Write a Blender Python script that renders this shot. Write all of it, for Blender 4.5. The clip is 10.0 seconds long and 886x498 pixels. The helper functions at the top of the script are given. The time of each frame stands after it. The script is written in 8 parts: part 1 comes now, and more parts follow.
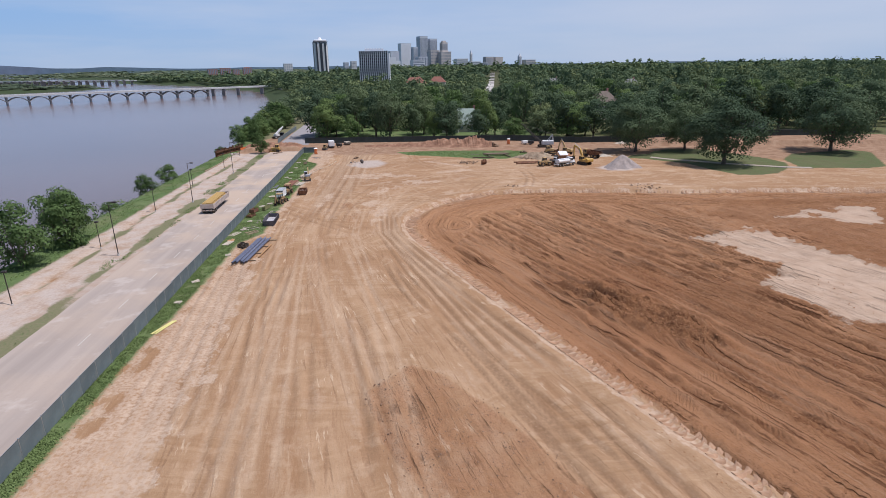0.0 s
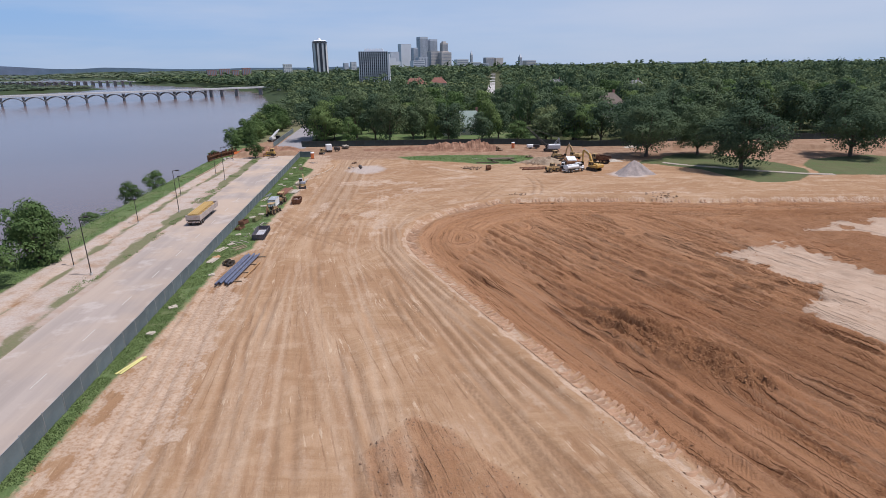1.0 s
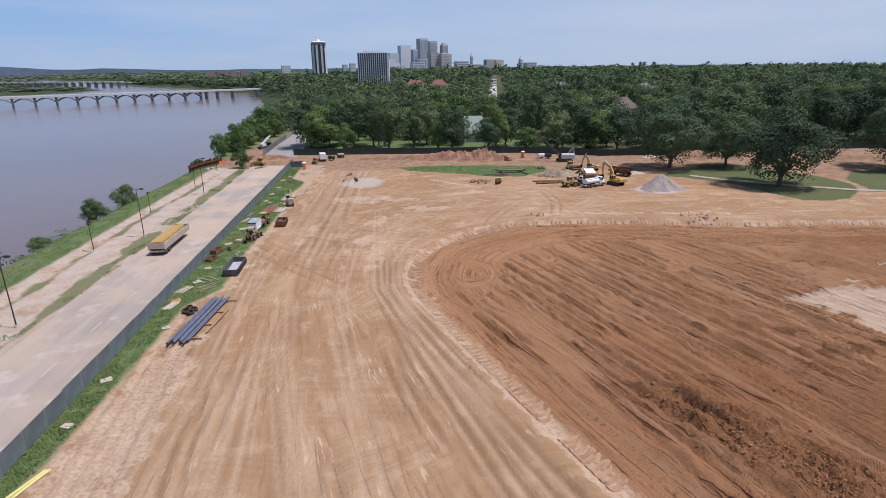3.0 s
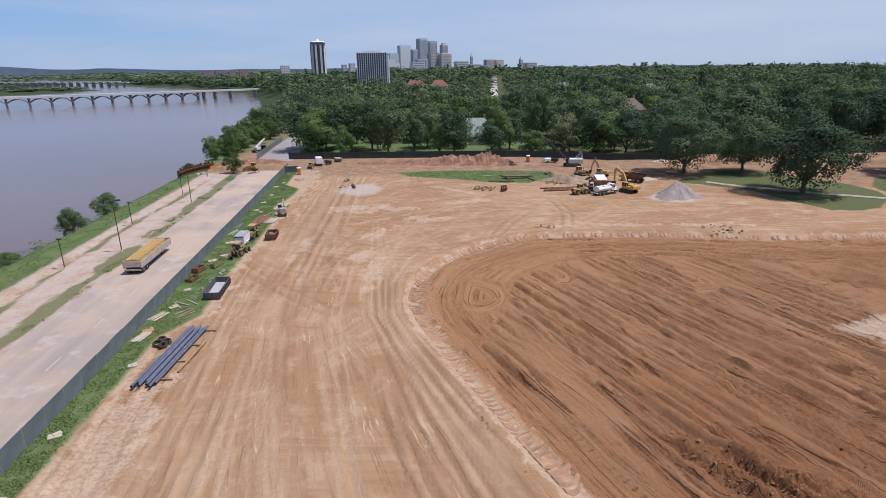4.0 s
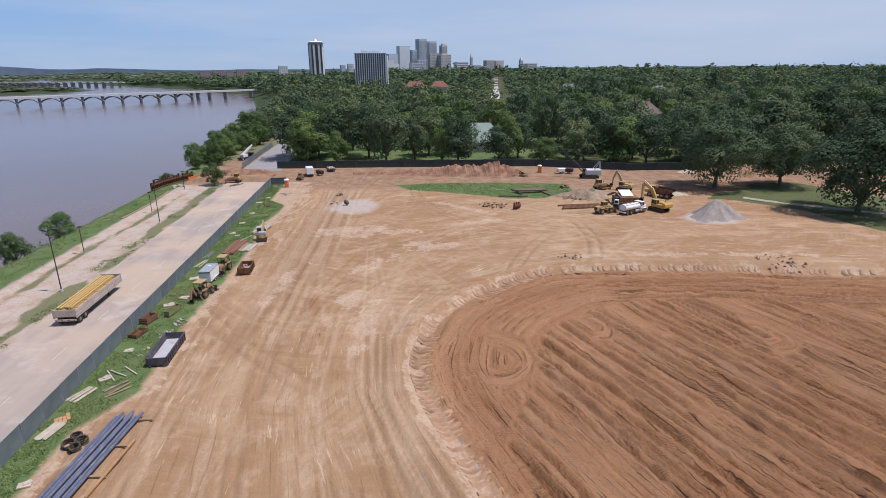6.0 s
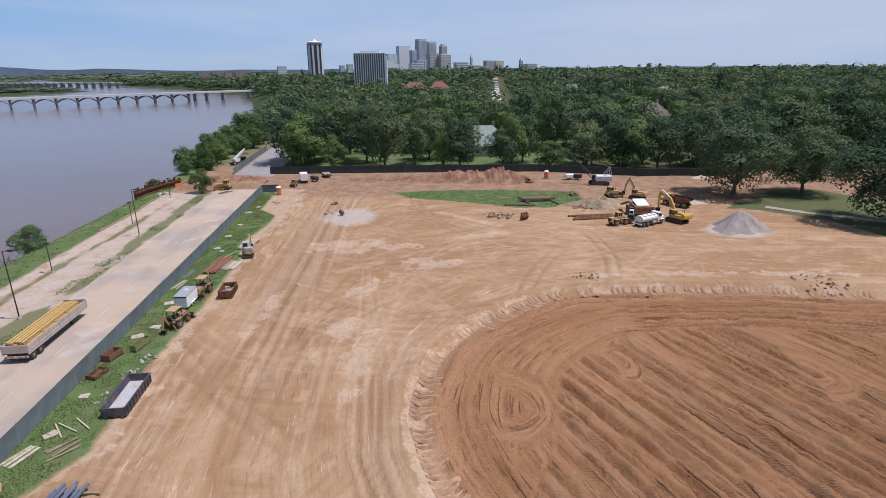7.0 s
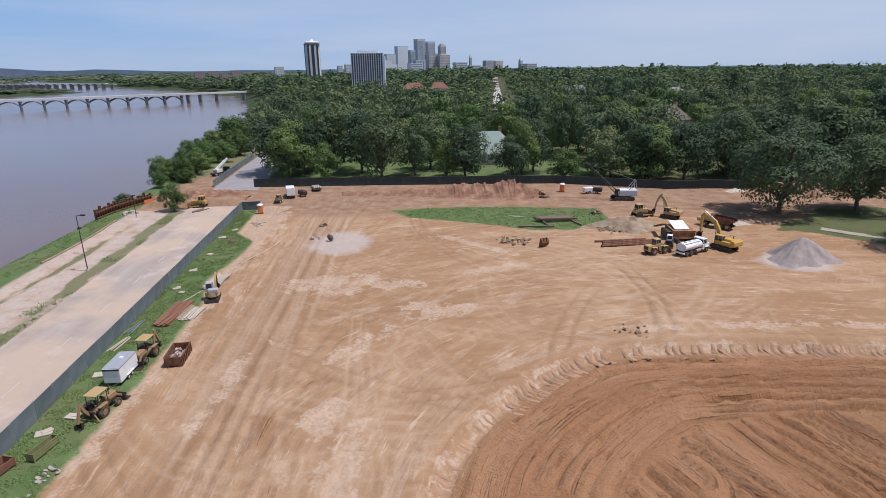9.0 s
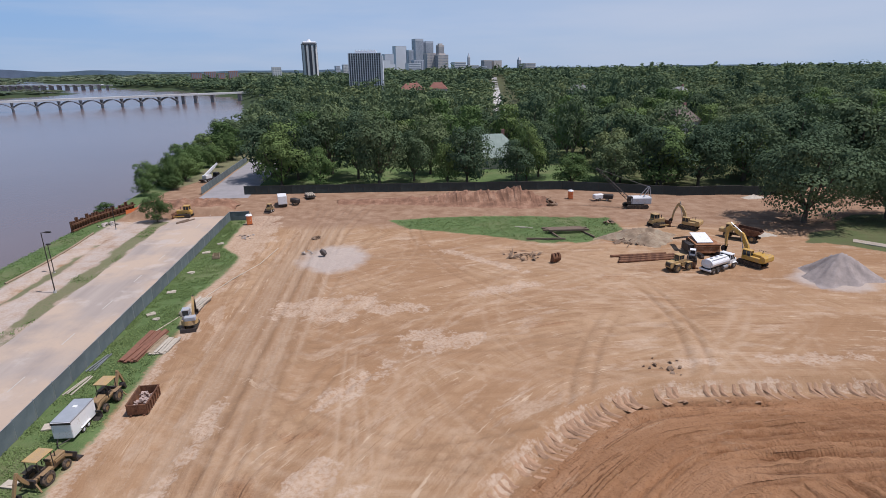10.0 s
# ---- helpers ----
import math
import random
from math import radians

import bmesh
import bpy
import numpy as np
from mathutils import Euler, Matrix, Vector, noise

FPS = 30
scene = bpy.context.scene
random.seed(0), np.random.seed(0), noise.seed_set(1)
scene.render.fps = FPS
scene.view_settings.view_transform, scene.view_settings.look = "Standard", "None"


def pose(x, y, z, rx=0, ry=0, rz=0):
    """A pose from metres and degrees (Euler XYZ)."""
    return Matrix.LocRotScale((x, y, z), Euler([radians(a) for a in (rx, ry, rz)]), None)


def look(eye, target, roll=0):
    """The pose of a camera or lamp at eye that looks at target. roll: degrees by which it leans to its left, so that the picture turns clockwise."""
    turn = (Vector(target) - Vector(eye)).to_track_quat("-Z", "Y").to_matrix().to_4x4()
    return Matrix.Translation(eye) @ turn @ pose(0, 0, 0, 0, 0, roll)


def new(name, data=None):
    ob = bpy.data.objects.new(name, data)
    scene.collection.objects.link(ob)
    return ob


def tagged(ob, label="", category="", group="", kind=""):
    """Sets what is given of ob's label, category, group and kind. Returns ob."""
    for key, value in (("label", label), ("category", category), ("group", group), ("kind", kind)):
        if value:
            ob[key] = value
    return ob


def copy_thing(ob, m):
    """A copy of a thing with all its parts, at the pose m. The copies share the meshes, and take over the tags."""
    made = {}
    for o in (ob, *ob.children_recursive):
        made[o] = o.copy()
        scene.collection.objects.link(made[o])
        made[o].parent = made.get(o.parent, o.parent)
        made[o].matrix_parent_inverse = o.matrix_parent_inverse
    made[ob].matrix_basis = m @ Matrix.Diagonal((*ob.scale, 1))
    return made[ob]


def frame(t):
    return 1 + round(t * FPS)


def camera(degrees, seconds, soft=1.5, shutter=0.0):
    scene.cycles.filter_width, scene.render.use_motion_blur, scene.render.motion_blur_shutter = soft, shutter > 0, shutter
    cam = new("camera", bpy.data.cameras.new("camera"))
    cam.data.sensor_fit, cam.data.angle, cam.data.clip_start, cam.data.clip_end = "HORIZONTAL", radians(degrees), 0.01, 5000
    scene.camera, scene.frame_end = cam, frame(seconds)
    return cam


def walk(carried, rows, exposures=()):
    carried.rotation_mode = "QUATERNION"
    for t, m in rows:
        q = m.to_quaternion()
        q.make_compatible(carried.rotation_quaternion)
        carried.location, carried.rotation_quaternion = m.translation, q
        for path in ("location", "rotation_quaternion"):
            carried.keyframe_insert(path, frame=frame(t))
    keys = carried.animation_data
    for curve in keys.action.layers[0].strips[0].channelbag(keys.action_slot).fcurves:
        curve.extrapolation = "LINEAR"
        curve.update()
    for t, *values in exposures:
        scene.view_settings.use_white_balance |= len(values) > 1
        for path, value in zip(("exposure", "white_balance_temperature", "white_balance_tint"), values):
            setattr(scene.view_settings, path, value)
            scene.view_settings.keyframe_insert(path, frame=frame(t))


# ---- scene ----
# The camera: a drone that flies level and straight towards the city.
cam = camera(77.0, 10.0, soft=0.7)
PATH = [  # seconds, eye, yaw to the right, pitch, lean to the right
    (0, -0.933, -0.254, 28.855, 5.651, -18.214, 0.775),
    (0.5, -0.858, 4.041, 28.876, 5.645, -18.181, 0.755),
    (1, -0.786, 8.352, 28.909, 5.665, -18.145, 0.739),
    (1.5, -0.733, 12.652, 28.953, 5.655, -18.112, 0.725),
    (2, -0.677, 16.912, 28.991, 5.672, -18.035, 0.689),
    (2.5, -0.580, 21.185, 29.031, 5.717, -17.989, 0.605),
    (4, -0.253, 34.163, 29.141, 5.806, -17.972, 0.526),
    (4.5, -0.175, 38.503, 29.156, 5.849, -17.945, 0.517),
    (5, -0.083, 42.819, 29.174, 5.887, -17.932, 0.448),
    (5.5, 0.071, 47.142, 29.207, 5.921, -17.921, 0.405),
    (7, 0.700, 60.266, 29.319, 5.962, -17.886, 0.421),
    (7.5, 0.895, 64.702, 29.371, 5.965, -17.880, 0.477),
    (8, 1.085, 69.135, 29.412, 5.976, -17.878, 0.457),
    (8.5, 1.265, 73.524, 29.452, 6.003, -17.887, 0.486),
    (9, 1.422, 77.837, 29.511, 6.059, -17.879, 0.544),
    (9.5, 1.556, 82.056, 29.553, 6.148, -17.900, 0.619),
    (10, 1.681, 86.216, 29.606, 6.197, -17.899, 0.710),
]


def aim(x, y, z, yaw, pitch, lean):
    m = pose(x, y, z, 90 + pitch, 0, -yaw)
    return m @ pose(0, 0, 0, 0, 0, -lean)


walk(cam, [(t, aim(*r)) for t, *r in PATH], [(0.0, 0.12, 6150, 17), (9.5, 0.12, 6150, 17), (10.0, 0.05, 6150, 17)])

# World, sun and exposure: late morning, sun to the east, thin haze.
SUN = Vector((1.0, -0.2, 0.0)).normalized() * math.cos(radians(68)) + Vector((0, 0, math.sin(radians(68))))
world = bpy.data.worlds.new("sky")
scene.world = world
world.use_nodes = True
wt = world.node_tree
wt.nodes.clear()
w_out = wt.nodes.new("ShaderNodeOutputWorld")
w_bg = wt.nodes.new("ShaderNodeBackground")
w_sky = wt.nodes.new("ShaderNodeTexSky")
w_sky.sky_type = "NISHITA"
w_sky.sun_disc = False
w_sky.sun_elevation = radians(68)
w_sky.sun_rotation = math.atan2(SUN.x, SUN.y)
w_sky.altitude = 200
w_sky.air_density = 1.0
w_sky.dust_density = 1.0
w_sky.ozone_density = 2.5
w_co = wt.nodes.new("ShaderNodeTexCoord")
w_map = wt.nodes.new("ShaderNodeMapping")
w_map.inputs["Scale"].default_value = (2.2, 2.2, 16.0)
w_noise = wt.nodes.new("ShaderNodeTexNoise")
w_noise.inputs["Scale"].default_value = 1.6
w_noise.inputs["Detail"].default_value = 6
w_ramp = wt.nodes.new("ShaderNodeMapRange")
w_ramp.inputs["From Min"].default_value = 0.42
w_ramp.inputs["From Max"].default_value = 0.75
w_ramp.inputs["To Min"].default_value = 0.0
w_ramp.inputs["To Max"].default_value = 0.45
w_xyz = wt.nodes.new("ShaderNodeSeparateXYZ")
wt.links.new(w_co.outputs["Generated"], w_xyz.inputs["Vector"])


def sky_mix(fac, a, b):
    n = wt.nodes.new("ShaderNodeMix")
    n.data_type = "RGBA"
    for sock, v in ((n.inputs[0], fac), (n.inputs[6], a), (n.inputs[7], b)):
        if isinstance(v, bpy.types.NodeSocket):
            wt.links.new(v, sock)
        else:
            sock.default_value = v
    return n.outputs[2]


def sky_range(value, a, b, lo, hi):
    n = wt.nodes.new("ShaderNodeMapRange")
    wt.links.new(value, n.inputs["Value"])
    for key, v in (("From Min", a), ("From Max", b), ("To Min", lo), ("To Max", hi)):
        n.inputs[key].default_value = v
    return n.outputs["Result"]


# thin summer haze: blue to the west, milky towards the sun
haze = sky_mix(sky_range(w_xyz.outputs["X"], -0.65, 0.55, 0, 1), (2.7, 4.85, 7.8, 1), (5.2, 6.2, 7.6, 1))
haze = sky_mix(sky_range(w_xyz.outputs["Z"], 0.0, 0.07, 0.75, 0.0), haze, (4.2, 5.7, 7.4, 1))
veil = sky_mix(w_ramp.outputs["Result"], haze, (6.3, 6.9, 7.8, 1))
wt.links.new(w_map.outputs["Vector"], w_noise.inputs["Vector"])
wt.links.new(w_co.outputs["Generated"], w_map.inputs["Vector"])
wt.links.new(w_noise.outputs["Fac"], w_ramp.inputs["Value"])
low = sky_range(w_xyz.outputs["Z"], 0.08, 0.5, 0.9, 0.1)
wt.links.new(sky_mix(low, w_sky.outputs["Color"], veil), w_bg.inputs["Color"])
w_bg.inputs["Strength"].default_value = 0.085
wt.links.new(w_bg.outputs["Background"], w_out.inputs["Surface"])
sun = new("sun", bpy.data.lights.new("sun", "SUN"))
sun.data.energy = 3.75
sun.data.angle = radians(0.55)
sun.data.color = (1.0, 0.96, 0.92)
sun.matrix_world = look(tuple(SUN * 400), (0, 0, 0))



# ---- materials ----
def material(name):
    m = bpy.data.materials.new(name)
    m.use_nodes = True
    nt = m.node_tree
    return m, nt, nt.nodes["Principled BSDF"]


def node(nt, kind, **inputs):
    n = nt.nodes.new("ShaderNode" + kind)
    for k, v in inputs.items():
        key = k.replace("_", " ")
        if isinstance(v, bpy.types.NodeSocket):
            nt.links.new(v, n.inputs[key])
        else:
            n.inputs[key].default_value = v
    return n


def noise_of(nt, scale, detail=4.0, rough=0.55, vector=None, stretch=None, dim=None):
    n = node(nt, "TexNoise", Scale=scale, Detail=detail, Roughness=rough)
    if vector is None:
        vector = node(nt, "TexCoord").outputs["Object"]
    if stretch:
        vector = node(nt, "Mapping", Vector=vector, Scale=stretch).outputs["Vector"]
    nt.links.new(vector, n.inputs["Vector"])
    return n.outputs["Fac"]


def ramp(nt, value, a, b, lo=0.0, hi=1.0):
    return node(nt, "MapRange", Value=value, From_Min=a, From_Max=b, To_Min=lo, To_Max=hi).outputs["Result"]


def maths(nt, op, a, b=0.0):
    n = nt.nodes.new("ShaderNodeMath")
    n.operation = op
    for i, v in enumerate((a, b)):
        if isinstance(v, bpy.types.NodeSocket):
            nt.links.new(v, n.inputs[i])
        else:
            n.inputs[i].default_value = v
    return n.outputs["Value"]


def blend(nt, fac, a, b):
    n = nt.nodes.new("ShaderNodeMix")
    n.data_type = "RGBA"
    for key, v in (("Factor", fac), ("A", a), ("B", b)):
        sock = n.inputs[key] if key == "Factor" else n.inputs["A" if key == "A" else "B"]
        if key != "Factor":
            sock = [q for q in n.inputs if q.name == key and q.type == "RGBA"][0]
        else:
            sock = [q for q in n.inputs if q.name == key and q.type == "VALUE"][0]
        if isinstance(v, bpy.types.NodeSocket):
            nt.links.new(v, sock)
        else:
            sock.default_value = v if not isinstance(v, tuple) else (*v, 1.0)[:4]
    return [q for q in n.outputs if q.type == "RGBA"][0]


def bump(nt, bsdf, height, strength=0.4, distance=0.05):
    b = node(nt, "Bump", Height=height, Strength=strength, Distance=distance)
    nt.links.new(b.outputs["Normal"], bsdf.inputs["Normal"])


def plain(name, colour, rough=0.6, metal=0.0, vary=0.18, scale=1.5, dirt=None, dirt_amount=0.35, relief=0.0, each=0.0):
    """Painted or raw surface with two scales of variation and, if asked, dust or rust patches."""
    m, nt, p = material(name)
    big = noise_of(nt, scale, 5)
    fine = noise_of(nt, scale * 9, 3)
    dark = tuple(c * (1 - vary) for c in colour)
    light = tuple(min(1.0, c * (1 + vary * 0.7)) for c in colour)
    c = blend(nt, ramp(nt, big, 0.3, 0.7), dark, light)
    c = blend(nt, ramp(nt, fine, 0.35, 0.75, 0.0, 0.35), c, dark)
    if each:
        info = node(nt, "ObjectInfo").outputs["Random"]
        c = blend(nt, ramp(nt, info, 0, 1, 0, each), c, tuple(q * 0.45 for q in colour))
    if dirt:
        d = maths(nt, "ADD", maths(nt, "MULTIPLY", big, 0.6), maths(nt, "MULTIPLY", fine, 0.5))
        c = blend(nt, ramp(nt, d, 0.66 - dirt_amount * 0.4, 0.76 - dirt_amount * 0.2, 0, 0.9), c, dirt)
    nt.links.new(c, p.inputs["Base Color"])
    p.inputs["Metallic"].default_value = metal
    nt.links.new(ramp(nt, fine, 0.2, 0.8, max(0.05, rough - 0.12), min(1, rough + 0.12)), p.inputs["Roughness"])
    if relief:
        bump(nt, p, fine, 0.5, relief)
    return m


def leaf_material(name, dark, light, warm):
    m, nt, p = material(name)
    isl = node(nt, "NewGeometry").outputs["Random Per Island"]
    tone = nt.nodes.new("ShaderNodeAttribute")
    tone.attribute_name = "tone"
    obj = maths(nt, "FRACT", maths(nt, "ADD", node(nt, "ObjectInfo").outputs["Random"], tone.outputs["Fac"]))
    big = noise_of(nt, 0.05, 3, vector=node(nt, "NewGeometry").outputs["Position"])
    c = blend(nt, ramp(nt, isl, 0.0, 1.0, 0.2, 0.8), dark, light)
    c = blend(nt, ramp(nt, obj, 0.5, 1.0, 0.0, 1.0), c, warm)
    c = blend(nt, ramp(nt, obj, 0.5, 0.0, 0.0, 0.85), c, tuple(q * 0.78 for q in dark))
    c = blend(nt, ramp(nt, big, 0.48, 0.7, 0, 0.6), c, tuple(q * 0.9 for q in dark))
    c = blend(nt, ramp(nt, big, 0.48, 0.3, 0, 0.35), c, warm)
    nt.links.new(c, p.inputs["Base Color"])
    p.inputs["Roughness"].default_value = 0.8
    p.inputs["Specular IOR Level"].default_value = 0.08
    t = node(nt, "BsdfTranslucent", Color=c)
    mix = node(nt, "MixShader", Fac=0.22)
    nt.links.new(p.outputs["BSDF"], mix.inputs[1])
    nt.links.new(t.outputs["BSDF"], mix.inputs[2])
    nt.links.new(mix.outputs["Shader"], nt.nodes["Material Output"].inputs["Surface"])
    return m


def ground_material():
    m, nt, p = material("site_ground")
    geo = node(nt, "NewGeometry").outputs["Position"]
    flat = node(nt, "Mapping", Vector=geo, Scale=(1, 1, 0.0)).outputs["Vector"]

    def attr(name):
        a = nt.nodes.new("ShaderNodeAttribute")
        a.attribute_name = name
        return a
    cover = node(nt, "SeparateColor", Color=attr("cover").outputs["Color"])
    soil = node(nt, "SeparateColor", Color=attr("soil").outputs["Color"])
    grass, pale, wet = (cover.outputs[k] for k in ("Red", "Green", "Blue"))
    gravel, red, field = (soil.outputs[k] for k in ("Red", "Green", "Blue"))
    lane = attr("lane").outputs["Fac"]
    # streaks that follow the wheel and dozer lanes
    xyz = node(nt, "SeparateXYZ", Vector=geo)
    wob = noise_of(nt, 0.05, 2, vector=flat)
    n_big = noise_of(nt, 0.045, 5, vector=flat)
    n_mid = noise_of(nt, 0.35, 6, 0.6, vector=flat)
    n_fine = noise_of(nt, 2.6, 6, 0.65, vector=flat)
    n_grit = noise_of(nt, 9.0, 4, 0.7, vector=flat)
    ragged = maths(nt, "ADD", maths(nt, "MULTIPLY", n_fine, 0.16), maths(nt, "MULTIPLY", n_mid, 0.30))
    seam = attr("whole").outputs["Fac"]
    lane_w = maths(nt, "ADD", maths(nt, "ADD", lane, maths(nt, "MULTIPLY", wob, 2.0)), ragged)

    def streak(freq, along, detail, rough=0.6):
        v = node(nt, "CombineXYZ", X=maths(nt, "MULTIPLY", lane_w, freq), Y=maths(nt, "MULTIPLY", xyz.outputs["X"], along), Z=maths(nt, "MULTIPLY", xyz.outputs["Y"], along)).outputs["Vector"]
        n = noise_of(nt, 1.0, detail, rough, vector=v)
        return maths(nt, "ADD", maths(nt, "MULTIPLY", maths(nt, "SUBTRACT", n, 0.5), seam), 0.5)
    wide = streak(0.42, 0.03, 4)
    mid = streak(1.2, 0.09, 6, 0.72)
    thin = streak(3.2, 0.22, 4, 0.65)
    # arcs of turning machines
    def arc(cx, cy, freq):
        p = node(nt, "CombineXYZ", X=cx, Y=cy, Z=0.0).outputs["Vector"]
        dst = nt.nodes.new("ShaderNodeVectorMath")
        dst.operation = "DISTANCE"
        nt.links.new(flat, dst.inputs[0])
        nt.links.new(p, dst.inputs[1])
        v = node(nt, "CombineXYZ", X=maths(nt, "MULTIPLY", dst.outputs["Value"], freq), Y=maths(nt, "MULTIPLY", xyz.outputs["X"], 0.06), Z=maths(nt, "MULTIPLY", xyz.outputs["Y"], 0.06)).outputs["Vector"]
        return noise_of(nt, 1.0, 4, 0.65, vector=v)
    arc_a, arc_b = arc(14, 196, 1.5), arc(-34, 118, 1.3)
    blot = noise_of(nt, 0.09, 4, 0.6, vector=flat)
    # prints of crawler shoes, across the way that the dozers went
    ang = nt.nodes.new("ShaderNodeMath")
    ang.operation = "ARCTAN2"
    nt.links.new(maths(nt, "SUBTRACT", xyz.outputs["Y"], 78.0), ang.inputs[0])
    nt.links.new(maths(nt, "SUBTRACT", xyz.outputs["X"], 48.0), ang.inputs[1])
    tick = maths(nt, "SINE", maths(nt, "ADD", maths(nt, "MULTIPLY", ang.outputs["Value"], 860.0), maths(nt, "MULTIPLY", n_mid, 9.0)))
    tick = maths(nt, "MULTIPLY", ramp(nt, tick, -0.4, 0.9), ramp(nt, noise_of(nt, 0.3, 4, vector=flat), 0.50, 0.60))
    # single thin wheel cuts that run on along the lanes
    lane_s = maths(nt, "ADD", maths(nt, "ADD", lane, maths(nt, "MULTIPLY", wob, 0.8)), maths(nt, "MULTIPLY", n_fine, 0.12))

    def cuts(freq, along, width):
        v = node(nt, "CombineXYZ", X=maths(nt, "MULTIPLY", lane_s, freq), Y=maths(nt, "MULTIPLY", xyz.outputs["X"], along), Z=maths(nt, "MULTIPLY", xyz.outputs["Y"], along)).outputs["Vector"]
        n = noise_of(nt, 1.0, 2, 0.45, vector=v)
        return maths(nt, "MULTIPLY", seam, ramp(nt, maths(nt, "ABSOLUTE", maths(nt, "SUBTRACT", n, 0.5)), width, width * 0.3))
    patch = noise_of(nt, 0.11, 4, 0.6, vector=flat)
    chop = ramp(nt, n_fine, 0.36, 0.52, 0.15, 1.0)
    cut_a = maths(nt, "MULTIPLY", maths(nt, "MULTIPLY", cuts(0.75, 0.035, 0.026), ramp(nt, patch, 0.46, 0.56)), chop)
    cut_b = maths(nt, "MULTIPLY", maths(nt, "MULTIPLY", cuts(1.5, 0.06, 0.034), ramp(nt, patch, 0.50, 0.42)), chop)
    cut = maths(nt, "MULTIPLY", maths(nt, "MAXIMUM", cut_a, maths(nt, "MULTIPLY", cut_b, 0.5)), ramp(nt, xyz.outputs["Y"], 92, 116, 1.0, 0.5))
    # haul-road dirt: broad soft bands, a few crisp ones, arcs where machines turn
    combed = ramp(nt, noise_of(nt, 0.075, 4, 0.6, vector=flat), 0.46, 0.60)
    dirt = blend(nt, ramp(nt, wide, 0.36, 0.62), (0.302, 0.173, 0.090), (0.424, 0.273, 0.158))
    dirt = blend(nt, maths(nt, "MULTIPLY", ramp(nt, mid, 0.50, 0.62), ramp(nt, combed, 0, 1, 0.25, 0.8)), dirt, (0.455, 0.306, 0.186))
    dirt = blend(nt, maths(nt, "MULTIPLY", ramp(nt, mid, 0.46, 0.36), ramp(nt, combed, 0, 1, 0.2, 0.7)), dirt, (0.278, 0.158, 0.080))
    dirt = blend(nt, ramp(nt, blot, 0.50, 0.56, 0, 0.7), dirt, blend(nt, ramp(nt, arc_a, 0.36, 0.66), (0.300, 0.176, 0.090), (0.430, 0.282, 0.164)))
    dirt = blend(nt, ramp(nt, blot, 0.45, 0.40, 0, 0.7), dirt, blend(nt, ramp(nt, arc_b, 0.36, 0.66), (0.307, 0.180, 0.092), (0.425, 0.276, 0.160)))
    dirt = blend(nt, ramp(nt, n_big, 0.48, 0.58, 0, 0.65), dirt, (0.318, 0.182, 0.094))
    dirt = blend(nt, ramp(nt, n_big, 0.44, 0.30, 0, 0.55), dirt, (0.435, 0.290, 0.172))
    dirt = blend(nt, ramp(nt, n_mid, 0.55, 0.64, 0, 0.45), dirt, (0.475, 0.332, 0.212))
    dirt = blend(nt, ramp(nt, n_mid, 0.44, 0.34, 0, 0.4), dirt, (0.300, 0.176, 0.092))
    dirt = blend(nt, maths(nt, "MULTIPLY", ramp(nt, thin, 0.60, 0.68), ramp(nt, combed, 0, 1, 0.05, 0.5)), dirt, (0.215, 0.118, 0.058))
    crust = noise_of(nt, 1.0, 6, 0.68, vector=node(nt, "CombineXYZ", X=maths(nt, "MULTIPLY", lane_w, 0.40), Y=maths(nt, "MULTIPLY", xyz.outputs["X"], 0.12), Z=maths(nt, "MULTIPLY", xyz.outputs["Y"], 0.12)).outputs["Vector"])
    crusty = maths(nt, "MULTIPLY", ramp(nt, crust, 0.55, 0.63, 0, 0.55), ramp(nt, n_fine, 0.36, 0.58, 0.35, 1.0))
    dirt = blend(nt, maths(nt, "MULTIPLY", crusty, ramp(nt, xyz.outputs["Y"], 90, 125, 0.5, 1.0)), dirt, (0.530, 0.400, 0.285))
    dirt = blend(nt, ramp(nt, crust, 0.42, 0.35, 0, 0.5), dirt, (0.285, 0.164, 0.088))
    # damp dozed field
    damp = blend(nt, ramp(nt, maths(nt, "ADD", maths(nt, "MULTIPLY", mid, 0.45), maths(nt, "MULTIPLY", wide, 0.55)), 0.37, 0.63), (0.255, 0.122, 0.053), (0.452, 0.242, 0.120))
    damp = blend(nt, maths(nt, "MULTIPLY", ramp(nt, thin, 0.57, 0.64), ramp(nt, combed, 0, 1, 0.06, 0.32)), damp, (0.165, 0.068, 0.029))
    damp = blend(nt, ramp(nt, wide, 0.54, 0.68, 0, 0.55), damp, (0.400, 0.232, 0.130))
    damp = blend(nt, ramp(nt, n_big, 0.5, 0.7, 0, 0.4), damp, (0.228, 0.108, 0.050))
    damp = blend(nt, ramp(nt, n_mid, 0.55, 0.66, 0, 0.5), damp, (0.449, 0.266, 0.149))
    damp = blend(nt, maths(nt, "MULTIPLY", tick, 0.2), damp, (0.144, 0.063, 0.031))
    damp = blend(nt, ramp(nt, n_fine, 0.54, 0.64, 0, 0.5), damp, (0.188, 0.079, 0.034))
    damp = blend(nt, ramp(nt, n_fine, 0.44, 0.34, 0, 0.45), damp, (0.418, 0.236, 0.134))
    damp = blend(nt, maths(nt, "MULTIPLY", ramp(nt, xyz.outputs["Y"], 104, 70), ramp(nt, n_big, 0.36, 0.60, 0.25, 0.6)), damp, (0.270, 0.108, 0.043))
    damp = blend(nt, ramp(nt, n_mid, 0.2, 0.8, 0.30, 0.18), damp, (0.445, 0.240, 0.126))
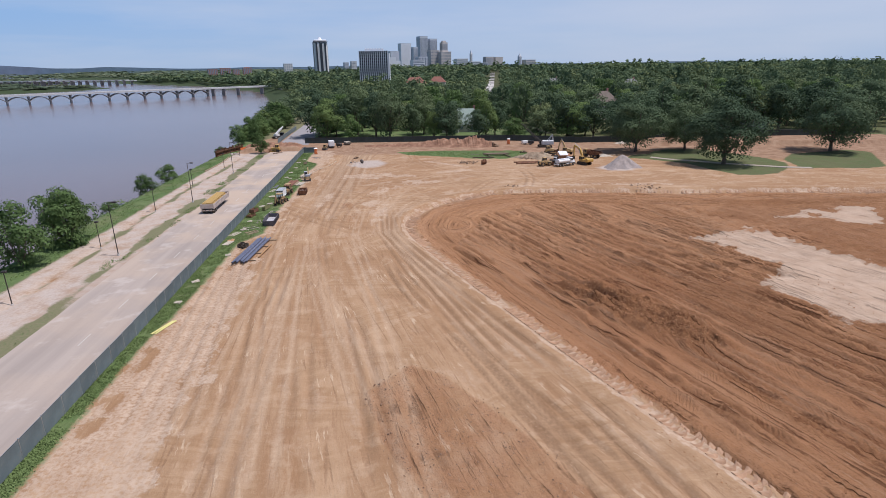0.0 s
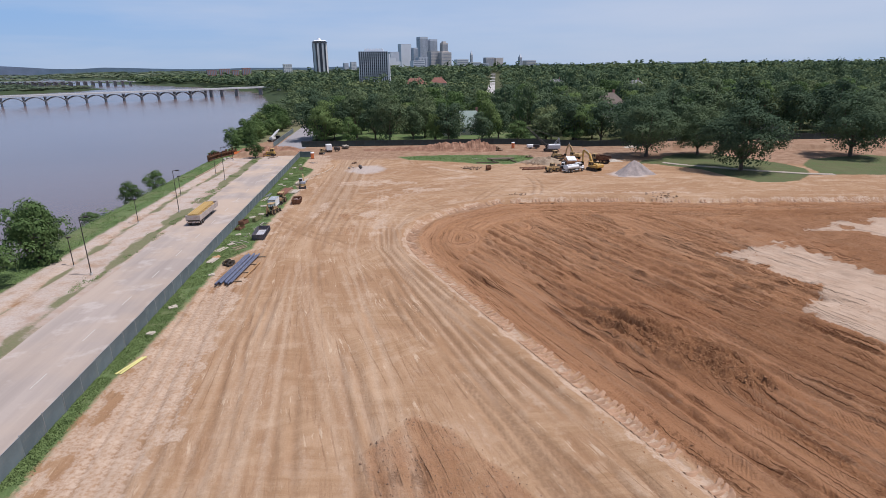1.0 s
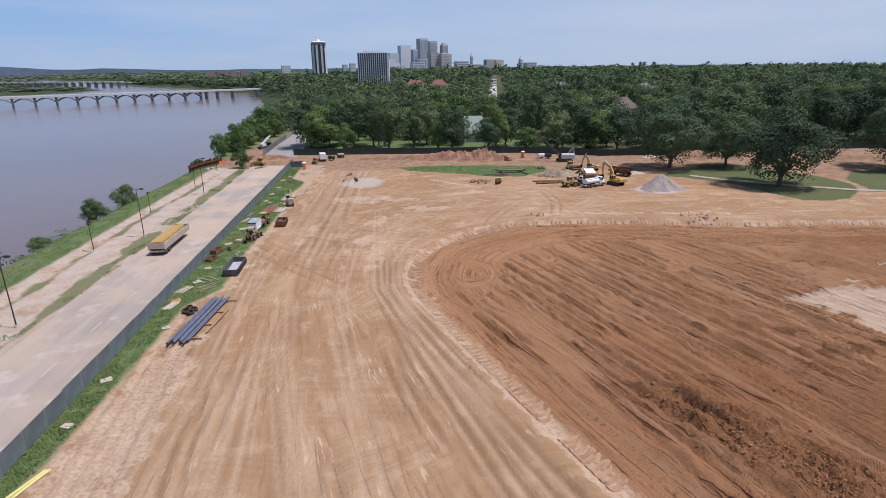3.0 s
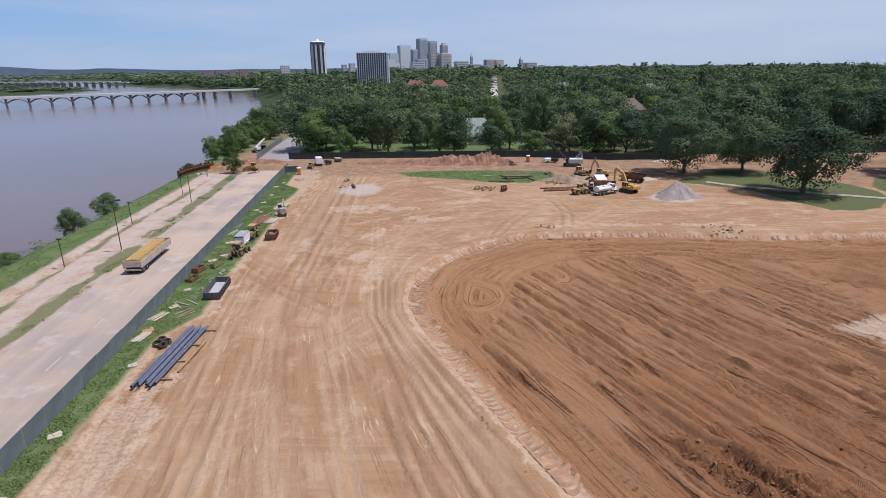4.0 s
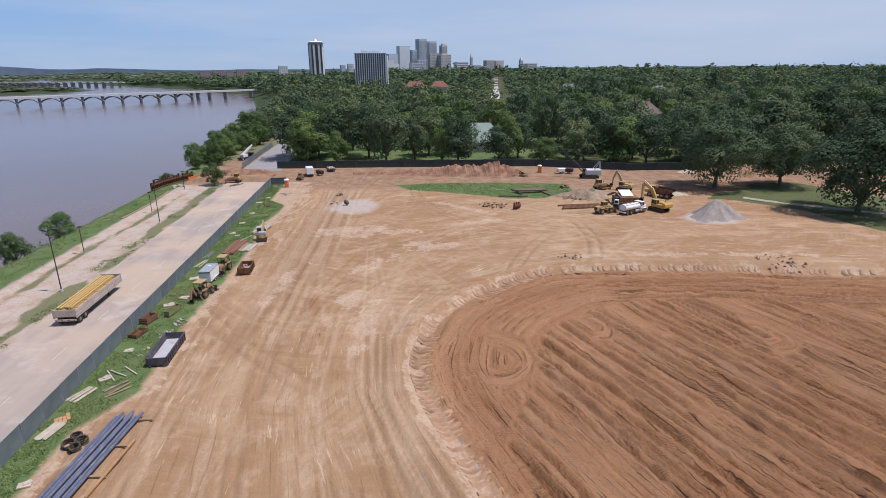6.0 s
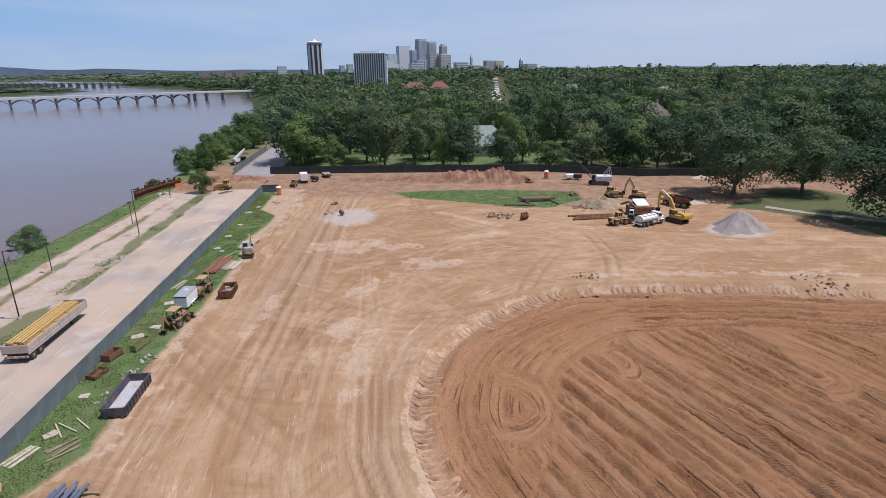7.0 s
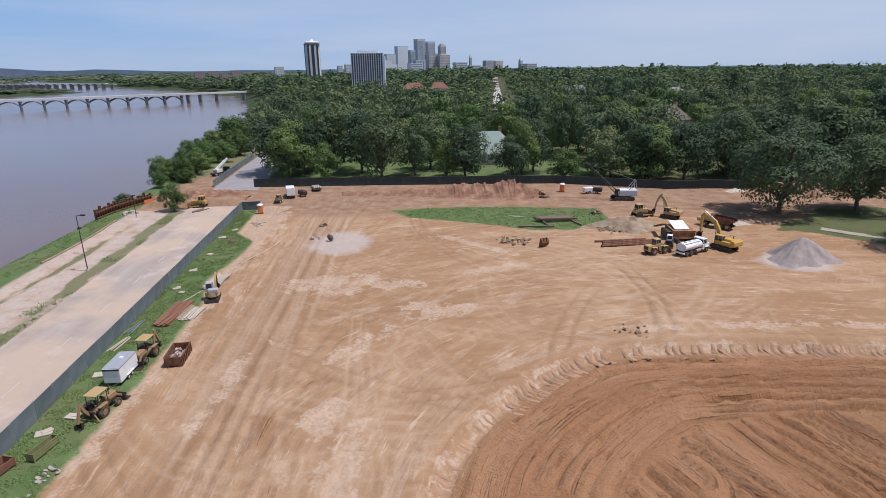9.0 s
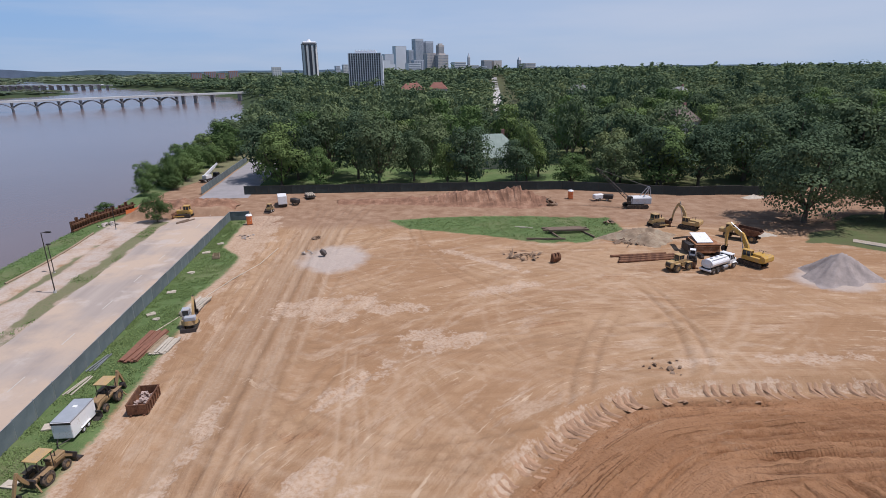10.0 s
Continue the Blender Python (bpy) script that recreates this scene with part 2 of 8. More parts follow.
    f = ramp(nt, maths(nt, "ADD", field, maths(nt, "MULTIPLY", n_mid, 0.4)), 0.55, 0.80)
    c = blend(nt, f, dirt, damp)
    scar = maths(nt, "MULTIPLY", ramp(nt, thin, 0.600, 0.625), ramp(nt, noise_of(nt, 0.16, 4, vector=flat), 0.50, 0.58))
    c = blend(nt, maths(nt, "MULTIPLY", scar, ramp(nt, f, 0, 1, 0.4, 0.7)), c, blend(nt, f, (0.25, 0.145, 0.08), (0.148, 0.061, 0.026)))
    gleam = maths(nt, "MULTIPLY", ramp(nt, thin, 0.405, 0.375), ramp(nt, noise_of(nt, 0.21, 4, vector=flat), 0.50, 0.60))
    c = blend(nt, maths(nt, "MULTIPLY", gleam, 0.6), c, blend(nt, f, (0.60, 0.455, 0.31), (0.42, 0.27, 0.165)))
    c = blend(nt, maths(nt, "MULTIPLY", cut, ramp(nt, f, 0, 1, 0.55, 0.75)), c, blend(nt, f, (0.22, 0.12, 0.062), (0.130, 0.051, 0.020)))
    speck = noise_of(nt, 5.0, 5, 0.75, vector=flat)
    c = blend(nt, maths(nt, "MULTIPLY", ramp(nt, speck, 0.56, 0.62), ramp(nt, f, 0, 1, 0.18, 0.55)), c, blend(nt, f, (0.28, 0.175, 0.10), (0.138, 0.058, 0.026)))
    c = blend(nt, maths(nt, "MULTIPLY", ramp(nt, speck, 0.42, 0.36), ramp(nt, f, 0, 1, 0.2, 0.4)), c, blend(nt, f, (0.56, 0.42, 0.285), (0.39, 0.25, 0.15)))
    rut = maths(nt, "MULTIPLY", attr("rut").outputs["Fac"], ramp(nt, n_fine, 0.3, 0.6, 0.35, 1.0))
    c = blend(nt, maths(nt, "MULTIPLY", rut, 0.82), c, blend(nt, f, (0.20, 0.115, 0.062), (0.140, 0.056, 0.023)))
    dust = maths(nt, "MULTIPLY", attr("dust").outputs["Fac"], ramp(nt, n_fine, 0.3, 0.65, 0.25, 1.0))
    c = blend(nt, maths(nt, "MULTIPLY", dust, 0.7), c, blend(nt, f, (0.52, 0.385, 0.262), (0.36, 0.23, 0.14)))
    # red clay beyond
    clay = blend(nt, ramp(nt, n_mid, 0.35, 0.65), (0.222, 0.128, 0.078), (0.345, 0.228, 0.148))
    c = blend(nt, ramp(nt, maths(nt, "ADD", red, maths(nt, "MULTIPLY", n_mid, 0.5)), 0.6, 0.95, 0, 0.85), c, clay)
    # dark churned soil
    churn = blend(nt, ramp(nt, n_fine, 0.35, 0.65), (0.160, 0.068, 0.028), (0.305, 0.152, 0.072))
    c = blend(nt, ramp(nt, maths(nt, "ADD", wet, maths(nt, "MULTIPLY", n_mid, 0.6)), 0.62, 0.92, 0, 0.9), c, churn)
    # pale dry sand
    sand = blend(nt, ramp(nt, n_mid, 0.3, 0.7), (0.41, 0.292, 0.20), (0.51, 0.385, 0.28))
    sandy = ramp(nt, maths(nt, "ADD", pale, maths(nt, "MULTIPLY", n_mid, 0.7)), 0.75, 1.0, 1.0, 0.3)
    shown = ramp(nt, maths(nt, "ADD", maths(nt, "ADD", pale, maths(nt, "MULTIPLY", n_mid, 1.1)), maths(nt, "ADD", maths(nt, "MULTIPLY", n_fine, 0.35), maths(nt, "MULTIPLY", mid, 0.16))), 1.16, 1.26, 0, 0.92)
    shown = maths(nt, "MULTIPLY", shown, maths(nt, "MAXIMUM", ramp(nt, n_fine, 0.38, 0.56, 0.1, 1.0), ramp(nt, f, 0.2, 0.8)))
    c = blend(nt, shown, c, sand)
    # grey crushed stone
    stone = blend(nt, n_fine, (0.38, 0.32, 0.275), (0.53, 0.46, 0.40))
    c = blend(nt, ramp(nt, maths(nt, "ADD", gravel, maths(nt, "MULTIPLY", n_mid, 0.8)), 0.72, 1.1, 0, 0.8), c, stone)
    # grit and clods
    c = blend(nt, maths(nt, "MULTIPLY", ramp(nt, n_grit, 0.56, 0.70), ramp(nt, f, 0, 1, 0.22, 0.40)), c, (0.205, 0.102, 0.048))
    c = blend(nt, ramp(nt, n_fine, 0.60, 0.74, 0, 0.35), c, (0.47, 0.345, 0.235))
    # grass
    turf = blend(nt, ramp(nt, n_mid, 0.3, 0.7), (0.076, 0.122, 0.040), (0.130, 0.186, 0.068))
    turf = blend(nt, ramp(nt, n_fine, 0.55, 0.72, 0, 0.5), turf, (0.19, 0.18, 0.09))
    turf = blend(nt, ramp(nt, n_grit, 0.54, 0.70, 0, 0.35), turf, (0.045, 0.070, 0.024))
    turf = blend(nt, ramp(nt, blot, 0.48, 0.64, 0, 0.6), turf, (0.165, 0.165, 0.08))
    g = ramp(nt, maths(nt, "ADD", grass, maths(nt, "MULTIPLY", maths(nt, "ADD", n_mid, n_fine), 0.6)), 0.92, 1.16)
    # turf goes over to dark green between y 300 and 380
    far_turf = ramp(nt, xyz.outputs["Y"], 300, 380, 0, 0.85)
    turf = blend(nt, far_turf, turf, (0.035, 0.05, 0.022))
    weeds = maths(nt, "MULTIPLY", ramp(nt, xyz.outputs["X"], -42.0, -42.6), ramp(nt, xyz.outputs["X"], -55.0, -53.6))
    turf = blend(nt, maths(nt, "MULTIPLY", weeds, ramp(nt, n_fine, 0.35, 0.6, 0.35, 0.85)), turf, (0.215, 0.180, 0.110))
    # eastern lawns: dry soil tone plus tree shade darkened into the turf
    park = maths(nt, "MULTIPLY", ramp(nt, xyz.outputs["X"], 60, 75), ramp(nt, n_mid, 0.38, 0.60, 0.4, 0.85))
    turf = blend(nt, park, turf, (0.108, 0.104, 0.050))
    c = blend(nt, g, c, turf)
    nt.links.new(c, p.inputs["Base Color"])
    p.inputs["Roughness"].default_value = 0.95
    p.inputs["Specular IOR Level"].default_value = 0.15
    h = maths(nt, "ADD", maths(nt, "ADD", maths(nt, "MULTIPLY", maths(nt, "MULTIPLY", thin, ramp(nt, maths(nt, "ADD", combed, f), 0, 1, 0.1, 1.0)), 0.3), maths(nt, "MULTIPLY", maths(nt, "MULTIPLY", tick, f), 0.16)), maths(nt, "ADD", maths(nt, "MULTIPLY", mid, 0.5), maths(nt, "ADD", maths(nt, "MULTIPLY", n_fine, 0.9), maths(nt, "MULTIPLY", n_grit, 0.55))))
    h = maths(nt, "SUBTRACT", maths(nt, "MULTIPLY", maths(nt, "MULTIPLY", h, sandy), ramp(nt, f, 0, 1, 0.40, 1.2)), maths(nt, "MULTIPLY", cut, ramp(nt, f, 0, 1, 0.12, 1.2)))
    bump(nt, p, h, 0.9, 0.24)
    return m


def water_material():
    m, nt, p = material("river_water")
    geo = node(nt, "NewGeometry").outputs["Position"]
    big = noise_of(nt, 0.006, 4, vector=geo)
    c = blend(nt, ramp(nt, big, 0.35, 0.65), (0.150, 0.108, 0.098), (0.19, 0.138, 0.125))
    nt.links.new(c, p.inputs["Base Color"])
    p.inputs["Roughness"].default_value = 0.16
    p.inputs["IOR"].default_value = 1.33
    bump(nt, p, noise_of(nt, 0.9, 4, vector=geo, stretch=(1.0, 0.4, 1.0)), 0.25, 0.12)
    return m


def road_material():
    m, nt, p = material("dusty_road")
    geo = node(nt, "NewGeometry").outputs["Position"]
    big = noise_of(nt, 0.1, 5, vector=geo)
    lanes = noise_of(nt, 1.0, 4, vector=geo, stretch=(0.6, 0.03, 1.0))
    fine = noise_of(nt, 3.5, 5, 0.65, vector=geo)
    c = blend(nt, ramp(nt, lanes, 0.35, 0.65), (0.318, 0.264, 0.222), (0.398, 0.330, 0.275))
    silt = node(nt, "SeparateXYZ", Vector=geo).outputs["Y"]
    c = blend(nt, maths(nt, "MULTIPLY", ramp(nt, big, 0.42, 0.58), ramp(nt, silt, 60, 150, 0.3, 1.0)), c, (0.475, 0.362, 0.265))
    c = blend(nt, ramp(nt, noise_of(nt, 0.22, 5, 0.6, vector=geo), 0.56, 0.66, 0, 0.5), c, (0.52, 0.45, 0.39))
    c = blend(nt, ramp(nt, fine, 0.55, 0.75, 0, 0.4), c, (0.33, 0.27, 0.22))
    nt.links.new(c, p.inputs["Base Color"])
    p.inputs["Roughness"].default_value = 0.9
    bump(nt, p, fine, 0.3, 0.02)
    return m


M_GROUND = ground_material()
M_WATER = water_material()
M_ROAD = road_material()
M_LEAF = leaf_material("broad_leaves", (0.062, 0.098, 0.052), (0.138, 0.194, 0.094), (0.176, 0.206, 0.088))
M_LEAF_DARK = leaf_material("deep_green_leaves", (0.060, 0.096, 0.054), (0.136, 0.192, 0.100), (0.172, 0.214, 0.096))
# far-shore leaves: distance haze put in as a paler, greyer green
M_LEAF_HAZED = leaf_material("willow_leaves", (0.085, 0.125, 0.075), (0.185, 0.24, 0.145), (0.22, 0.24, 0.14))
M_LEAF_BRIGHT = leaf_material("sunny_leaves", (0.072, 0.120, 0.041), (0.160, 0.242, 0.082), (0.180, 0.242, 0.082))
M_BARK = plain("bark", (0.13, 0.10, 0.075), 0.9, vary=0.4, scale=3, relief=0.02)
M_STEEL = plain("galvanised_steel", (0.42, 0.43, 0.44), 0.45, 0.7, 0.15, 2)
M_DARKSTEEL = plain("dark_painted_steel", (0.055, 0.045, 0.04), 0.55, 0.3, 0.3, 3)
M_RUST = plain("rusty_steel", (0.17, 0.075, 0.04), 0.85, 0.2, 0.4, 1.2, dirt=(0.28, 0.14, 0.07), each=0.4)
M_SCREEN = plain("green_grey_screen_fabric", (0.145, 0.18, 0.185), 0.85, 0, 0.18, 0.5, dirt=(0.19, 0.20, 0.18), dirt_amount=0.25, each=0.35)
M_YELLOW = plain("machine_yellow_paint", (0.62, 0.36, 0.045), 0.45, 0, 0.15, 1.2, dirt=(0.40, 0.27, 0.15), dirt_amount=0.45)
M_OCHRE = plain("faded_ochre_paint", (0.52, 0.34, 0.12), 0.55, 0, 0.15, 1.2, dirt=(0.36, 0.25, 0.15), dirt_amount=0.5)
M_WHITE = plain("white_paint", (0.80, 0.80, 0.78), 0.4, 0, 0.06, 1.0, dirt=(0.50, 0.43, 0.34), dirt_amount=0.2)
M_BLACK = plain("black_rubber", (0.028, 0.026, 0.024), 0.85, 0, 0.3, 4, dirt=(0.20, 0.14, 0.09), dirt_amount=0.4)
M_GLASS = plain("dark_glass", (0.03, 0.035, 0.04), 0.08, 0, 0.1, 1)
M_CONCRETE = plain("pale_concrete", (0.50, 0.47, 0.43), 0.85, 0, 0.15, 0.3, relief=0.01)
M_TIMBER = plain("weathered_timber", (0.34, 0.255, 0.16), 0.8, 0, 0.25, 2.0, each=0.4)
M_LUMBER = plain("fresh_yellow_lumber", (0.58, 0.38, 0.13), 0.7, 0, 0.2, 2.0, each=0.35)
M_REDWOOD = plain("red_brown_boards", (0.25, 0.11, 0.065), 0.8, 0, 0.25, 2.0, each=0.4)
M_PIPE = plain("blue_grey_plastic_pipe", (0.135, 0.15, 0.21), 0.45, 0, 0.15, 1.0, dirt=(0.35, 0.27, 0.19), dirt_amount=0.15, each=0.3)
M_ORANGE = plain("orange_plastic", (0.72, 0.20, 0.06), 0.5, 0, 0.12, 2.0)



# ---- building helpers ----
def mesh_of(name, bm, mat, smooth=False):
    me = bpy.data.meshes.new(name)
    bm.to_mesh(me)
    bm.free()
    me.materials.append(mat)
    if smooth:
        me.polygons.foreach_set("use_smooth", [True] * len(me.polygons))
    return me


def part(name, bm, mat, parent, label="", smooth=False, at=None):
    """One mesh object under a thing or a part, in its parent's coordinates."""
    ob = new(name, mesh_of(name, bm, mat, smooth))
    ob.parent = parent
    if at is not None:
        ob.matrix_basis = at
    return tagged(ob, label)


def again(ob, parent, m):
    """The same piece once more, on the same mesh."""
    o = new(ob.name.split(".")[0], ob.data)
    o.parent = parent
    o.matrix_basis = m
    return o


def thing(name, m, label, category, group="", kind=""):
    ob = new(name)
    ob.empty_display_size = 0.3
    ob.matrix_basis = m
    return tagged(ob, label, category, group, kind)


def solo(name, bm, mat, m, label, category, group="", kind="", smooth=False):
    ob = new(name, mesh_of(name, bm, mat, smooth))
    ob.matrix_basis = m
    return tagged(ob, label, category, group, kind)


def box(bm, c, s, turn=None, bevel=0.0, taper=1.0):
    m = Matrix.Translation(c) @ (turn.to_4x4() if turn else Matrix.Identity(4)) @ Matrix.Diagonal((*s, 1))
    r = bmesh.ops.create_cube(bm, size=1.0, matrix=m)
    if taper != 1.0:
        top = max(v.co.z for v in r["verts"])
        for v in r["verts"]:
            if v.co.z > top - 1e-5:
                v.co.x = c[0] + (v.co.x - c[0]) * taper
                v.co.y = c[1] + (v.co.y - c[1]) * taper
    if bevel:
        edges = list({e for v in r["verts"] for e in v.link_edges})
        bmesh.ops.bevel(bm, geom=edges, offset=bevel, segments=1, affect="EDGES", clamp_overlap=True)
    return bm


def rod(bm, p, q, r, n=8, r2=None):
    p, q = Vector(p), Vector(q)
    d = q - p
    m = Matrix.Translation((p + q) / 2) @ d.to_track_quat("Z", "Y").to_matrix().to_4x4()
    bmesh.ops.create_cone(bm, cap_ends=True, segments=n, radius1=r, radius2=r if r2 is None else r2, depth=d.length, matrix=m)
    return bm


def beam(bm, p, q, w, h, up=(0, 0, 1)):
    """A rectangular bar from p to q."""
    p, q = Vector(p), Vector(q)
    d = (q - p).normalized()
    side = d.cross(Vector(up)).normalized()
    top = side.cross(d)
    turn = Matrix((side, d, top)).transposed()
    box(bm, (p + q) / 2, (w, (q - p).length, h), turn)
    return bm


def slab(bm, profile, x0, x1):
    """A profile of (y, z) points drawn out along x."""
    a = [bm.verts.new((x0, y, z)) for y, z in profile]
    b = [bm.verts.new((x1, y, z)) for y, z in profile]
    bm.faces.new(a[::-1])
    bm.faces.new(b)
    n = len(a)
    for i in range(n):
        bm.faces.new((a[i], a[(i + 1) % n], b[(i + 1) % n], b[i]))
    bmesh.ops.recalc_face_normals(bm, faces=bm.faces[:])
    return bm


def BM():
    return bmesh.new()


# ---- the lie of the land ----
def smooth01(t):
    t = np.clip(t, 0.0, 1.0)
    return t * t * (3 - 2 * t)


def hash2(ix, iy, seed):
    h = np.sin(ix * 127.1 + iy * 311.7 + seed * 74.7) * 43758.5453
    return h - np.floor(h)


def value_noise(x, y, seed=0):
    ix, iy = np.floor(x), np.floor(y)
    fx, fy = smooth01(x - ix), smooth01(y - iy)
    a, b = hash2(ix, iy, seed), hash2(ix + 1, iy, seed)
    c, d = hash2(ix, iy + 1, seed), hash2(ix + 1, iy + 1, seed)
    return (a + (b - a) * fx) * (1 - fy) + (c + (d - c) * fx) * fy


def fractal(x, y, seed=0, octaves=4):
    s, a, n = 0.0, 0.5, 0.0
    for k in range(octaves):
        s = s + a * value_noise(x * 2 ** k + 17 * k, y * 2 ** k - 9 * k, seed + k)
        n += a
        a *= 0.55
    return s / n


def curve_points(ctrl, step=1.5):
    """A smooth line through control points."""
    c = [Vector(p) for p in ctrl]
    c = [2 * c[0] - c[1], *c, 2 * c[-1] - c[-2]]
    out = []
    for i in range(1, len(c) - 2):
        n = max(2, int((c[i + 1] - c[i]).length / step))
        for k in range(n):
            t = k / n
            out.append(0.5 * (2 * c[i] + (c[i + 1] - c[i - 1]) * t + (2 * c[i - 1] - 5 * c[i] + 4 * c[i + 1] - c[i + 2]) * t * t + (3 * c[i] - c[i - 1] - 3 * c[i + 1] + c[i + 2]) * t ** 3))
    out.append(c[-2])
    return np.array([(p.x, p.y) for p in out])


def line_distance(x, y, pts):
    """Distance to a line of points, positive on its right, and the way along it."""
    best = np.full(x.shape, 1e9)
    side = np.zeros(x.shape)
    along = np.zeros(x.shape)
    run = 0.0
    for (ax, ay), (bx, by) in zip(pts[:-1], pts[1:]):
        dx, dy = bx - ax, by - ay
        ln = math.hypot(dx, dy)
        t = np.clip(((x - ax) * dx + (y - ay) * dy) / (ln * ln), 0, 1)
        d = np.hypot(x - ax - t * dx, y - ay - t * dy)
        cr = dx * (y - ay) - dy * (x - ax)
        near = d < best
        best = np.where(near, d, best)
        side = np.where(near, np.where(cr > 0, -1.0, 1.0), side)
        along = np.where(near, run + t * ln, along)
        run += ln
    return best * side, along


def inside(x, y, poly):
    """How far a place lies inside a polygon, in metres; negative outside."""
    hit = np.zeros(x.shape, bool)
    d = np.full(x.shape, 1e9)
    for (ax, ay), (bx, by) in zip(poly, poly[1:] + poly[:1]):
        dx, dy = bx - ax, by - ay
        t = np.clip(((x - ax) * dx + (y - ay) * dy) / (dx * dx + dy * dy), 0, 1)
        d = np.minimum(d, np.hypot(x - ax - t * dx, y - ay - t * dy))
        cross = ((ay > y) != (by > y)) & (x < dx * (y - ay) / (dy if dy else 1e-9) + ax)
        hit ^= cross
    return np.where(hit, d, -d)


WATER_Z = -4.5
BERM = curve_points([(38, -12), (27.5, 18), (22.9, 31), (18.1, 44.6), (11.6, 64), (7.6, 76), (3.4, 90), (1.5, 98), (1.3, 106), (4.7, 115.7), (11.0, 123.6), (19.3, 129.8), (26, 132.2), (36, 132), (50.4, 130.2), (67, 126.2), (92, 123.4), (130, 117), (190, 108)])
FIELD = [(float(a), float(b)) for a, b in BERM[::2]] + [(190, -150), (90, -150)]
BANK_Y = [-200, 100, 200, 300, 410, 490, 560, 680, 900, 1200, 1560, 1950, 5000]
BANK_X = [-69.5, -69.5, -68, -74, -88, -94, -110, -134, -185, -350, -620, -900, -2600]
SAND = [(53.2, 88.9), (62.6, 91.2), (68.7, 92.9), (70.2, 86.7), (69.6, 80.6), (74, 74), (78, 66), (76, 57), (66, 53), (52.6, 54.7), (52.2, 59.7), (51.1, 64.5), (48.5, 68.0), (56.1, 70.3), (58.5, 74.9), (56.7, 82.1)]
SAND_FAR = [(78.2, 99.7), (86.3, 103.1), (95.3, 104.7), (105.9, 106.6), (92, 92), (85.8, 93.6), (84.1, 97.2)]
SLOP = [(61.9, 103.4), (75.8, 115), (118, 115), (100, 88), (78, 70), (70.5, 75), (71, 81.8), (74.4, 95.2), (69.3, 98.0)]
SLOP_WEST = [(39.7, 70.2), (46.9, 68.2), (49.4, 60.1), (49.8, 51.4), (54.0, 50.9), (49.8, 46.4), (43.6, 52.2), (37.4, 59.0)]
SAND_END = [(84, 80), (92, 84), (104, 78), (98, 66), (86, 68)]
CHURN = [(22.6, 71.5), (26, 70.5), (32, 65.5), (35.6, 57.5), (35.8, 51.2), (32, 50.6), (28, 54.6), (24.2, 62)]
PAD = [(-4, 45.5), (0.5, 50), (4, 47.5), (9, 39), (13, 30), (15, 18), (0, 14), (0.4, 31.7), (-2.4, 38)]
PALE = [(-29, 12), (-28.2, 36), (-27.5, 46), (-27.3, 65), (-26.6, 80), (-24.5, 85), (-22, 86), (-20.8, 60), (-20.2, 42), (-19.4, 30), (-18.5, 12)]
ISLAND = [(2.8, 197.8), (11, 199), (27.5, 198), (47.6, 193), (47, 184.1), (37.5, 178), (29.6, 178.6), (19.5, 185), (6, 191.8)]
LAWN_A = [(75.5, 172), (80.5, 169.5), (86.5, 163), (89.4, 158.2), (90.5, 147), (93, 139.5), (98.5, 138), (104.5, 140), (113, 147), (117.2, 154), (117.5, 163), (112, 176), (108, 186), (98, 188), (90, 183), (86, 178), (80, 177)]
LAWN_B = [(121, 160), (131, 170), (155, 175), (158, 169), (141, 144.5), (134, 143), (116, 146)]
BACK_FENCE = [(-33, 229), (0, 226.6), (47, 222), (72, 211), (90, 208), (180, 199), (240, 190)]
# pale crusts worn into the haul roads: centre, half length, half width, bearing, strength
CRUSTS = [(-4.7, 121.0, 3.0, 1.7, 80, 2.6), (-7.0, 155.5, 5.5, 2.6, 5, 1.5), (-5.3, 151.6, 3.2, 1.3, 12, 1.7), (2.6, 153.2, 4.0, 1.4, -4, 1.6), (8.0, 142.6, 5.0, 1.6, 12, 1.7), (6.0, 145.4, 3.2, 1.2, 5, 1.5),
          (16.6, 171.3, 9.0, 0.9, -48, 1.5), (46.0, 134.2, 5.0, 1.0, -4, 1.9), (60.0, 132.0, 7.0, 0.9, -8, 1.7), (33.0, 135.0, 3.0, 0.8, 2, 1.4), (-15.0, 128.0, 6.0, 0.8, 82, 1.2),
          (18.0, 158.0, 4.5, 1.2, 15, 1.1), (-2.0, 135.0, 4.0, 1.0, 40, 1.2), (-3.0, 113.0, 4.2, 1.2, 84, 0.9)]
STAINS = [(-10.3, 119.5, 5.5, 2.3, 84, 0.5), (-7.0, 127.6, 4.5, 2.2, 20, 0.46), (-8.5, 110.0, 6.0, 1.6, 86, 0.42), (22.0, 146.0, 8.0, 1.8, 6, 0.40), (-1.0, 141.0, 6.0, 2.0, 25, 0.38), (36.0, 160.0, 7.0, 2.0, -5, 0.36)]


def blotches(x, y, rows, seed):
    """The strongest of some ragged oval patches at each place; at most zero outside them."""
    best = np.full(x.shape, -9.0)
    edge = 0.9 * (fractal(x / 1.7, y / 1.7, seed, 4) - 0.5) + 0.5 * (fractal(x / 0.6, y / 0.6, seed + 7, 2) - 0.5)
    for cx, cy, a, b, turn, strong in rows:
        c, q = math.cos(radians(turn)), math.sin(radians(turn))
        u, v = ((x - cx) * c + (y - cy) * q) / a, ((y - cy) * c - (x - cx) * q) / b
        best = np.maximum(best, strong * (1.0 - np.hypot(u, v) + 1.5 * edge))
    return best


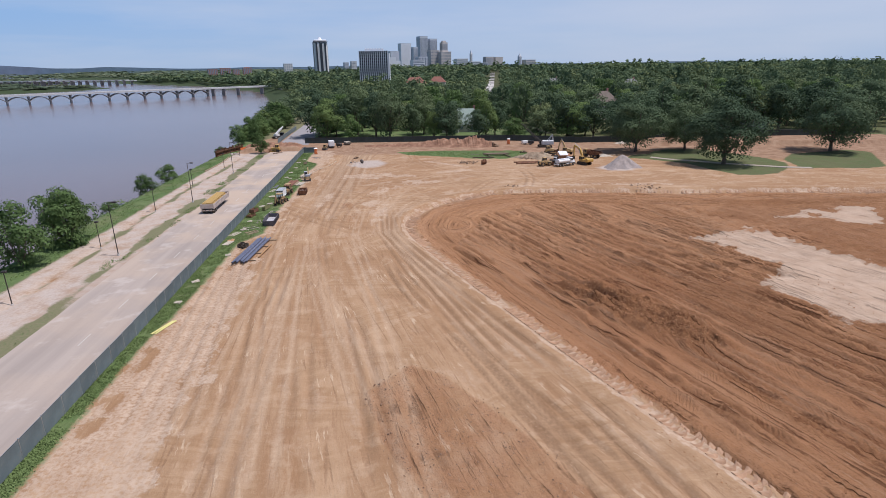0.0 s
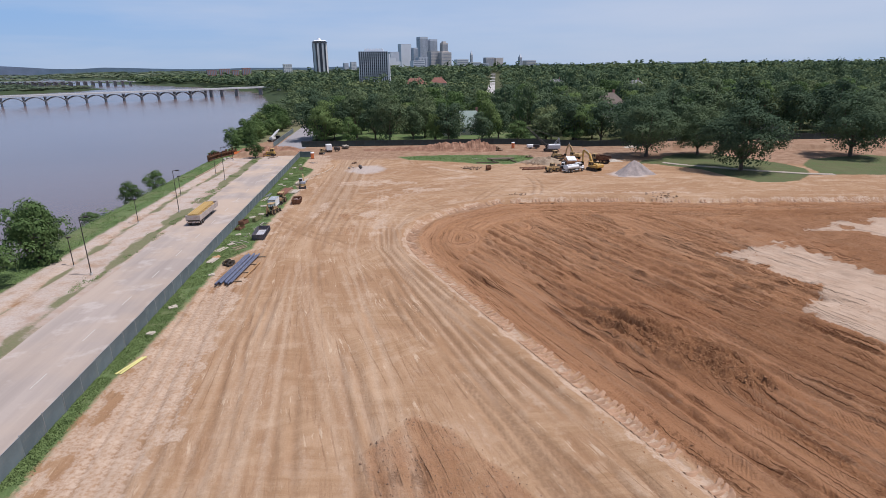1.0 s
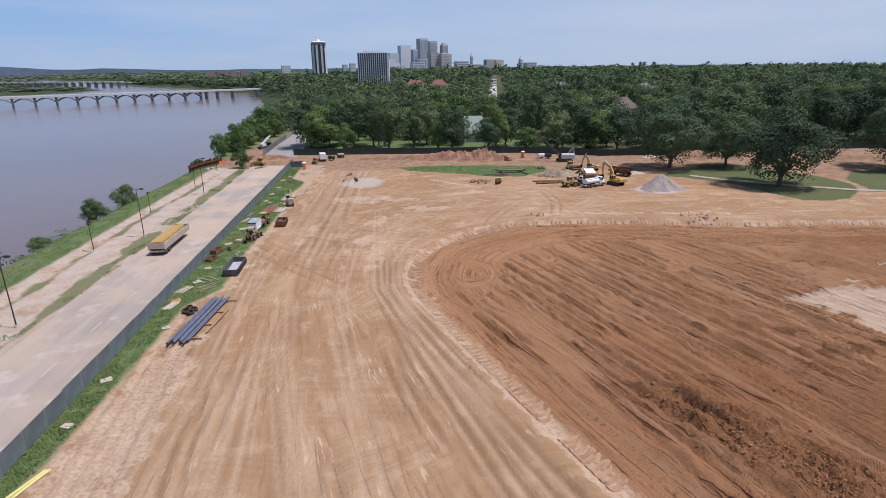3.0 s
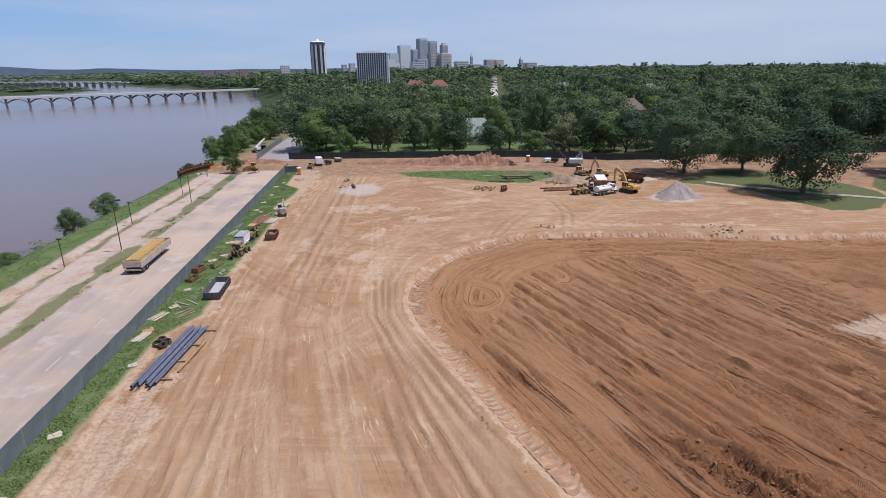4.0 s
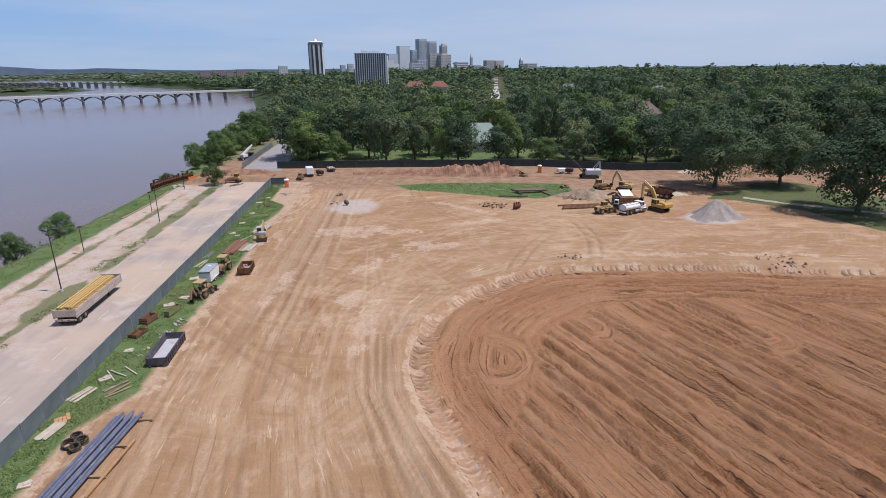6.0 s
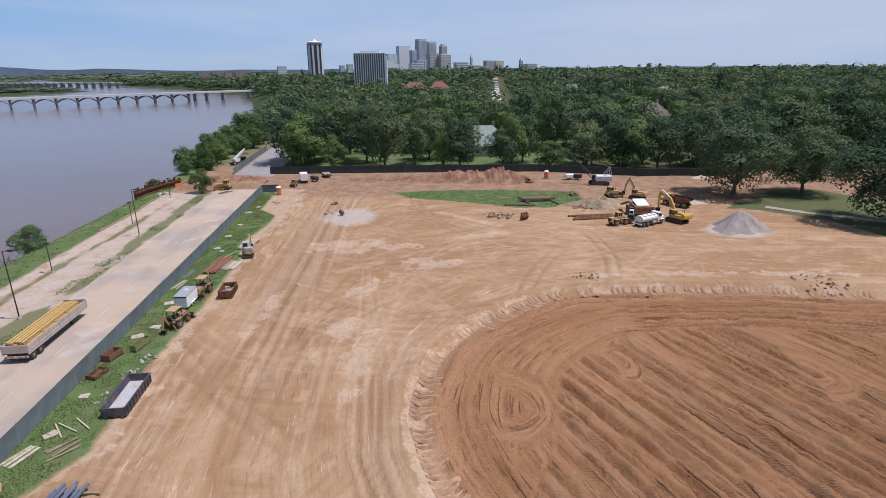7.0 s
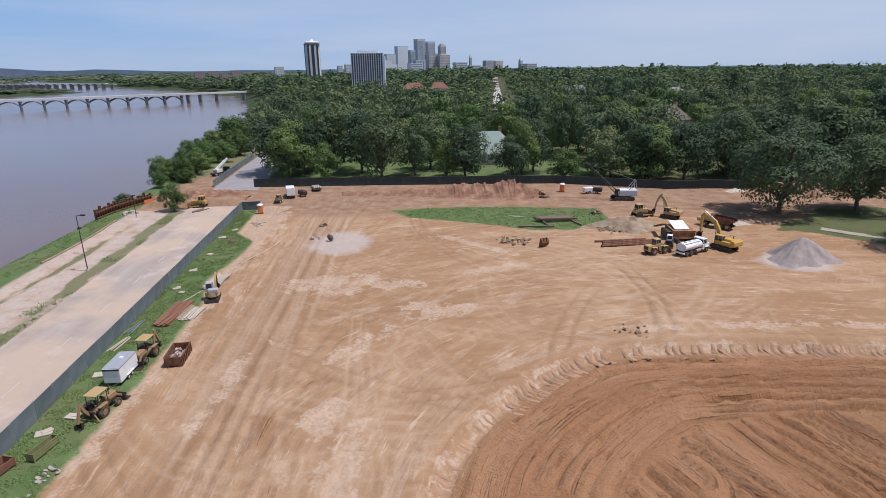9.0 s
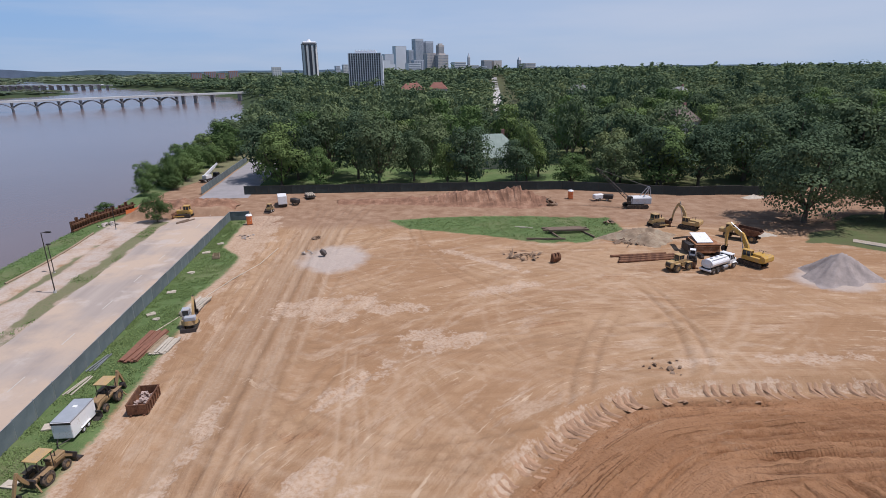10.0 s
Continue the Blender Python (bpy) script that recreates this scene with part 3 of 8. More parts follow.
def back_line(x):
    return np.interp(x, [p[0] for p in BACK_FENCE], [p[1] for p in BACK_FENCE])


def land_rise(x, y):
    e = 6.5 * smooth01((y - 250) / 430) * smooth01((x - 70) / 300)
    far = 13.0 - 4.0 * smooth01((x - 120) / 300)
    return e + (far - 0.8 * e) * smooth01((y - 820) / 520) * smooth01((x + 260) / 300)


def terrain(x, y, marks=False):
    """Height of the ground and what covers it, for arrays of places."""
    bank = np.interp(y, BANK_Y, BANK_X)
    z = land_rise(x, y)
    # river channel and its far shore
    west = np.interp(y, [-200, 700, 930, 1010, 1120, 1400, 2000, 5000], [-1500, -1300, -640, -545, -525, -860, -1500, -3600])
    slope = smooth01((x - (bank - 3)) / np.where(y < 220, 13.0, 14.0))
    bed = -6.5
    z_e = bed + (z - bed) * slope
    z = np.where(x < west, np.minimum(0.0, bed + (west - x) * 0.35), z_e)
    hills = 6 * smooth01((y - 2500) / 900)
    z = z + np.where(y > 1700, hills * (0.75 + 0.5 * value_noise(x / 500, y / 700, 5)), 0) * smooth01((np.abs(x - (bank + west) / 2) - 250) / 300)
    # lower dozed field with its cut bank
    d, along = line_distance(x, y, BERM)
    d = np.abs(d) * np.where(inside(x, y, FIELD) > 0, 1.0, -1.0)
    infield = smooth01(d / 2.1)
    z = z - 0.85 * infield * (y < 200)
    lip = np.exp(-((d + 0.5) / 0.8) ** 2)
    z = z + 0.16 * lip * (0.6 + 0.8 * fractal(along / 2.5, d * 0.3, 3, 3)) * (y < 200)
    z = z + 0.2 * np.exp(-((d - 3.9 - 0.5 * np.sin(along / 7)) / 0.45) ** 2) * smooth01((fractal(along / 1.2, d, 99, 3) - 0.3) * 3) * (y < 200)
    # lanes: fanning out between fence and field, bending round it, and nested within it
    xb = np.interp(y, [-12, 18, 31, 44.6, 64, 76, 90, 98, 400], [38, 27.5, 22.9, 18.1, 11.6, 7.6, 3.4, 1.4, 1.4])
    lane_a = (x + 28) / (xb + 28) * 32
    turn = smooth01((y - 96) / 34 + (x + 16) / 26 - 0.35) * smooth01((x + 15) / 9)
    lane_b = 32.0 + 0.95 * d + 3.0 * fractal(x / 45, y / 45, 91, 2)
    dl = (x - 22.9) * 0.949 + (y - 31) * 0.314
    dt = (y - 132.2) * -0.99 - (x - 26) * 0.145
    # straight dozer passes beside the west bank, cut off by a headland that follows the bank round the corner
    head = 5.0 + 9.0 * smooth01((y - 88) / 16) + 5.0 * (fractal(x / 18, y / 40, 93, 2) - 0.5)
    straight = dl * 0.97 + 0.9 * fractal(x / 50, y / 50, 95, 2)
    lane_c = np.where(d < head, 200 + d + 0.5 * fractal(x / 16, y / 16, 105, 2), straight)
    # two loops where a dozer swung round
    for cx, cy, near, far in ((11.6, 105.2, 1.2, 5.2), (25.0, 111.6, 0.8, 3.0), (44.0, 107.0, 1.0, 4.0)):
        ring = np.hypot((x - cx) * 1.25, (y - cy) * 0.8) + 1.6 * (fractal(x / 4, y / 4, 103, 2) - 0.5)
        lane_c = np.where((ring > near) & (ring < far) & (np.arctan2(y - cy, x - cx) > -1.9) & (np.arctan2(y - cy, x - cx) < 1.6), 400 + ring, lane_c)
    lane = np.where(d > 0, lane_c, lane_a * (1 - turn) + lane_b * turn)
    site = (x > -30) & (y < 215) & (x < 190)
    wob = 1.6 * fractal(x / 40, y / 40, 21, 2)
    rut = fractal((lane + wob * 0.4) * 1.1, y * 0.012 + x * 0.01, 31, 3) - 0.5
    lumpy = hash2(np.floor(x * 9.1), np.floor(y * 9.1), 13) - 0.5
    rough = smooth01((fractal((lane + wob * 0.3) * 0.8, y * 0.05 + x * 0.04, 97, 3) - 0.47) * 7)
    z = z + site * lumpy * np.where(d > 1.8, 0.03 + 0.12 * rough, 0.0) * (y < 140) * (x < 62)
    fine_rut = np.clip(fractal((lane + wob) * 2.6, y * 0.03 + x * 0.02, 33, 2) - 0.62, 0, 1) * smooth01((fractal(x / 9, y / 9, 35, 2) - 0.42) * 6)
    sheet = 1 - 0.85 * smooth01(np.maximum(inside(x, y, SAND), inside(x, y, SAND_FAR)) / 3.0 + 0.3)
    amp = np.where(d > 1.5, 0.56 * sheet, 0.06)
    z = z + site * amp * rut - site * fine_rut * np.where(d > 1.5, 1.7 * sheet, 0.5)
    # lug prints of the dozers in the far part of the field
    z = z + site * (d > 2) * (y > 108) * 0.04 * (((lane_a * 0 + (x * 0.55 + y * 0.25)) / 0.8 % 1.0) > 0.5) * (value_noise(lane_c * 0.35, x * 0.02, 6) > 0.5)
    churn = smooth01(inside(x, y, CHURN) / 2.5 + 0.6)
    across, down = 0.88 * x + 0.476 * y, 0.476 * x - 0.88 * y
    z = z + churn * (0.5 + 2.3 * (fractal(across / 1.0, down / 3.4, 41, 4) - 0.42) + 0.9 * (fractal(x / 0.7, y / 0.7, 45, 3) - 0.5))
    slop = smooth01(np.maximum(inside(x, y, SLOP), inside(x, y, SLOP_WEST)) / 3.0 + 0.3)
    z = z + slop * 0.7 * (fractal(lane * 0.5, (x + y) * 0.12, 44, 3) - 0.45)
    pad = smooth01(inside(x, y, PAD) / 2.0 + 0.4)
    z = z + pad * 0.22 * (fractal(x / 0.9, y / 0.9, 43, 3) - 0.45)
    pad_edge = np.exp(-((inside(x, y, PAD)) / 0.5) ** 2)
    z = z + 0.16 * pad_edge * fractal(x / 0.6, y / 0.6, 47, 2)
    roll_lumps = (fractal(x / 14, y / 14, 51, 3) - 0.5) * 0.35
    z = z + site * roll_lumps * smooth01((x + 26) / 6)
    z = z + (y > 20) * (y < 215) * (x > 40) * 0.5 * smooth01((x - 40) / 20) * (fractal(x / 5, y / 5, 53, 3) - 0.5) * (d > 4)
    z = z + 0.4 * (fractal(x / 2.6, y / 2.6, 57, 3) - 0.5) * smooth01((y - 160) / 12) * smooth01((212 - y) / 8) * smooth01((x - 14) / 10) * (x < 95)
    worn = smooth01(blotches(x, y, CRUSTS, 121) / 1.2 + 0.35) * (d < 0)
    z = z + worn * 0.42 * (fractal(x / 0.9, y / 1.3, 127, 3) - 0.48)
    # shallow ripples left by blades and tyres over the open yard
    yard = site * (d < -2) * smooth01((y - 98) / 14) * smooth01((x + 24) / 8)
    swoop = np.hypot(x - 14, y - 196) * 0.9 + 2.5 * fractal(x / 12, y / 12, 141, 3)
    z = z + yard * 0.22 * (fractal(swoop, np.arctan2(y - 196, x - 14) * 3.0, 143, 3) - 0.5) * smooth01((fractal(x / 16, y / 16, 145, 2) - 0.40) * 5)
    z = z + yard * 0.15 * (fractal(lane_b * 1.3, x / 9, 147, 3) - 0.5)
    # drainage rut and banks west of the road
    strip = (x < -43) & (y < 210)
    z = z - strip * 0.28 * np.exp(-((x + 51.2 + 0.8 * np.sin(y / 17)) / 0.8) ** 2)
    z = z + strip * 0.18 * (fractal(x / 3, y / 3, 61, 3) - 0.5)
    # the cut bank behind the park lawns
    z = z + 1.7 * smooth01((y - (194 - 0.17 * (x - 100)) + 1.2 * np.sin(x / 6.0)) / 3.0) * smooth01((x - 92) / 10)
    # the excavated shelf at the end of the road
    cut = smooth01((y - 208) / 2) * smooth01((222 - y) / 3) * smooth01((x + 55) / 4) * smooth01((-31 - x) / 3)
    z = z + cut * (1.4 + 0.8 * (fractal(x / 2, y / 2, 63, 3) - 0.5))
    # covers
    edge = np.interp(y, [0, 58, 70, 95, 101, 118, 133, 150, 158, 172, 178, 184, 203, 207], [-28.9, -28.7, -27.7, -27.3, -24.2, -24.8, -23.8, -23.6, -25.5, -23.0, -22.8, -27.0, -26.8, -26.6])
    bl = back_line(x)
    grass = np.maximum.reduce([
        np.where(y < 204, np.minimum(edge - x, x + 30.6), -9),
        inside(x, y, ISLAND), inside(x, y, LAWN_A), inside(x, y, LAWN_B),
        np.where((y < 204), np.minimum(-42.7 - x, x + 45.2) + 6.0 * (fractal(y / 9, x / 3, 71, 4) - 0.59), -9),
        np.where((y < 190) & (x < -46), 0.5 - np.abs(x + 50.6 + 0.6 * np.sin(y / 17)) + 5.0 * (fractal(y / 7, x / 2, 73, 4) - 0.60), -9),
        np.where(y < 236, -54.4 - x, -54.4 - x + (y - 236) * 0.3),
        np.where(x > -33, y - bl - 0.8, -9), np.where(x < -45, y - 262, y - 300)])
    grass = np.clip(0.5 + grass / 2.6, 0, 1)
    grass = np.where(y > 205, np.maximum(grass, np.where(x > 190, 1, 0)), grass)
    grass = np.where(x > 190, 1.0, grass)
    pale = np.maximum.reduce([inside(x, y, SAND) * 0.8 - 0.2 + 7.0 * (fractal(x / 6, y / 6, 107, 4) - 0.5), inside(x, y, SAND_FAR) * 0.6 - 0.5 + 7.0 * (fractal(x / 5, y / 5, 109, 4) - 0.5), inside(x, y, SAND_END) * 0.6 - 0.8, inside(x, y, PALE) * 0.6 - 0.1 + 2.6 * (fractal(x / 3, y / 5, 111, 4) - 0.5),
                              np.where(d < 0, blotches(x, y, CRUSTS, 121), -9.0), np.where(y < 206, np.minimum(-45.8 - x, x + 54.2) * 0.35, -9),
                              np.where(y < 204, 1.0 - 0.9 * np.abs(x - edge - 0.7) + 3.0 * (fractal(x / 1.5, y / 2.5, 113, 4) - 0.6), -9),
                              np.minimum(2.2 - 2.0 * np.abs(d - 1.25), 1.0) + 1.2 * (fractal(x / 2.2, y / 2.2, 137, 3) - 0.55) - 1.0 * smooth01((y - 96) / 20),
                              np.where(y < 206, 2.5 - np.abs(x + 24) * 0.5 - np.abs(y - 190) * 0.06, -9)])
    ditch = np.exp(-((x + 50.9 + 0.6 * np.sin(y / 17)) / 1.25) ** 2) * (x < -46) * (y < 206) * smooth01((fractal(x / 2, y / 5, 75, 4) - 0.3) * 4)
    pale = np.clip(0.42 + pale / 5.0, 0, 1) * (1 - 0.35 * ditch)
    wet = np.clip(0.42 + inside(x, y, CHURN) / 5.0, 0, 1)
    wet = np.maximum(wet, np.clip(0.33 + np.maximum(inside(x, y, SLOP), inside(x, y, SLOP_WEST)) / 7.0, 0, 0.5))
    wet = np.maximum(wet, 0.2 * ditch)
    gravel = np.maximum(6.0 - np.hypot(x + 6.8, (y - 175) / 1.25), 6.5 - np.hypot(x - 66.0, (y - 154.8) * 1.25))
    gravel = np.clip(0.4 + gravel / 6.0, 0, 1)
    gravel = np.where((x < -42.4) & (y < 206), 0.62 * (1 - 0.3 * ditch), gravel)
    red = smooth01((y - 182 + 0.12 * x + 0.3 * np.clip(x - 60, 0, 80)) / 22)
    red = np.where(x < -30, smooth01((y - 203) / 6), red)
    field = np.clip(0.36 + (d - 2.4) / 5.0, 0, 1) * (y < 200)
    field = np.maximum(field, np.clip(0.33 + inside(x, y, PAD) / 2.5, 0, 0.48))
    field = np.maximum(field, np.clip(0.25 + 0.5 * blotches(x, y, STAINS, 131), 0, 0.5) * (d < 0))
    turn = np.where(d > 0, 0.0, turn)
    red = np.where(y > 345, 0.0, red)
    if marks:
        return z, lane, (grass, pale, wet), (gravel, red, field), (d, lane_a, lane_c, along)
    return z, lane, (grass, pale, wet), (gravel, red, field)


def spaced(stops, grow, far_lo, far_hi):
    """Grid lines: given steps between stops, then growing steps out to the horizon."""
    mid = []
    for (a, step), (b, _) in zip(stops[:-1], stops[1:]):
        mid += list(np.arange(a, b - step * 0.5, step))
    mid.append(stops[-1][0])
    out, s = [mid[-1]], stops[-2][1]
    while out[-1] < far_hi:
        s *= grow
        out.append(min(far_hi, out[-1] + s))
    low, s = [mid[0]], stops[0][1]
    while low[-1] > far_lo:
        s *= grow
        low.append(max(far_lo, low[-1] - s))
    return low[::-1][:-1] + mid + out[1:]


def wheel_marks(x, y, d, lane_a, lane_c, along):
    """Single wheel and crawler passes: how dark and how pale each one leaves the soil, and the soil it squeezes up."""
    rnd = np.random.default_rng(77)
    dark = np.zeros(x.shape)
    light = np.zeros(x.shape)
    ridge = np.zeros(x.shape)

    def lay(off, window, width, tone):
        m = np.exp(-(off / width) ** 2) * window
        if tone > 0:
            np.maximum(dark, m * tone, out=dark)
            np.maximum(ridge, np.exp(-((np.abs(off) - 2.3 * width) / (1.1 * width)) ** 2) * window * tone, out=ridge)
        else:
            np.maximum(light, -m * tone, out=light)
    out = (d < 0.2) & (x > -28) & (y < 165)
    for k in range(46):
        base = 1.5 + rnd.random() * 31
        drift = (rnd.random() - 0.5) * 0.13
        y0, ln = 10 + rnd.random() * 75, 14 + rnd.random() * 60
        wob = 0.8 * np.sin(y / (18 + 20 * rnd.random()) + rnd.random() * 6)
        win = out * smooth01((y - y0) / 5) * smooth01((y0 + ln - y) / 8)
        tone = (0.55 + 0.45 * rnd.random()) * (1 if rnd.random() < 0.5 else -0.9)
        for g in (0.0, 1.15):
            lay(lane_a - base - drift * (y - y0) - wob - g, win, 0.17 + 0.12 * rnd.random(), tone)
    infield = (d > 2.2) & (y < 140) & (x < 150)
    for k in range(190):
        head = k % 5 == 0
        base = 202.5 + 13 * rnd.random() if head else 6.0 + 62 * rnd.random() ** 1.2
        x0, ln = 20 + rnd.random() * 80, 10 + rnd.random() * 34
        q = x if head else y
        wob = 0.25 * np.sin(q / (12 + 14 * rnd.random()) + rnd.random() * 6) + 0.14 * (rnd.random() - 0.5) * (q - x0)
        win = infield * smooth01((q - x0) / 3) * smooth01((x0 + ln - q) / 4)
        tone = (0.6 + 0.4 * rnd.random()) * (1 if rnd.random() < 0.68 else -0.7)
        for g in (0.0, 1.7):
            lay(lane_c - base - wob - g, win, 0.18 + 0.2 * rnd.random(), tone)
    north = (d < 0) & (x > -27) & (x < 120) & (y > 98) & (y < 205)
    for k in range(54):
        cx, cy = -40 + rnd.random() * 150, 60 + rnd.random() * 190
        tx, ty = -20 + rnd.random() * 75, 112 + rnd.random() * 70
        r = math.hypot(tx - cx, ty - cy)
        if r < 14:
            continue
        dist = np.hypot(x - cx, y - cy)
        arc = np.hypot(x - tx, y - ty)
        win = north * smooth01((16 + rnd.random() * 18 - arc) / 9)
        tone = (0.25 + 0.4 * rnd.random()) * (1 if rnd.random() < 0.45 else -1)
        for g in (0.0, 1.9):
            lay(dist - r - g, win, 0.22 + 0.2 * rnd.random(), tone)
    # haul lane hugging the verge
    haul = (x > -26) & (x < 4) & (y > 100) & (y < 212)
    for k in range(26):
        bx = -20 + 9 * rnd.random()
        cur = bx + 0.05 * (y - 120) + np.where(y > 165, 0.004 * (y - 165) ** 2 * (rnd.random() - 0.2), 0)
        for g in (0.0, 1.9):
            lay(x - cur - g, haul * smooth01((y - 100 - 40 * rnd.random()) / 12), 0.34, (0.45 + 0.5 * rnd.random()) * (1 if k % 3 else -1))
    return dark, light, ridge


def build_ground():
    xs = np.array(spaced([(-74, 0.7), (-29.6, 0.27), (60, 0.9), (150, 1.0)], 1.09, -4800, 4800))
    ys = np.array(spaced([(26, 0.29), (138, 0.6), (228, 0.75)], 1.09, -300, 4800))
    X, Y = np.meshgrid(xs, ys)
    z, lane, cover, soil, marks = terrain(X.ravel(), Y.ravel(), True)
    dark, light, ridge = wheel_marks(X.ravel(), Y.ravel(), *marks)
    broken = fractal(X.ravel() / 1.3, Y.ravel() / 1.3, 151, 3)
    deep = np.where(marks[0] > 2.0, 1.0, 0.22) * smooth01((broken - 0.25) * 3) * smooth01((0.75 - cover[1]) * 4)
    z = z - (0.12 + 0.42 * deep) * dark - 0.03 * light + 0.34 * deep * ridge * (0.4 + 1.1 * broken)
    fx, fy = X.ravel(), Y.ravel()
    dark = np.maximum(dark, 0.9 * np.exp(-((fx + 50.9 + 0.6 * np.sin(fy / 17)) / 0.6) ** 2) * (fx < -46) * (fy < 206) * smooth01((fractal(fx / 3, fy / 6, 75, 3) - 0.35) * 5))
    nx, ny = len(xs), len(ys)
    L = lane.reshape(ny, nx)
    jump = np.zeros(L.shape)
    gx, gy = np.abs(np.diff(L, axis=1)) > 1.6, np.abs(np.diff(L, axis=0)) > 1.6
    jump[:, 1:] += gx
    jump[:, :-1] += gx
    jump[1:] += gy
    jump[:-1] += gy
    whole = np.where(jump > 0, 0.0, 1.0).ravel()
    co = np.stack([X.ravel(), Y.ravel(), z], 1).astype(np.float32)
    i = (np.arange(ny - 1)[:, None] * nx + np.arange(nx - 1)[None, :]).ravel()
    quads = np.stack([i, i + 1, i + 1 + nx, i + nx], 1).astype(np.int32)
    me = bpy.data.meshes.new("ground")
    me.vertices.add(len(co))
    me.vertices.foreach_set("co", co.ravel())
    me.loops.add(quads.size)
    me.loops.foreach_set("vertex_index", quads.ravel())
    me.polygons.add(len(quads))
    me.polygons.foreach_set("loop_start", np.arange(0, quads.size, 4, dtype=np.int32))
    me.polygons.foreach_set("use_smooth", np.ones(len(quads), bool))
    me.update(calc_edges=True)
    for name, vals in (("cover", cover), ("soil", soil)):
        a = me.attributes.new(name, "FLOAT_COLOR", "POINT")
        col = np.ones((len(co), 4), np.float32)
        for k in range(3):
            col[:, k] = vals[k]
        a.data.foreach_set("color", col.ravel())
    for name, vals in (("lane", lane), ("whole", whole), ("rut", dark), ("dust", light)):
        a = me.attributes.new(name, "FLOAT", "POINT")
        a.data.foreach_set("value", vals.astype(np.float32))
    me.materials.append(M_GROUND)
    return tagged(new("ground", me), "bare graded tan soil with wheel ruts, dozed field and grass", "ground", kind="structure")


def height(x, y):
    return float(terrain(np.array([float(x)]), np.array([float(y)]))[0][0])


ground = build_ground()
# horizon ridge: its blue-grey base colour holds the haze of distance
bm = BM()
prev = None
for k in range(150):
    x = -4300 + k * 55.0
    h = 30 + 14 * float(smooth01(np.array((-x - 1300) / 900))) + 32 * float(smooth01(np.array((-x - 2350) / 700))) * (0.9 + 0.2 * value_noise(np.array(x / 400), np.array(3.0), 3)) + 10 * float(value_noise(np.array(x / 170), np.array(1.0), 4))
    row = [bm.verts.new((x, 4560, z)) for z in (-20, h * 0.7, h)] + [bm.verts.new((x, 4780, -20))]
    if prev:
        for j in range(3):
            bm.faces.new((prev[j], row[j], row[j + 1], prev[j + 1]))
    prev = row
tagged(new("backdrop", mesh_of("backdrop", bm, plain("far_wooded_ridge", (0.33, 0.41, 0.50), 1.0, vary=0.2, scale=0.01))), "low wooded ridge on the horizon, haze blue in its colour", "hills", kind="structure")
bm = BM()
bmesh.ops.create_grid(bm, x_segments=1, y_segments=1, size=1, matrix=Matrix.Translation((-1400, 2100, WATER_Z)) @ Matrix.Diagonal((2400, 2500, 1, 1)))
tagged(new("water", mesh_of("water", bm, M_WATER)), "wide calm brown river reflecting the sky", "river", kind="structure")


def ribbon(name, x0, x1, y0, y1, lift, mat, label, steps=40):
    bm = BM()
    rows = []
    for k in range(steps + 1):
        y = y0 + (y1 - y0) * k / steps
        j0, j1 = (0.35 * (value_noise(np.array([y / 3.0]), np.array([s]), 9)[0] - 0.5) for s in (1.0, 7.0))
        rows.append([bm.verts.new((x, y, zz)) for x, zz in ((x0 + j0, -0.12), (x0 + j0 + 0.02, lift), ((x0 + x1) / 2, lift + 0.07), (x1 + j1 - 0.02, lift), (x1 + j1, -0.12))])
    for a, b in zip(rows[:-1], rows[1:]):
        for k in range(4):
            bm.faces.new((a[k], a[k + 1], b[k + 1], b[k]))
    return tagged(new(name, mesh_of(name, bm, mat)), label, "road", kind="structure")


ribbon("road", -42.5, -30.7, -60, 207, 0.03, M_ROAD, "wide dusty pale asphalt road beside the river", 90)



# ---- trees ----
def leaf_cloud(rng, n, radius, low, high, leaf, lumps=14, flat=0.85):
    """Corners of n leaf clusters spread over the lumps of a crown, and the lumps themselves."""
    mid, half = (low + high) / 2, (high - low) / 2
    cs, rs = [], []
    for k in range(lumps):
        d = rng.normal(size=3)
        d /= np.linalg.norm(d)
        f = 0.2 + 0.58 * rng.random() ** 0.6
        wide = 1.0 - 0.25 * max(0.0, d[2])
        cs.append((d[0] * radius * f * wide, d[1] * radius * f * wide, mid + d[2] * half * f))
        rs.append(radius * (0.22 + 0.2 * rng.random()))
    cs, rs = np.array(cs), np.array(rs)
    pick = rng.integers(0, lumps, n * 2)
    d = rng.normal(size=(n * 2, 3))
    d /= np.linalg.norm(d, axis=1)[:, None]
    d[:, 2] = np.where(d[:, 2] < -0.5, -d[:, 2], d[:, 2])
    p = cs[pick] + d * (rs[pick] * (0.66 + 0.52 * rng.random(n * 2)))[:, None] * np.array([1, 1, flat])
    depth = np.min(np.linalg.norm((p[:, None, :] - cs[None]) / np.array([1, 1, flat]), axis=2) / rs[None], axis=1)
    keep = np.where(depth > 0.6)[0][:n]
    p, d = p[keep], d[keep]
    nrm = d + rng.normal(size=d.shape) * 0.17 + np.array([0, 0, 0.12])
    nrm /= np.linalg.norm(nrm, axis=1)[:, None]
    t = np.cross(nrm, rng.normal(size=d.shape))
    t /= np.linalg.norm(t, axis=1)[:, None]
    b = np.cross(nrm, t)
    s = leaf * (0.55 + 0.9 * rng.random(len(p)))[:, None]
    k = rng.random((len(p), 4, 1)) * 0.5 + 0.75
    quad = np.stack([p - t * s * k[:, 0], p + b * s * 0.7 * k[:, 1], p + t * s * k[:, 2], p - b * s * 0.7 * k[:, 3]], 1)
    return quad, cs, rs


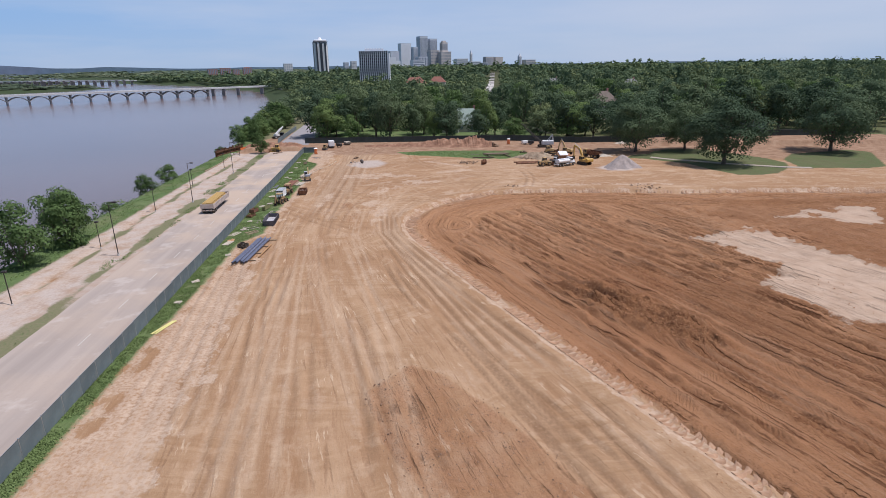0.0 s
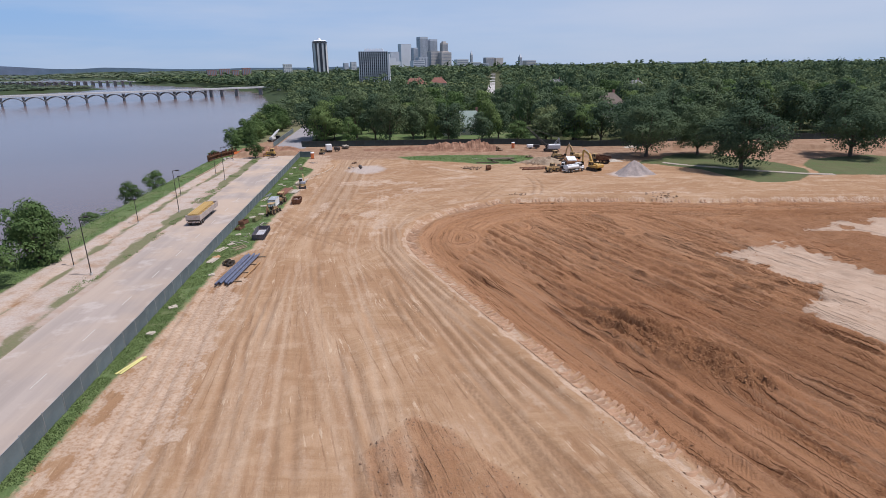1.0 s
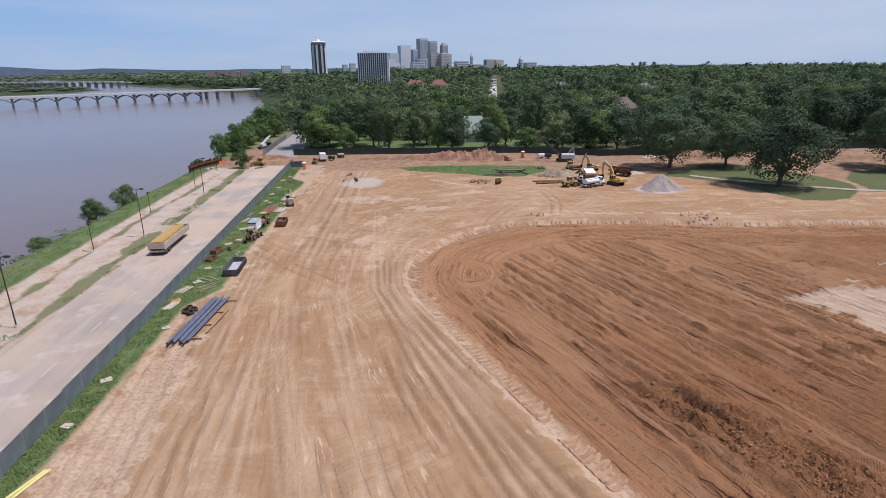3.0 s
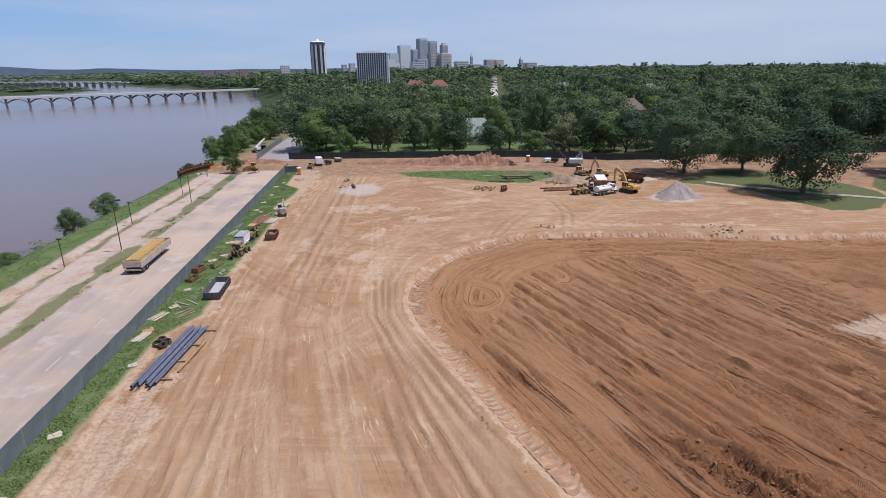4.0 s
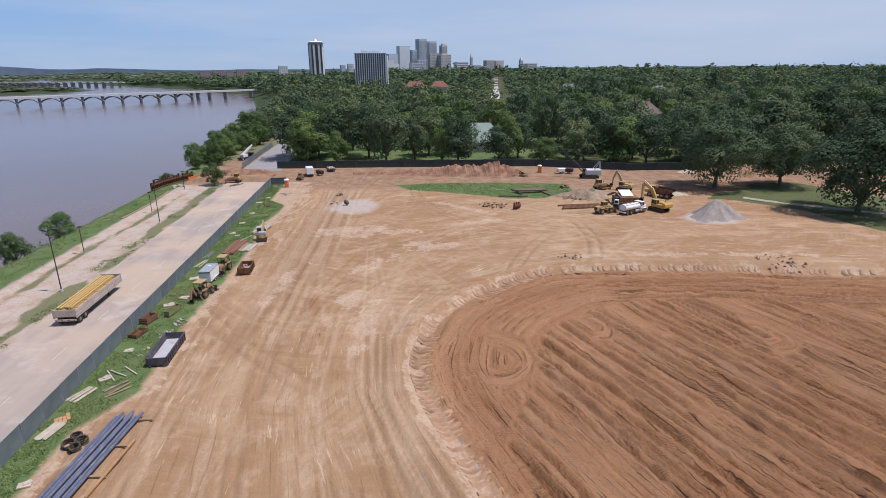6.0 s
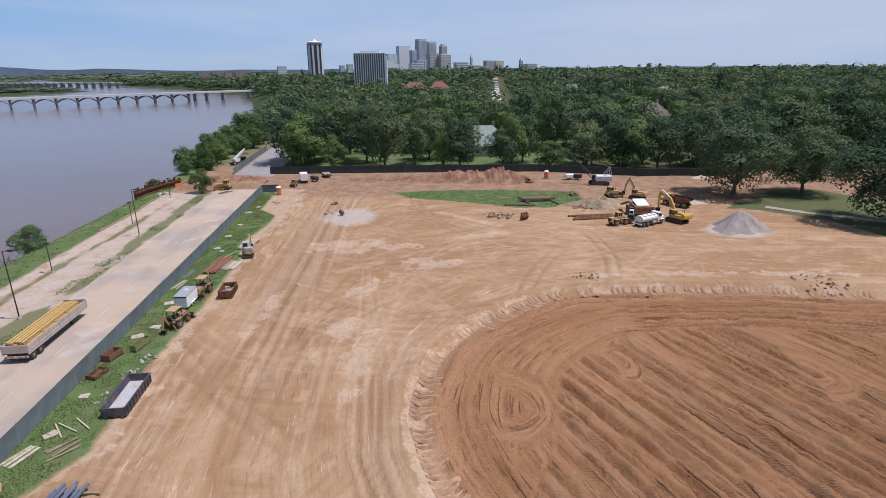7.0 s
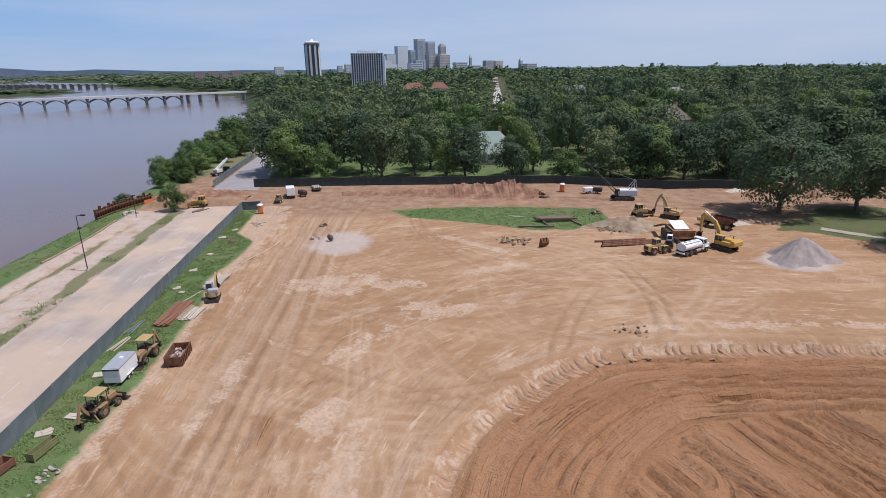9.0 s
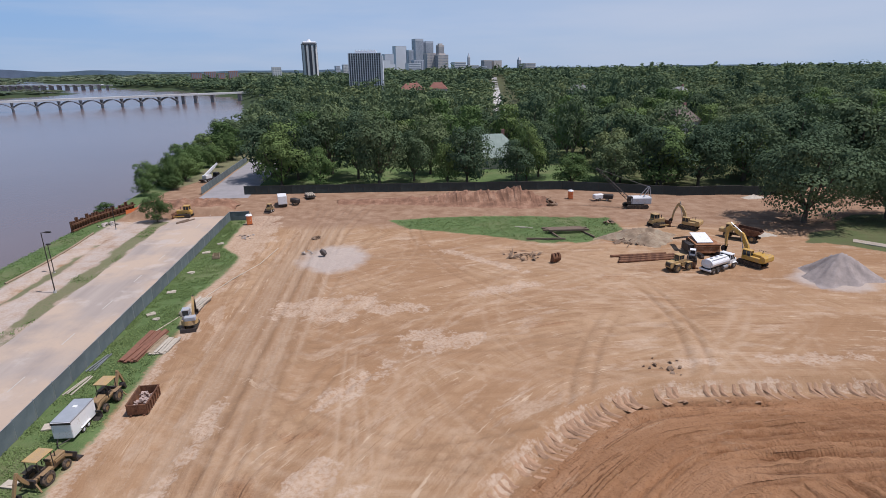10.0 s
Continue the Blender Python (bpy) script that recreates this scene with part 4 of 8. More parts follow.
def quads_mesh(name, quads, mats, index=None, tone=None):
    n = len(quads)
    me = bpy.data.meshes.new(name)
    me.vertices.add(n * 4)
    me.vertices.foreach_set("co", quads.astype(np.float32).ravel())
    me.loops.add(n * 4)
    me.loops.foreach_set("vertex_index", np.arange(n * 4, dtype=np.int32))
    me.polygons.add(n)
    me.polygons.foreach_set("loop_start", np.arange(0, n * 4, 4, dtype=np.int32))
    if index is not None:
        me.polygons.foreach_set("material_index", index.astype(np.int32))
    me.update(calc_edges=True)
    if tone is not None:
        a = me.attributes.new("tone", "FLOAT", "FACE")
        a.data.foreach_set("value", tone.astype(np.float32))
    for m in mats:
        me.materials.append(m)
    return me


def make_tree(name, seed, radius, tall, low, leaf, count, mat, lumps=16, label="", limbs=7, skirt=0.0):
    rng = np.random.default_rng(seed)
    ob = thing(name, Matrix.Identity(4), label, "tree")
    bm = BM()
    lean = Vector((rng.normal() * 0.04, rng.normal() * 0.04, 1))
    r0 = tall * 0.026
    fork = Vector((lean.x * low * 1.2, lean.y * low * 1.2, low * 1.25))
    rod(bm, (0, 0, -0.6), fork * 0.5, r0 * 1.15, 8, r0 * 0.9)
    rod(bm, fork * 0.48, fork, r0 * 0.9, 8, r0 * 0.75)
    for k in range(limbs):
        a = 2 * math.pi * (k + rng.random() * 0.6) / limbs
        reach = radius * (0.4 + 0.35 * rng.random())
        mid = fork + Vector((math.cos(a) * reach * 0.45, math.sin(a) * reach * 0.45, (tall - low) * 0.2))
        end = fork + Vector((math.cos(a) * reach, math.sin(a) * reach, (tall - low) * (0.3 + 0.35 * rng.random())))
        rod(bm, fork, mid, r0 * 0.5, 6, r0 * 0.34)
        rod(bm, mid, end, r0 * 0.34, 5, r0 * 0.1)
    rod(bm, fork, (lean.x * tall, lean.y * tall, tall * 0.85), r0 * 0.7, 6, r0 * 0.12)
    part("trunk", bm, M_BARK, ob)
    q, cs, rs = leaf_cloud(rng, count, radius, low - skirt, tall, leaf, lumps)
    crown = new("crown", quads_mesh("crown", q, [mat]))
    crown.parent = ob
    return ob


def stand(ob, x, y, s=1.0, sz=None, turn=0.0):
    return Matrix.Translation((x, y, height(x, y) - 0.05)) @ Matrix.Rotation(turn, 4, "Z") @ Matrix.Diagonal((s, s, sz or s, 1))


def plant(kinds, rows, group, rng):
    """Trees of given height and crown radius, drawn from a set of kinds built 14 m tall and 7 m in radius."""
    for x, y, tall, rad in rows:
        k = kinds[rng.integers(0, len(kinds))]
        t = copy_thing(k, stand(k, x, y, rad / 7.0, tall / 14.0, rng.random() * 6.28))
        t["group"] = group


rng = np.random.default_rng(11)
OAKS = [make_tree("oak_tree", 100 + k, 7.0, 14.0, 1.5, 0.17, 17000, M_LEAF_DARK, 60, "broad leafy shade tree with a dense green crown", 7, 1.2) for k in range(3)]
ELMS = [make_tree("elm_tree", 200 + k, 7.0, 14.0, 1.4, 0.25, 5200, M_LEAF_DARK, 34, "tall dark green tree of the wood's edge", 7, 1.2) for k in range(4)]
LIGHTS = [make_tree("cottonwood_tree", 300 + k, 7.0, 14.0, 0.7, 0.23, 6200, M_LEAF_BRIGHT, 30, "bright green leafy tree with an uneven crown", 7, 1.2) for k in range(3)]
BUSHES = [make_tree("cottonwood_tree", 350 + k, 7.0, 14.0, 0.3, 0.24, 6500, M_LEAF_BRIGHT, 34, "bushy bright green tree on the river bank", 7, 3.4) for k in range(3)]
DEEP = [make_tree("wood_tree", 400 + k, 7.0, 14.0, 1.4, 0.35, 1900, (M_LEAF_DARK, M_LEAF, M_LEAF_DARK, M_LEAF_BRIGHT)[k], 22, "leafy tree within the near wood", 3) for k in range(4)]
plant(OAKS, [(84.0, 184.0, 19.5, 10.8), (98.2, 155.0, 19.8, 11.6), (101.5, 183.5, 16.5, 9.2), (147.0, 173, 21.0, 12.0)], "shade trees in the park", rng)
plant(ELMS, [(0.8, 234.8, 20.5, 8.6), (24.4, 233.5, 17.0, 8.0), (-29.5, 249, 19, 9.5), (-27, 258, 18, 9), (-5, 246, 19, 8.5), (16, 250, 18, 8), (-13, 255, 21, 9), (37.8, 232.5, 12.5, 6.6), (46, 240, 15, 6.5), (28.5, 246, 12, 4.5), (62, 224.5, 12.5, 6.8), (-22, 247, 16.5, 8), (10.5, 240, 15, 6.0),
             (82, 219, 16, 8.5), (96, 222, 18, 9.5), (112, 224, 21, 10), (128, 222, 23, 11), (144, 224, 22.5, 11), (160, 218, 20, 10), (176, 216, 22, 11), (192, 212, 21, 11)], "trees along the fence", rng)
plant(LIGHTS, [(-25.5, 240, 17.5, 8.6), (-15.3, 237.5, 10.8, 5.4), (41, 234, 17.0, 5.4), (72.8, 220.5, 15.5, 8.2), (19, 233, 13.0, 4.4), (51, 227, 9.5, 6.0), (53, 286, 8.5, 5.5), (58, 300, 9.0, 5.5), (61, 316, 9.5, 6.0), (66, 334, 9.0, 6.5)], "trees along the fence", rng)
plant(LIGHTS, [(-45.3, 204.6, 6.4, 3.4)], "trees on the river bank", rng)
plant(BUSHES, [(-58.2, 232.5, 5.0, 2.8), (-54.6, 241, 10.5, 3.0), (-60.0, 245, 6.5, 3.4), (-54.5, 252, 8.5, 4.4), (-64, 250, 8.5, 4.6), (-58, 268, 9.5, 5.0), (-52.5, 275, 8.5, 4.6), (-50.5, 290, 10, 5.0), (-66, 284, 9, 5.0), (-53, 303, 11, 5.5), (-63, 300, 9.5, 5.0), (-53.5, 239, 4.6, 3.2), (-57, 246, 6, 4.0), (-60, 256, 5, 4.0), (-55, 262, 5.5, 4), (-62, 270, 6, 4.5), (-60, 283, 7, 5), (-54, 285, 6, 4.2),
               (-56.6, 98.4, 11.6, 5.6), (-59.0, 103.0, 9.6, 4.4), (-58.0, 87.5, 11.2, 5.2), (-63.8, 150, 6.2, 3.3), (-62.5, 161.5, 5.8, 3.4), (-63.0, 128, 2.6, 2.4), (-65, 225, 3.6, 2.6),
               (-64, 76, 8, 4.4), (-63, 64, 8, 4.5)], "trees on the river bank", rng)
placed = [(24.4, 233.5), (0.8, 234.8)]
rows_a, rows_b = [], []
for gy in np.arange(222, 326, 12):
    for gx in np.arange(-70, 262, 12):
        x, y = gx + rng.normal() * 2.2, gy + rng.normal() * 2.2
        if (-48 < x < -30 and y < 330) or (x < -30 and y < 305):
            continue
        if x < np.interp(y, BANK_Y, BANK_X) + 8 or (x < -30 and y < 236):
            continue
        if x < 50 and y < 262 and x > -31:
            continue
        if 24 < x < 58 and y < 278:
            continue
        if abs(x - y * 0.389) < 5 and y < 296:
            continue
        if y < back_line(np.array([x]))[0] + 9:
            continue
        (rows_a if rng.random() < 0.62 else rows_b).append((x, y, 12 + 9.5 * rng.random() ** 1.3, 6.0 + 3.6 * rng.random()))
plant(DEEP, rows_a + rows_b, "trees of the near wood", rng)
for k in (*OAKS, *ELMS, *LIGHTS, *BUSHES, *DEEP):
    for o in (*k.children_recursive, k):
        bpy.data.objects.remove(o)


def build_woods(name, mat, seed, region, gap, count, leaf, tall, label, keep):
    """A far wood: leaf clusters of many crowns in one mesh."""
    rng = np.random.default_rng(seed)
    kinds = []
    for k in range(5):
        q, cs, rs = leaf_cloud(rng, count, 7.0, 2.0, 14.0, leaf, 11)
        kinds.append(q)
    x0, x1, y0, y1 = region
    spots = []
    y = y0
    while y < y1:
        g = gap * (1 + (y - y0) / 1300)
        for x in np.arange(x0, x1, g):
            px, py = x + rng.normal() * g * 0.3, y + rng.normal() * g * 0.3
            if keep(px, py):
                spots.append((px, py, g))
        y += g
    if not spots:
        return None
    place_x, place_y, gaps = np.array(spots).T
    ground_z = terrain(place_x, place_y)[0]
    leaves, tones = [], []
    for px, py, g, pz in zip(place_x, place_y, gaps, ground_z):
        q = kinds[rng.integers(0, 5)]
        a = rng.random() * 6.28
        s = g / 9.5 * (0.8 + 0.45 * rng.random())
        up = (tall / 14) * (0.62 + 0.5 * rng.random() + (0.75 if y0 < 1000 else 0.3) * rng.random() ** 6)
        m = np.array([[math.cos(a), -math.sin(a), 0], [math.sin(a), math.cos(a), 0], [0, 0, 1]]) * np.array([s, s, up])[None]
        leaves.append(q @ m.T + np.array([px, py, pz]))
        tones.append(np.full(len(q), rng.random()))
    me = quads_mesh(name, np.concatenate(leaves), [mat], None, np.concatenate(tones))
    return tagged(new(name, me), label, "wood", kind="stuff")


def far_road(x, y):
    return abs(x - (122 + (y - 640) * 0.196)) < (12.5 if 345 < y < 1250 else 0)


def keep_east(x, y):
    if far_road(x, y) or x < np.interp(y, BANK_Y, BANK_X) + (24 if y < 700 else 10):
        return False
    return abs(x - y * 0.02) < 0.86 * y + 60


build_woods("woods", M_LEAF_DARK, 5, (-120, 480, 318, 450), 11.6, 300, 0.50, 16.0, "dense green wood of mixed broadleaf crowns", keep_east)
build_woods("woods", M_LEAF, 51, (-140, 800, 450, 800), 12.6, 125, 0.74, 13.8, "green wood of mixed crowns beyond the lawn", keep_east)
build_woods("woods", M_LEAF_DARK, 6, (-330, 1300, 800, 1500), 15.0, 46, 1.35, 15.5, "distant green treetops below the city", keep_east)
build_woods("woods", M_LEAF_DARK, 7, (-600, 2300, 1500, 2600), 31.0, 32, 1.7, 15.0, "far line of treetops on the horizon", lambda x, y: x > np.interp(y, BANK_Y, BANK_X) + 15 and abs(x) < 0.9 * y)
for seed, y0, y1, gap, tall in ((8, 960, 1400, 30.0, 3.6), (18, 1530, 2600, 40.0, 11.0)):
    build_woods("woods", M_LEAF_HAZED, seed, (-1500, -500, y0, y1), gap, 70, 1.4, tall, "low trees on the far river shore", lambda x, y: x < np.interp(y, [930, 1010, 1120, 1400, 2000, 5000], [-640, -552, -535, -655, -1115, -2600]) - 6 and x > -0.95 * y)
build_woods("woods", M_LEAF, 9, (-96, -48, 290, 420), 7.5, 260, 0.6, 5.5, "shrubs and trees along the river bank", lambda x, y: np.interp(y, BANK_Y, BANK_X) + 1 < x < np.interp(y, BANK_Y, BANK_X) + 26 and not -47 < x < -30)
build_woods("woods", M_LEAF_BRIGHT, 10, (-72, -54, 40, 236), 4.0, 150, 0.5, 2.2, "low green scrub along the water's edge", lambda x, y: np.interp(y, BANK_Y, BANK_X) - 0.5 < x < np.interp(y, BANK_Y, BANK_X) + 2.4 and not 194 < y < 222 and math.sin(x * 7.1 + y * 3.3) > 0.1)
build_woods("woods", M_LEAF_HAZED, 14, (-2700, -250, 2000, 4350), 88.0, 60, 1.0, 17.0, "hazy woods below the far ridge", lambda x, y: x > -0.85 * y and (y > 2600 or x > np.interp(y, BANK_Y, BANK_X) + 15))
build_woods("woods", M_LEAF_DARK, 12, (-760, -140, 1150, 1720), 24.0, 70, 1.2, 13.0, "trees on the near river shore below the brick buildings", lambda x, y: np.interp(y, BANK_Y, BANK_X) + 10 < x)


# ---- road beyond, bridges and city ----
M_LILAC = plain("grey_asphalt", (0.30, 0.28, 0.275), 0.9, 0, 0.15, 0.3)
ribbon("road", -43.5, -31.5, 225, 330, 0.03, M_LILAC, "grey asphalt road running under the trees", 20)
bm = BM()
for k in range(17):
    y = 375 + k * 50
    x = 122 + (y - 640) * 0.196
    box(bm, (x, y + 25, height(x, y + 25.0) + 0.35), (9, 51, 0.3), Matrix.Rotation(-0.193, 3, "Z"))
tagged(new("road", mesh_of("road", bm, M_CONCRETE)), "pale straight street cut through the far wood", "road", kind="structure")
M_BRIDGE = plain("white_bridge_concrete", (0.62, 0.62, 0.60), 0.8, 0, 0.1, 0.05)
M_PIER = plain("stained_pier_concrete", (0.36, 0.355, 0.35), 0.85, 0, 0.3, 0.3)


def build_bridge():
    a, b = Vector((-161, 822, 0)), Vector((-446, 590, 0))
    d = (b - a).normalized()
    m = Matrix.Translation((a.x, a.y, 0)) @ Matrix.Rotation(math.atan2(d.y, d.x), 4, "Z")
    br = thing("bridge", m, "long white concrete river bridge on arched spans", "bridge")
    length = (b - a).length + 130
    part("deck", slab(BM(), [(-5.5, 4.2), (5.5, 4.2), (5.5, 5.2), (-5.5, 5.2)], -40, length), M_BRIDGE, br)
    for s in (-5.4, 5.4):
        part("parapet", box(BM(), (length / 2 - 20, s, 5.65), (length + 40, 0.3, 0.9)), M_BRIDGE, br)
    span = 19.07
    first = None
    for k in range(25):
        if first is None:
            first = part("pier", slab(BM(), [(-0.6, -6), (0.6, -6), (0.6, 2.4), (1.0, 2.6), (1.0, 3.6), (-1.0, 3.6), (-1.0, 2.6), (-0.6, 2.4)], -3, 3), M_PIER, br, at=Matrix.Translation((83.5, 0, 0)) @ Matrix.Rotation(radians(-90), 4, "Z"))
        else:
            again(first, br, Matrix.Translation((83.5 + k * span, 0, 0)) @ Matrix.Rotation(radians(-90), 4, "Z"))
    arch = None
    curve = [k / 12 for k in range(13)]
    rise = lambda u, lo: (u * span, lo + 4.4 * (1 - (2 * u - 1) ** 2))
    prof = [rise(u, -1.6) for u in curve] + [rise(u, -1.0) for u in curve[::-1]]
    for k in range(24):
        m = Matrix.Translation((83.5 + k * span, 0, 0)) @ Matrix.Rotation(radians(-90), 4, "Z")
        if arch is None:
            arch = part("arch", slab(BM(), prof, -4.8, 4.8), M_PIER, br, at=m)
        else:
            again(arch, br, m)
    post = None
    for x in (-20, 8, 42, 62, 76):
        if post is None:
            post = part("column", box(BM(), (0, 0, -0.8), (1.4, 9.0, 10)), M_PIER, br, at=Matrix.Translation((x, 0, 0)))
        else:
            again(post, br, Matrix.Translation((x, 0, 0)))


build_bridge()


def build_far_bridge():
    br = thing("bridge", Matrix.Translation((-588, 1432, 1.2)) @ Matrix.Rotation(radians(170.4), 4, "Z"), "low pale distant highway bridge on many piers", "bridge")
    for k, (y, z) in enumerate(((0, 3.6), (30, 5.8))):
        part("deck", box(BM(), (270, y, z), (560, 10, 1.3)), M_BRIDGE, br)
    p = None
    for k in range(30):
        m = Matrix.Translation((k * 18.0, 0, 0))
        if p is None:
            p = part("pier", box(box(BM(), (0, 0, -1.5), (1.3, 8, 9)), (0, 30, -1.5), (1.3, 8, 13)), M_PIER, br)
        else:
            again(p, br, m)


build_far_bridge()

# city stone, brick and window colours are lightened to carry distance haze
M_TOWER_PALE = plain("pale_stone_facade", (0.70, 0.69, 0.66), 0.7, 0, 0.08, 0.02)
M_TOWER_TAN = plain("tan_masonry_facade", (0.60, 0.54, 0.49), 0.8, 0, 0.1, 0.02)
M_TOWER_GREY = plain("grey_facade", (0.60, 0.62, 0.66), 0.6, 0, 0.1, 0.02)
M_TOWER_DARK = plain("dark_window_wall", (0.040, 0.046, 0.058), 0.45, 0, 0.15, 0.05)
M_TOWER_WHITE = plain("white_facade", (0.74, 0.75, 0.77), 0.6, 0, 0.06, 0.02)
M_TOWER_SLAB = plain("grey_floor_edge", (0.30, 0.31, 0.33), 0.7, 0, 0.1, 0.05)
M_BRICK = plain("red_brick_facade", (0.38, 0.18, 0.14), 0.85, 0, 0.12, 0.03)
M_WINDOW = plain("window_glass", (0.26, 0.29, 0.34), 0.2, 0, 0.15, 0.1)


def tower(x, y, w, d, h, wall, label, cols=6, floors=10, style="grid", turn=0.0, top=None, base=0.0, glass=None):
    """A city building with its window bands or strips set into a solid body."""
    t = thing("office_tower", Matrix.Translation((x, y, base)) @ Matrix.Rotation(radians(turn), 4, "Z"), label, "building", "city skyline")
    glass = glass or M_WINDOW
    part("wall", box(BM(), (0, 0, h / 2 - 20), (w, d, h + 40)), wall, t)
    first = {}

    def win(kind, size, m):
        if kind not in first:
            first[kind] = part("window", box(BM(), (0, 0, 0), size), glass, t, at=m)
        else:
            again(first[kind], t, m)
    if style in ("grid", "cols"):
        n = cols
        for k in range(n):
            cx = -w / 2 + w * (k + 0.5) / n
            if style == "cols":
                win("s", (w / n * 0.55, 0.6, h * 0.94), Matrix.Translation((cx, -d / 2, h * 0.48)))
            else:
                for f in range(floors):
                    win("g", (w / n * 0.6, 0.6, h / floors * 0.5), Matrix.Translation((cx, -d / 2, h * (f + 0.5) / floors)))
        for k in range(max(2, n // 2)):
            cy = -d / 2 + d * (k + 0.5) / max(2, n // 2)
            for s in (-1, 1):
                win("e%d" % s, (0.6, d / max(2, n // 2) * 0.5, h * 0.94), Matrix.Translation((s * w / 2, cy, h * 0.48)))
    elif style == "bands":
        for f in range(floors):
            win("b", (w * 0.96, d + 0.8, h / floors * 0.5), Matrix.Translation((0, 0, h * (f + 0.45) / floors)))
    if top == "box":
        part("roof", box(BM(), (0, 0, h + h * 0.03), (w * 0.6, d * 0.6, h * 0.06)), wall, t)
    elif top == "spire":
        bm = BM()
        bmesh.ops.create_cone(bm, cap_ends=True, segments=4, radius1=w * 0.62, radius2=w * 0.12, depth=h * 0.22, matrix=Matrix.Translation((0, 0, h * 1.11)) @ Matrix.Rotation(radians(45), 4, "Z"))
        part("roof", bm, M_TOWER_GREY, t)
    elif top == "dome":
        bm = BM()
        bmesh.ops.create_cone(bm, cap_ends=True, segments=8, radius1=w * 0.5, radius2=w * 0.22, depth=h * 0.06, matrix=Matrix.Translation((0, 0, h * 1.03)))
        part("roof", bm, wall, t)
        part("mast", rod(BM(), (0, 0, h), (0, 0, h * 1.13), w * 0.05, 6), wall, t)
    else:
        part("roof", box(BM(), (0, 0, h + 0.6), (w * 1.01, d * 1.01, 1.2)), wall, t)
    return t


def condo_block():
    """The dark slab block with white fins, a lit end wall and roof plant."""
    t = thing("apartment_block", Matrix.Translation((-12.0, 755, 14.4)) @ Matrix.Rotation(radians(-4), 4, "Z") @ Matrix.Diagonal((0.5, 0.5, 0.5, 1)), "dark glazed apartment slab with white vertical fins", "building", "city skyline")
    part("wall", box(BM(), (0, 14, 18), (72, 28, 96)), M_TOWER_DARK, t)
    fin = None
    for k in range(15):
        m = Matrix.Translation((-36 + 5.14 * k, 0, 0))
        if fin is None:
            fin = part("fin", box(BM(), (0, -0.6, 18), (1.5, 1.6, 96)), M_TOWER_WHITE, t, at=m)
        else:
            again(fin, t, m)
    slabm = None
    for k in range(24):
        m = Matrix.Translation((0, 0, -24 + 3.75 * k))
        if slabm is None:
            slabm = part("floor_slab", box(BM(), (0, -0.25, 0), (72, 0.7, 1.0)), M_TOWER_SLAB, t, at=m)
        else:
            again(slabm, t, m)
    part("roof", box(BM(), (0, 14, 66.6), (74, 30, 1.4)), M_TOWER_GREY, t)
    part("penthouse", box(BM(), (2, 16, 69.5), (48, 16, 4.6)), M_TOWER_WHITE, t)
    for k in range(7):
        part("roof_unit", box(BM(), (-20 + 7 * k, 12, 73), (3.0, 3.0, 2.6)), M_WHITE, t)
    part("end_wall", box(BM(), (38, 14, 16), (5, 24, 90)), M_TOWER_WHITE, t)


condo_block()


def round_tower():
    t = thing("apartment_tower", Matrix.Translation((-142, 1386, 11.5)) @ Matrix.Rotation(radians(12), 4, "Z") @ Matrix.Diagonal((0.74, 0.74, 0.6, 1)), "tall pale apartment tower with rounded corners and dark window strips", "building", "city skyline")
    part("wall", box(BM(), (0, 0, 55), (42, 42, 138), bevel=7), M_TOWER_PALE, t)
    for x, w in ((-13, 5), (0, 8), (13, 5)):
        part("window", box(BM(), (x, -21, 56), (w, 1.2, 124)), M_TOWER_DARK, t)
    for y in (-8, 8):
        part("window", box(BM(), (21, y, 56), (1.2, 6, 124)), M_TOWER_DARK, t)
        part("window", box(BM(), (-21, y, 56), (1.2, 6, 124)), M_TOWER_DARK, t)
    part("crown_band", box(BM(), (0, 0, 121), (44, 44, 3), bevel=7), M_TOWER_DARK, t)
    part("roof", box(BM(), (0, 0, 126), (40, 40, 6), bevel=5), M_TOWER_WHITE, t)
    part("mast", rod(BM(), (0, 0, 128), (0, 0, 138), 8, 8, 3), M_TOWER_WHITE, t)


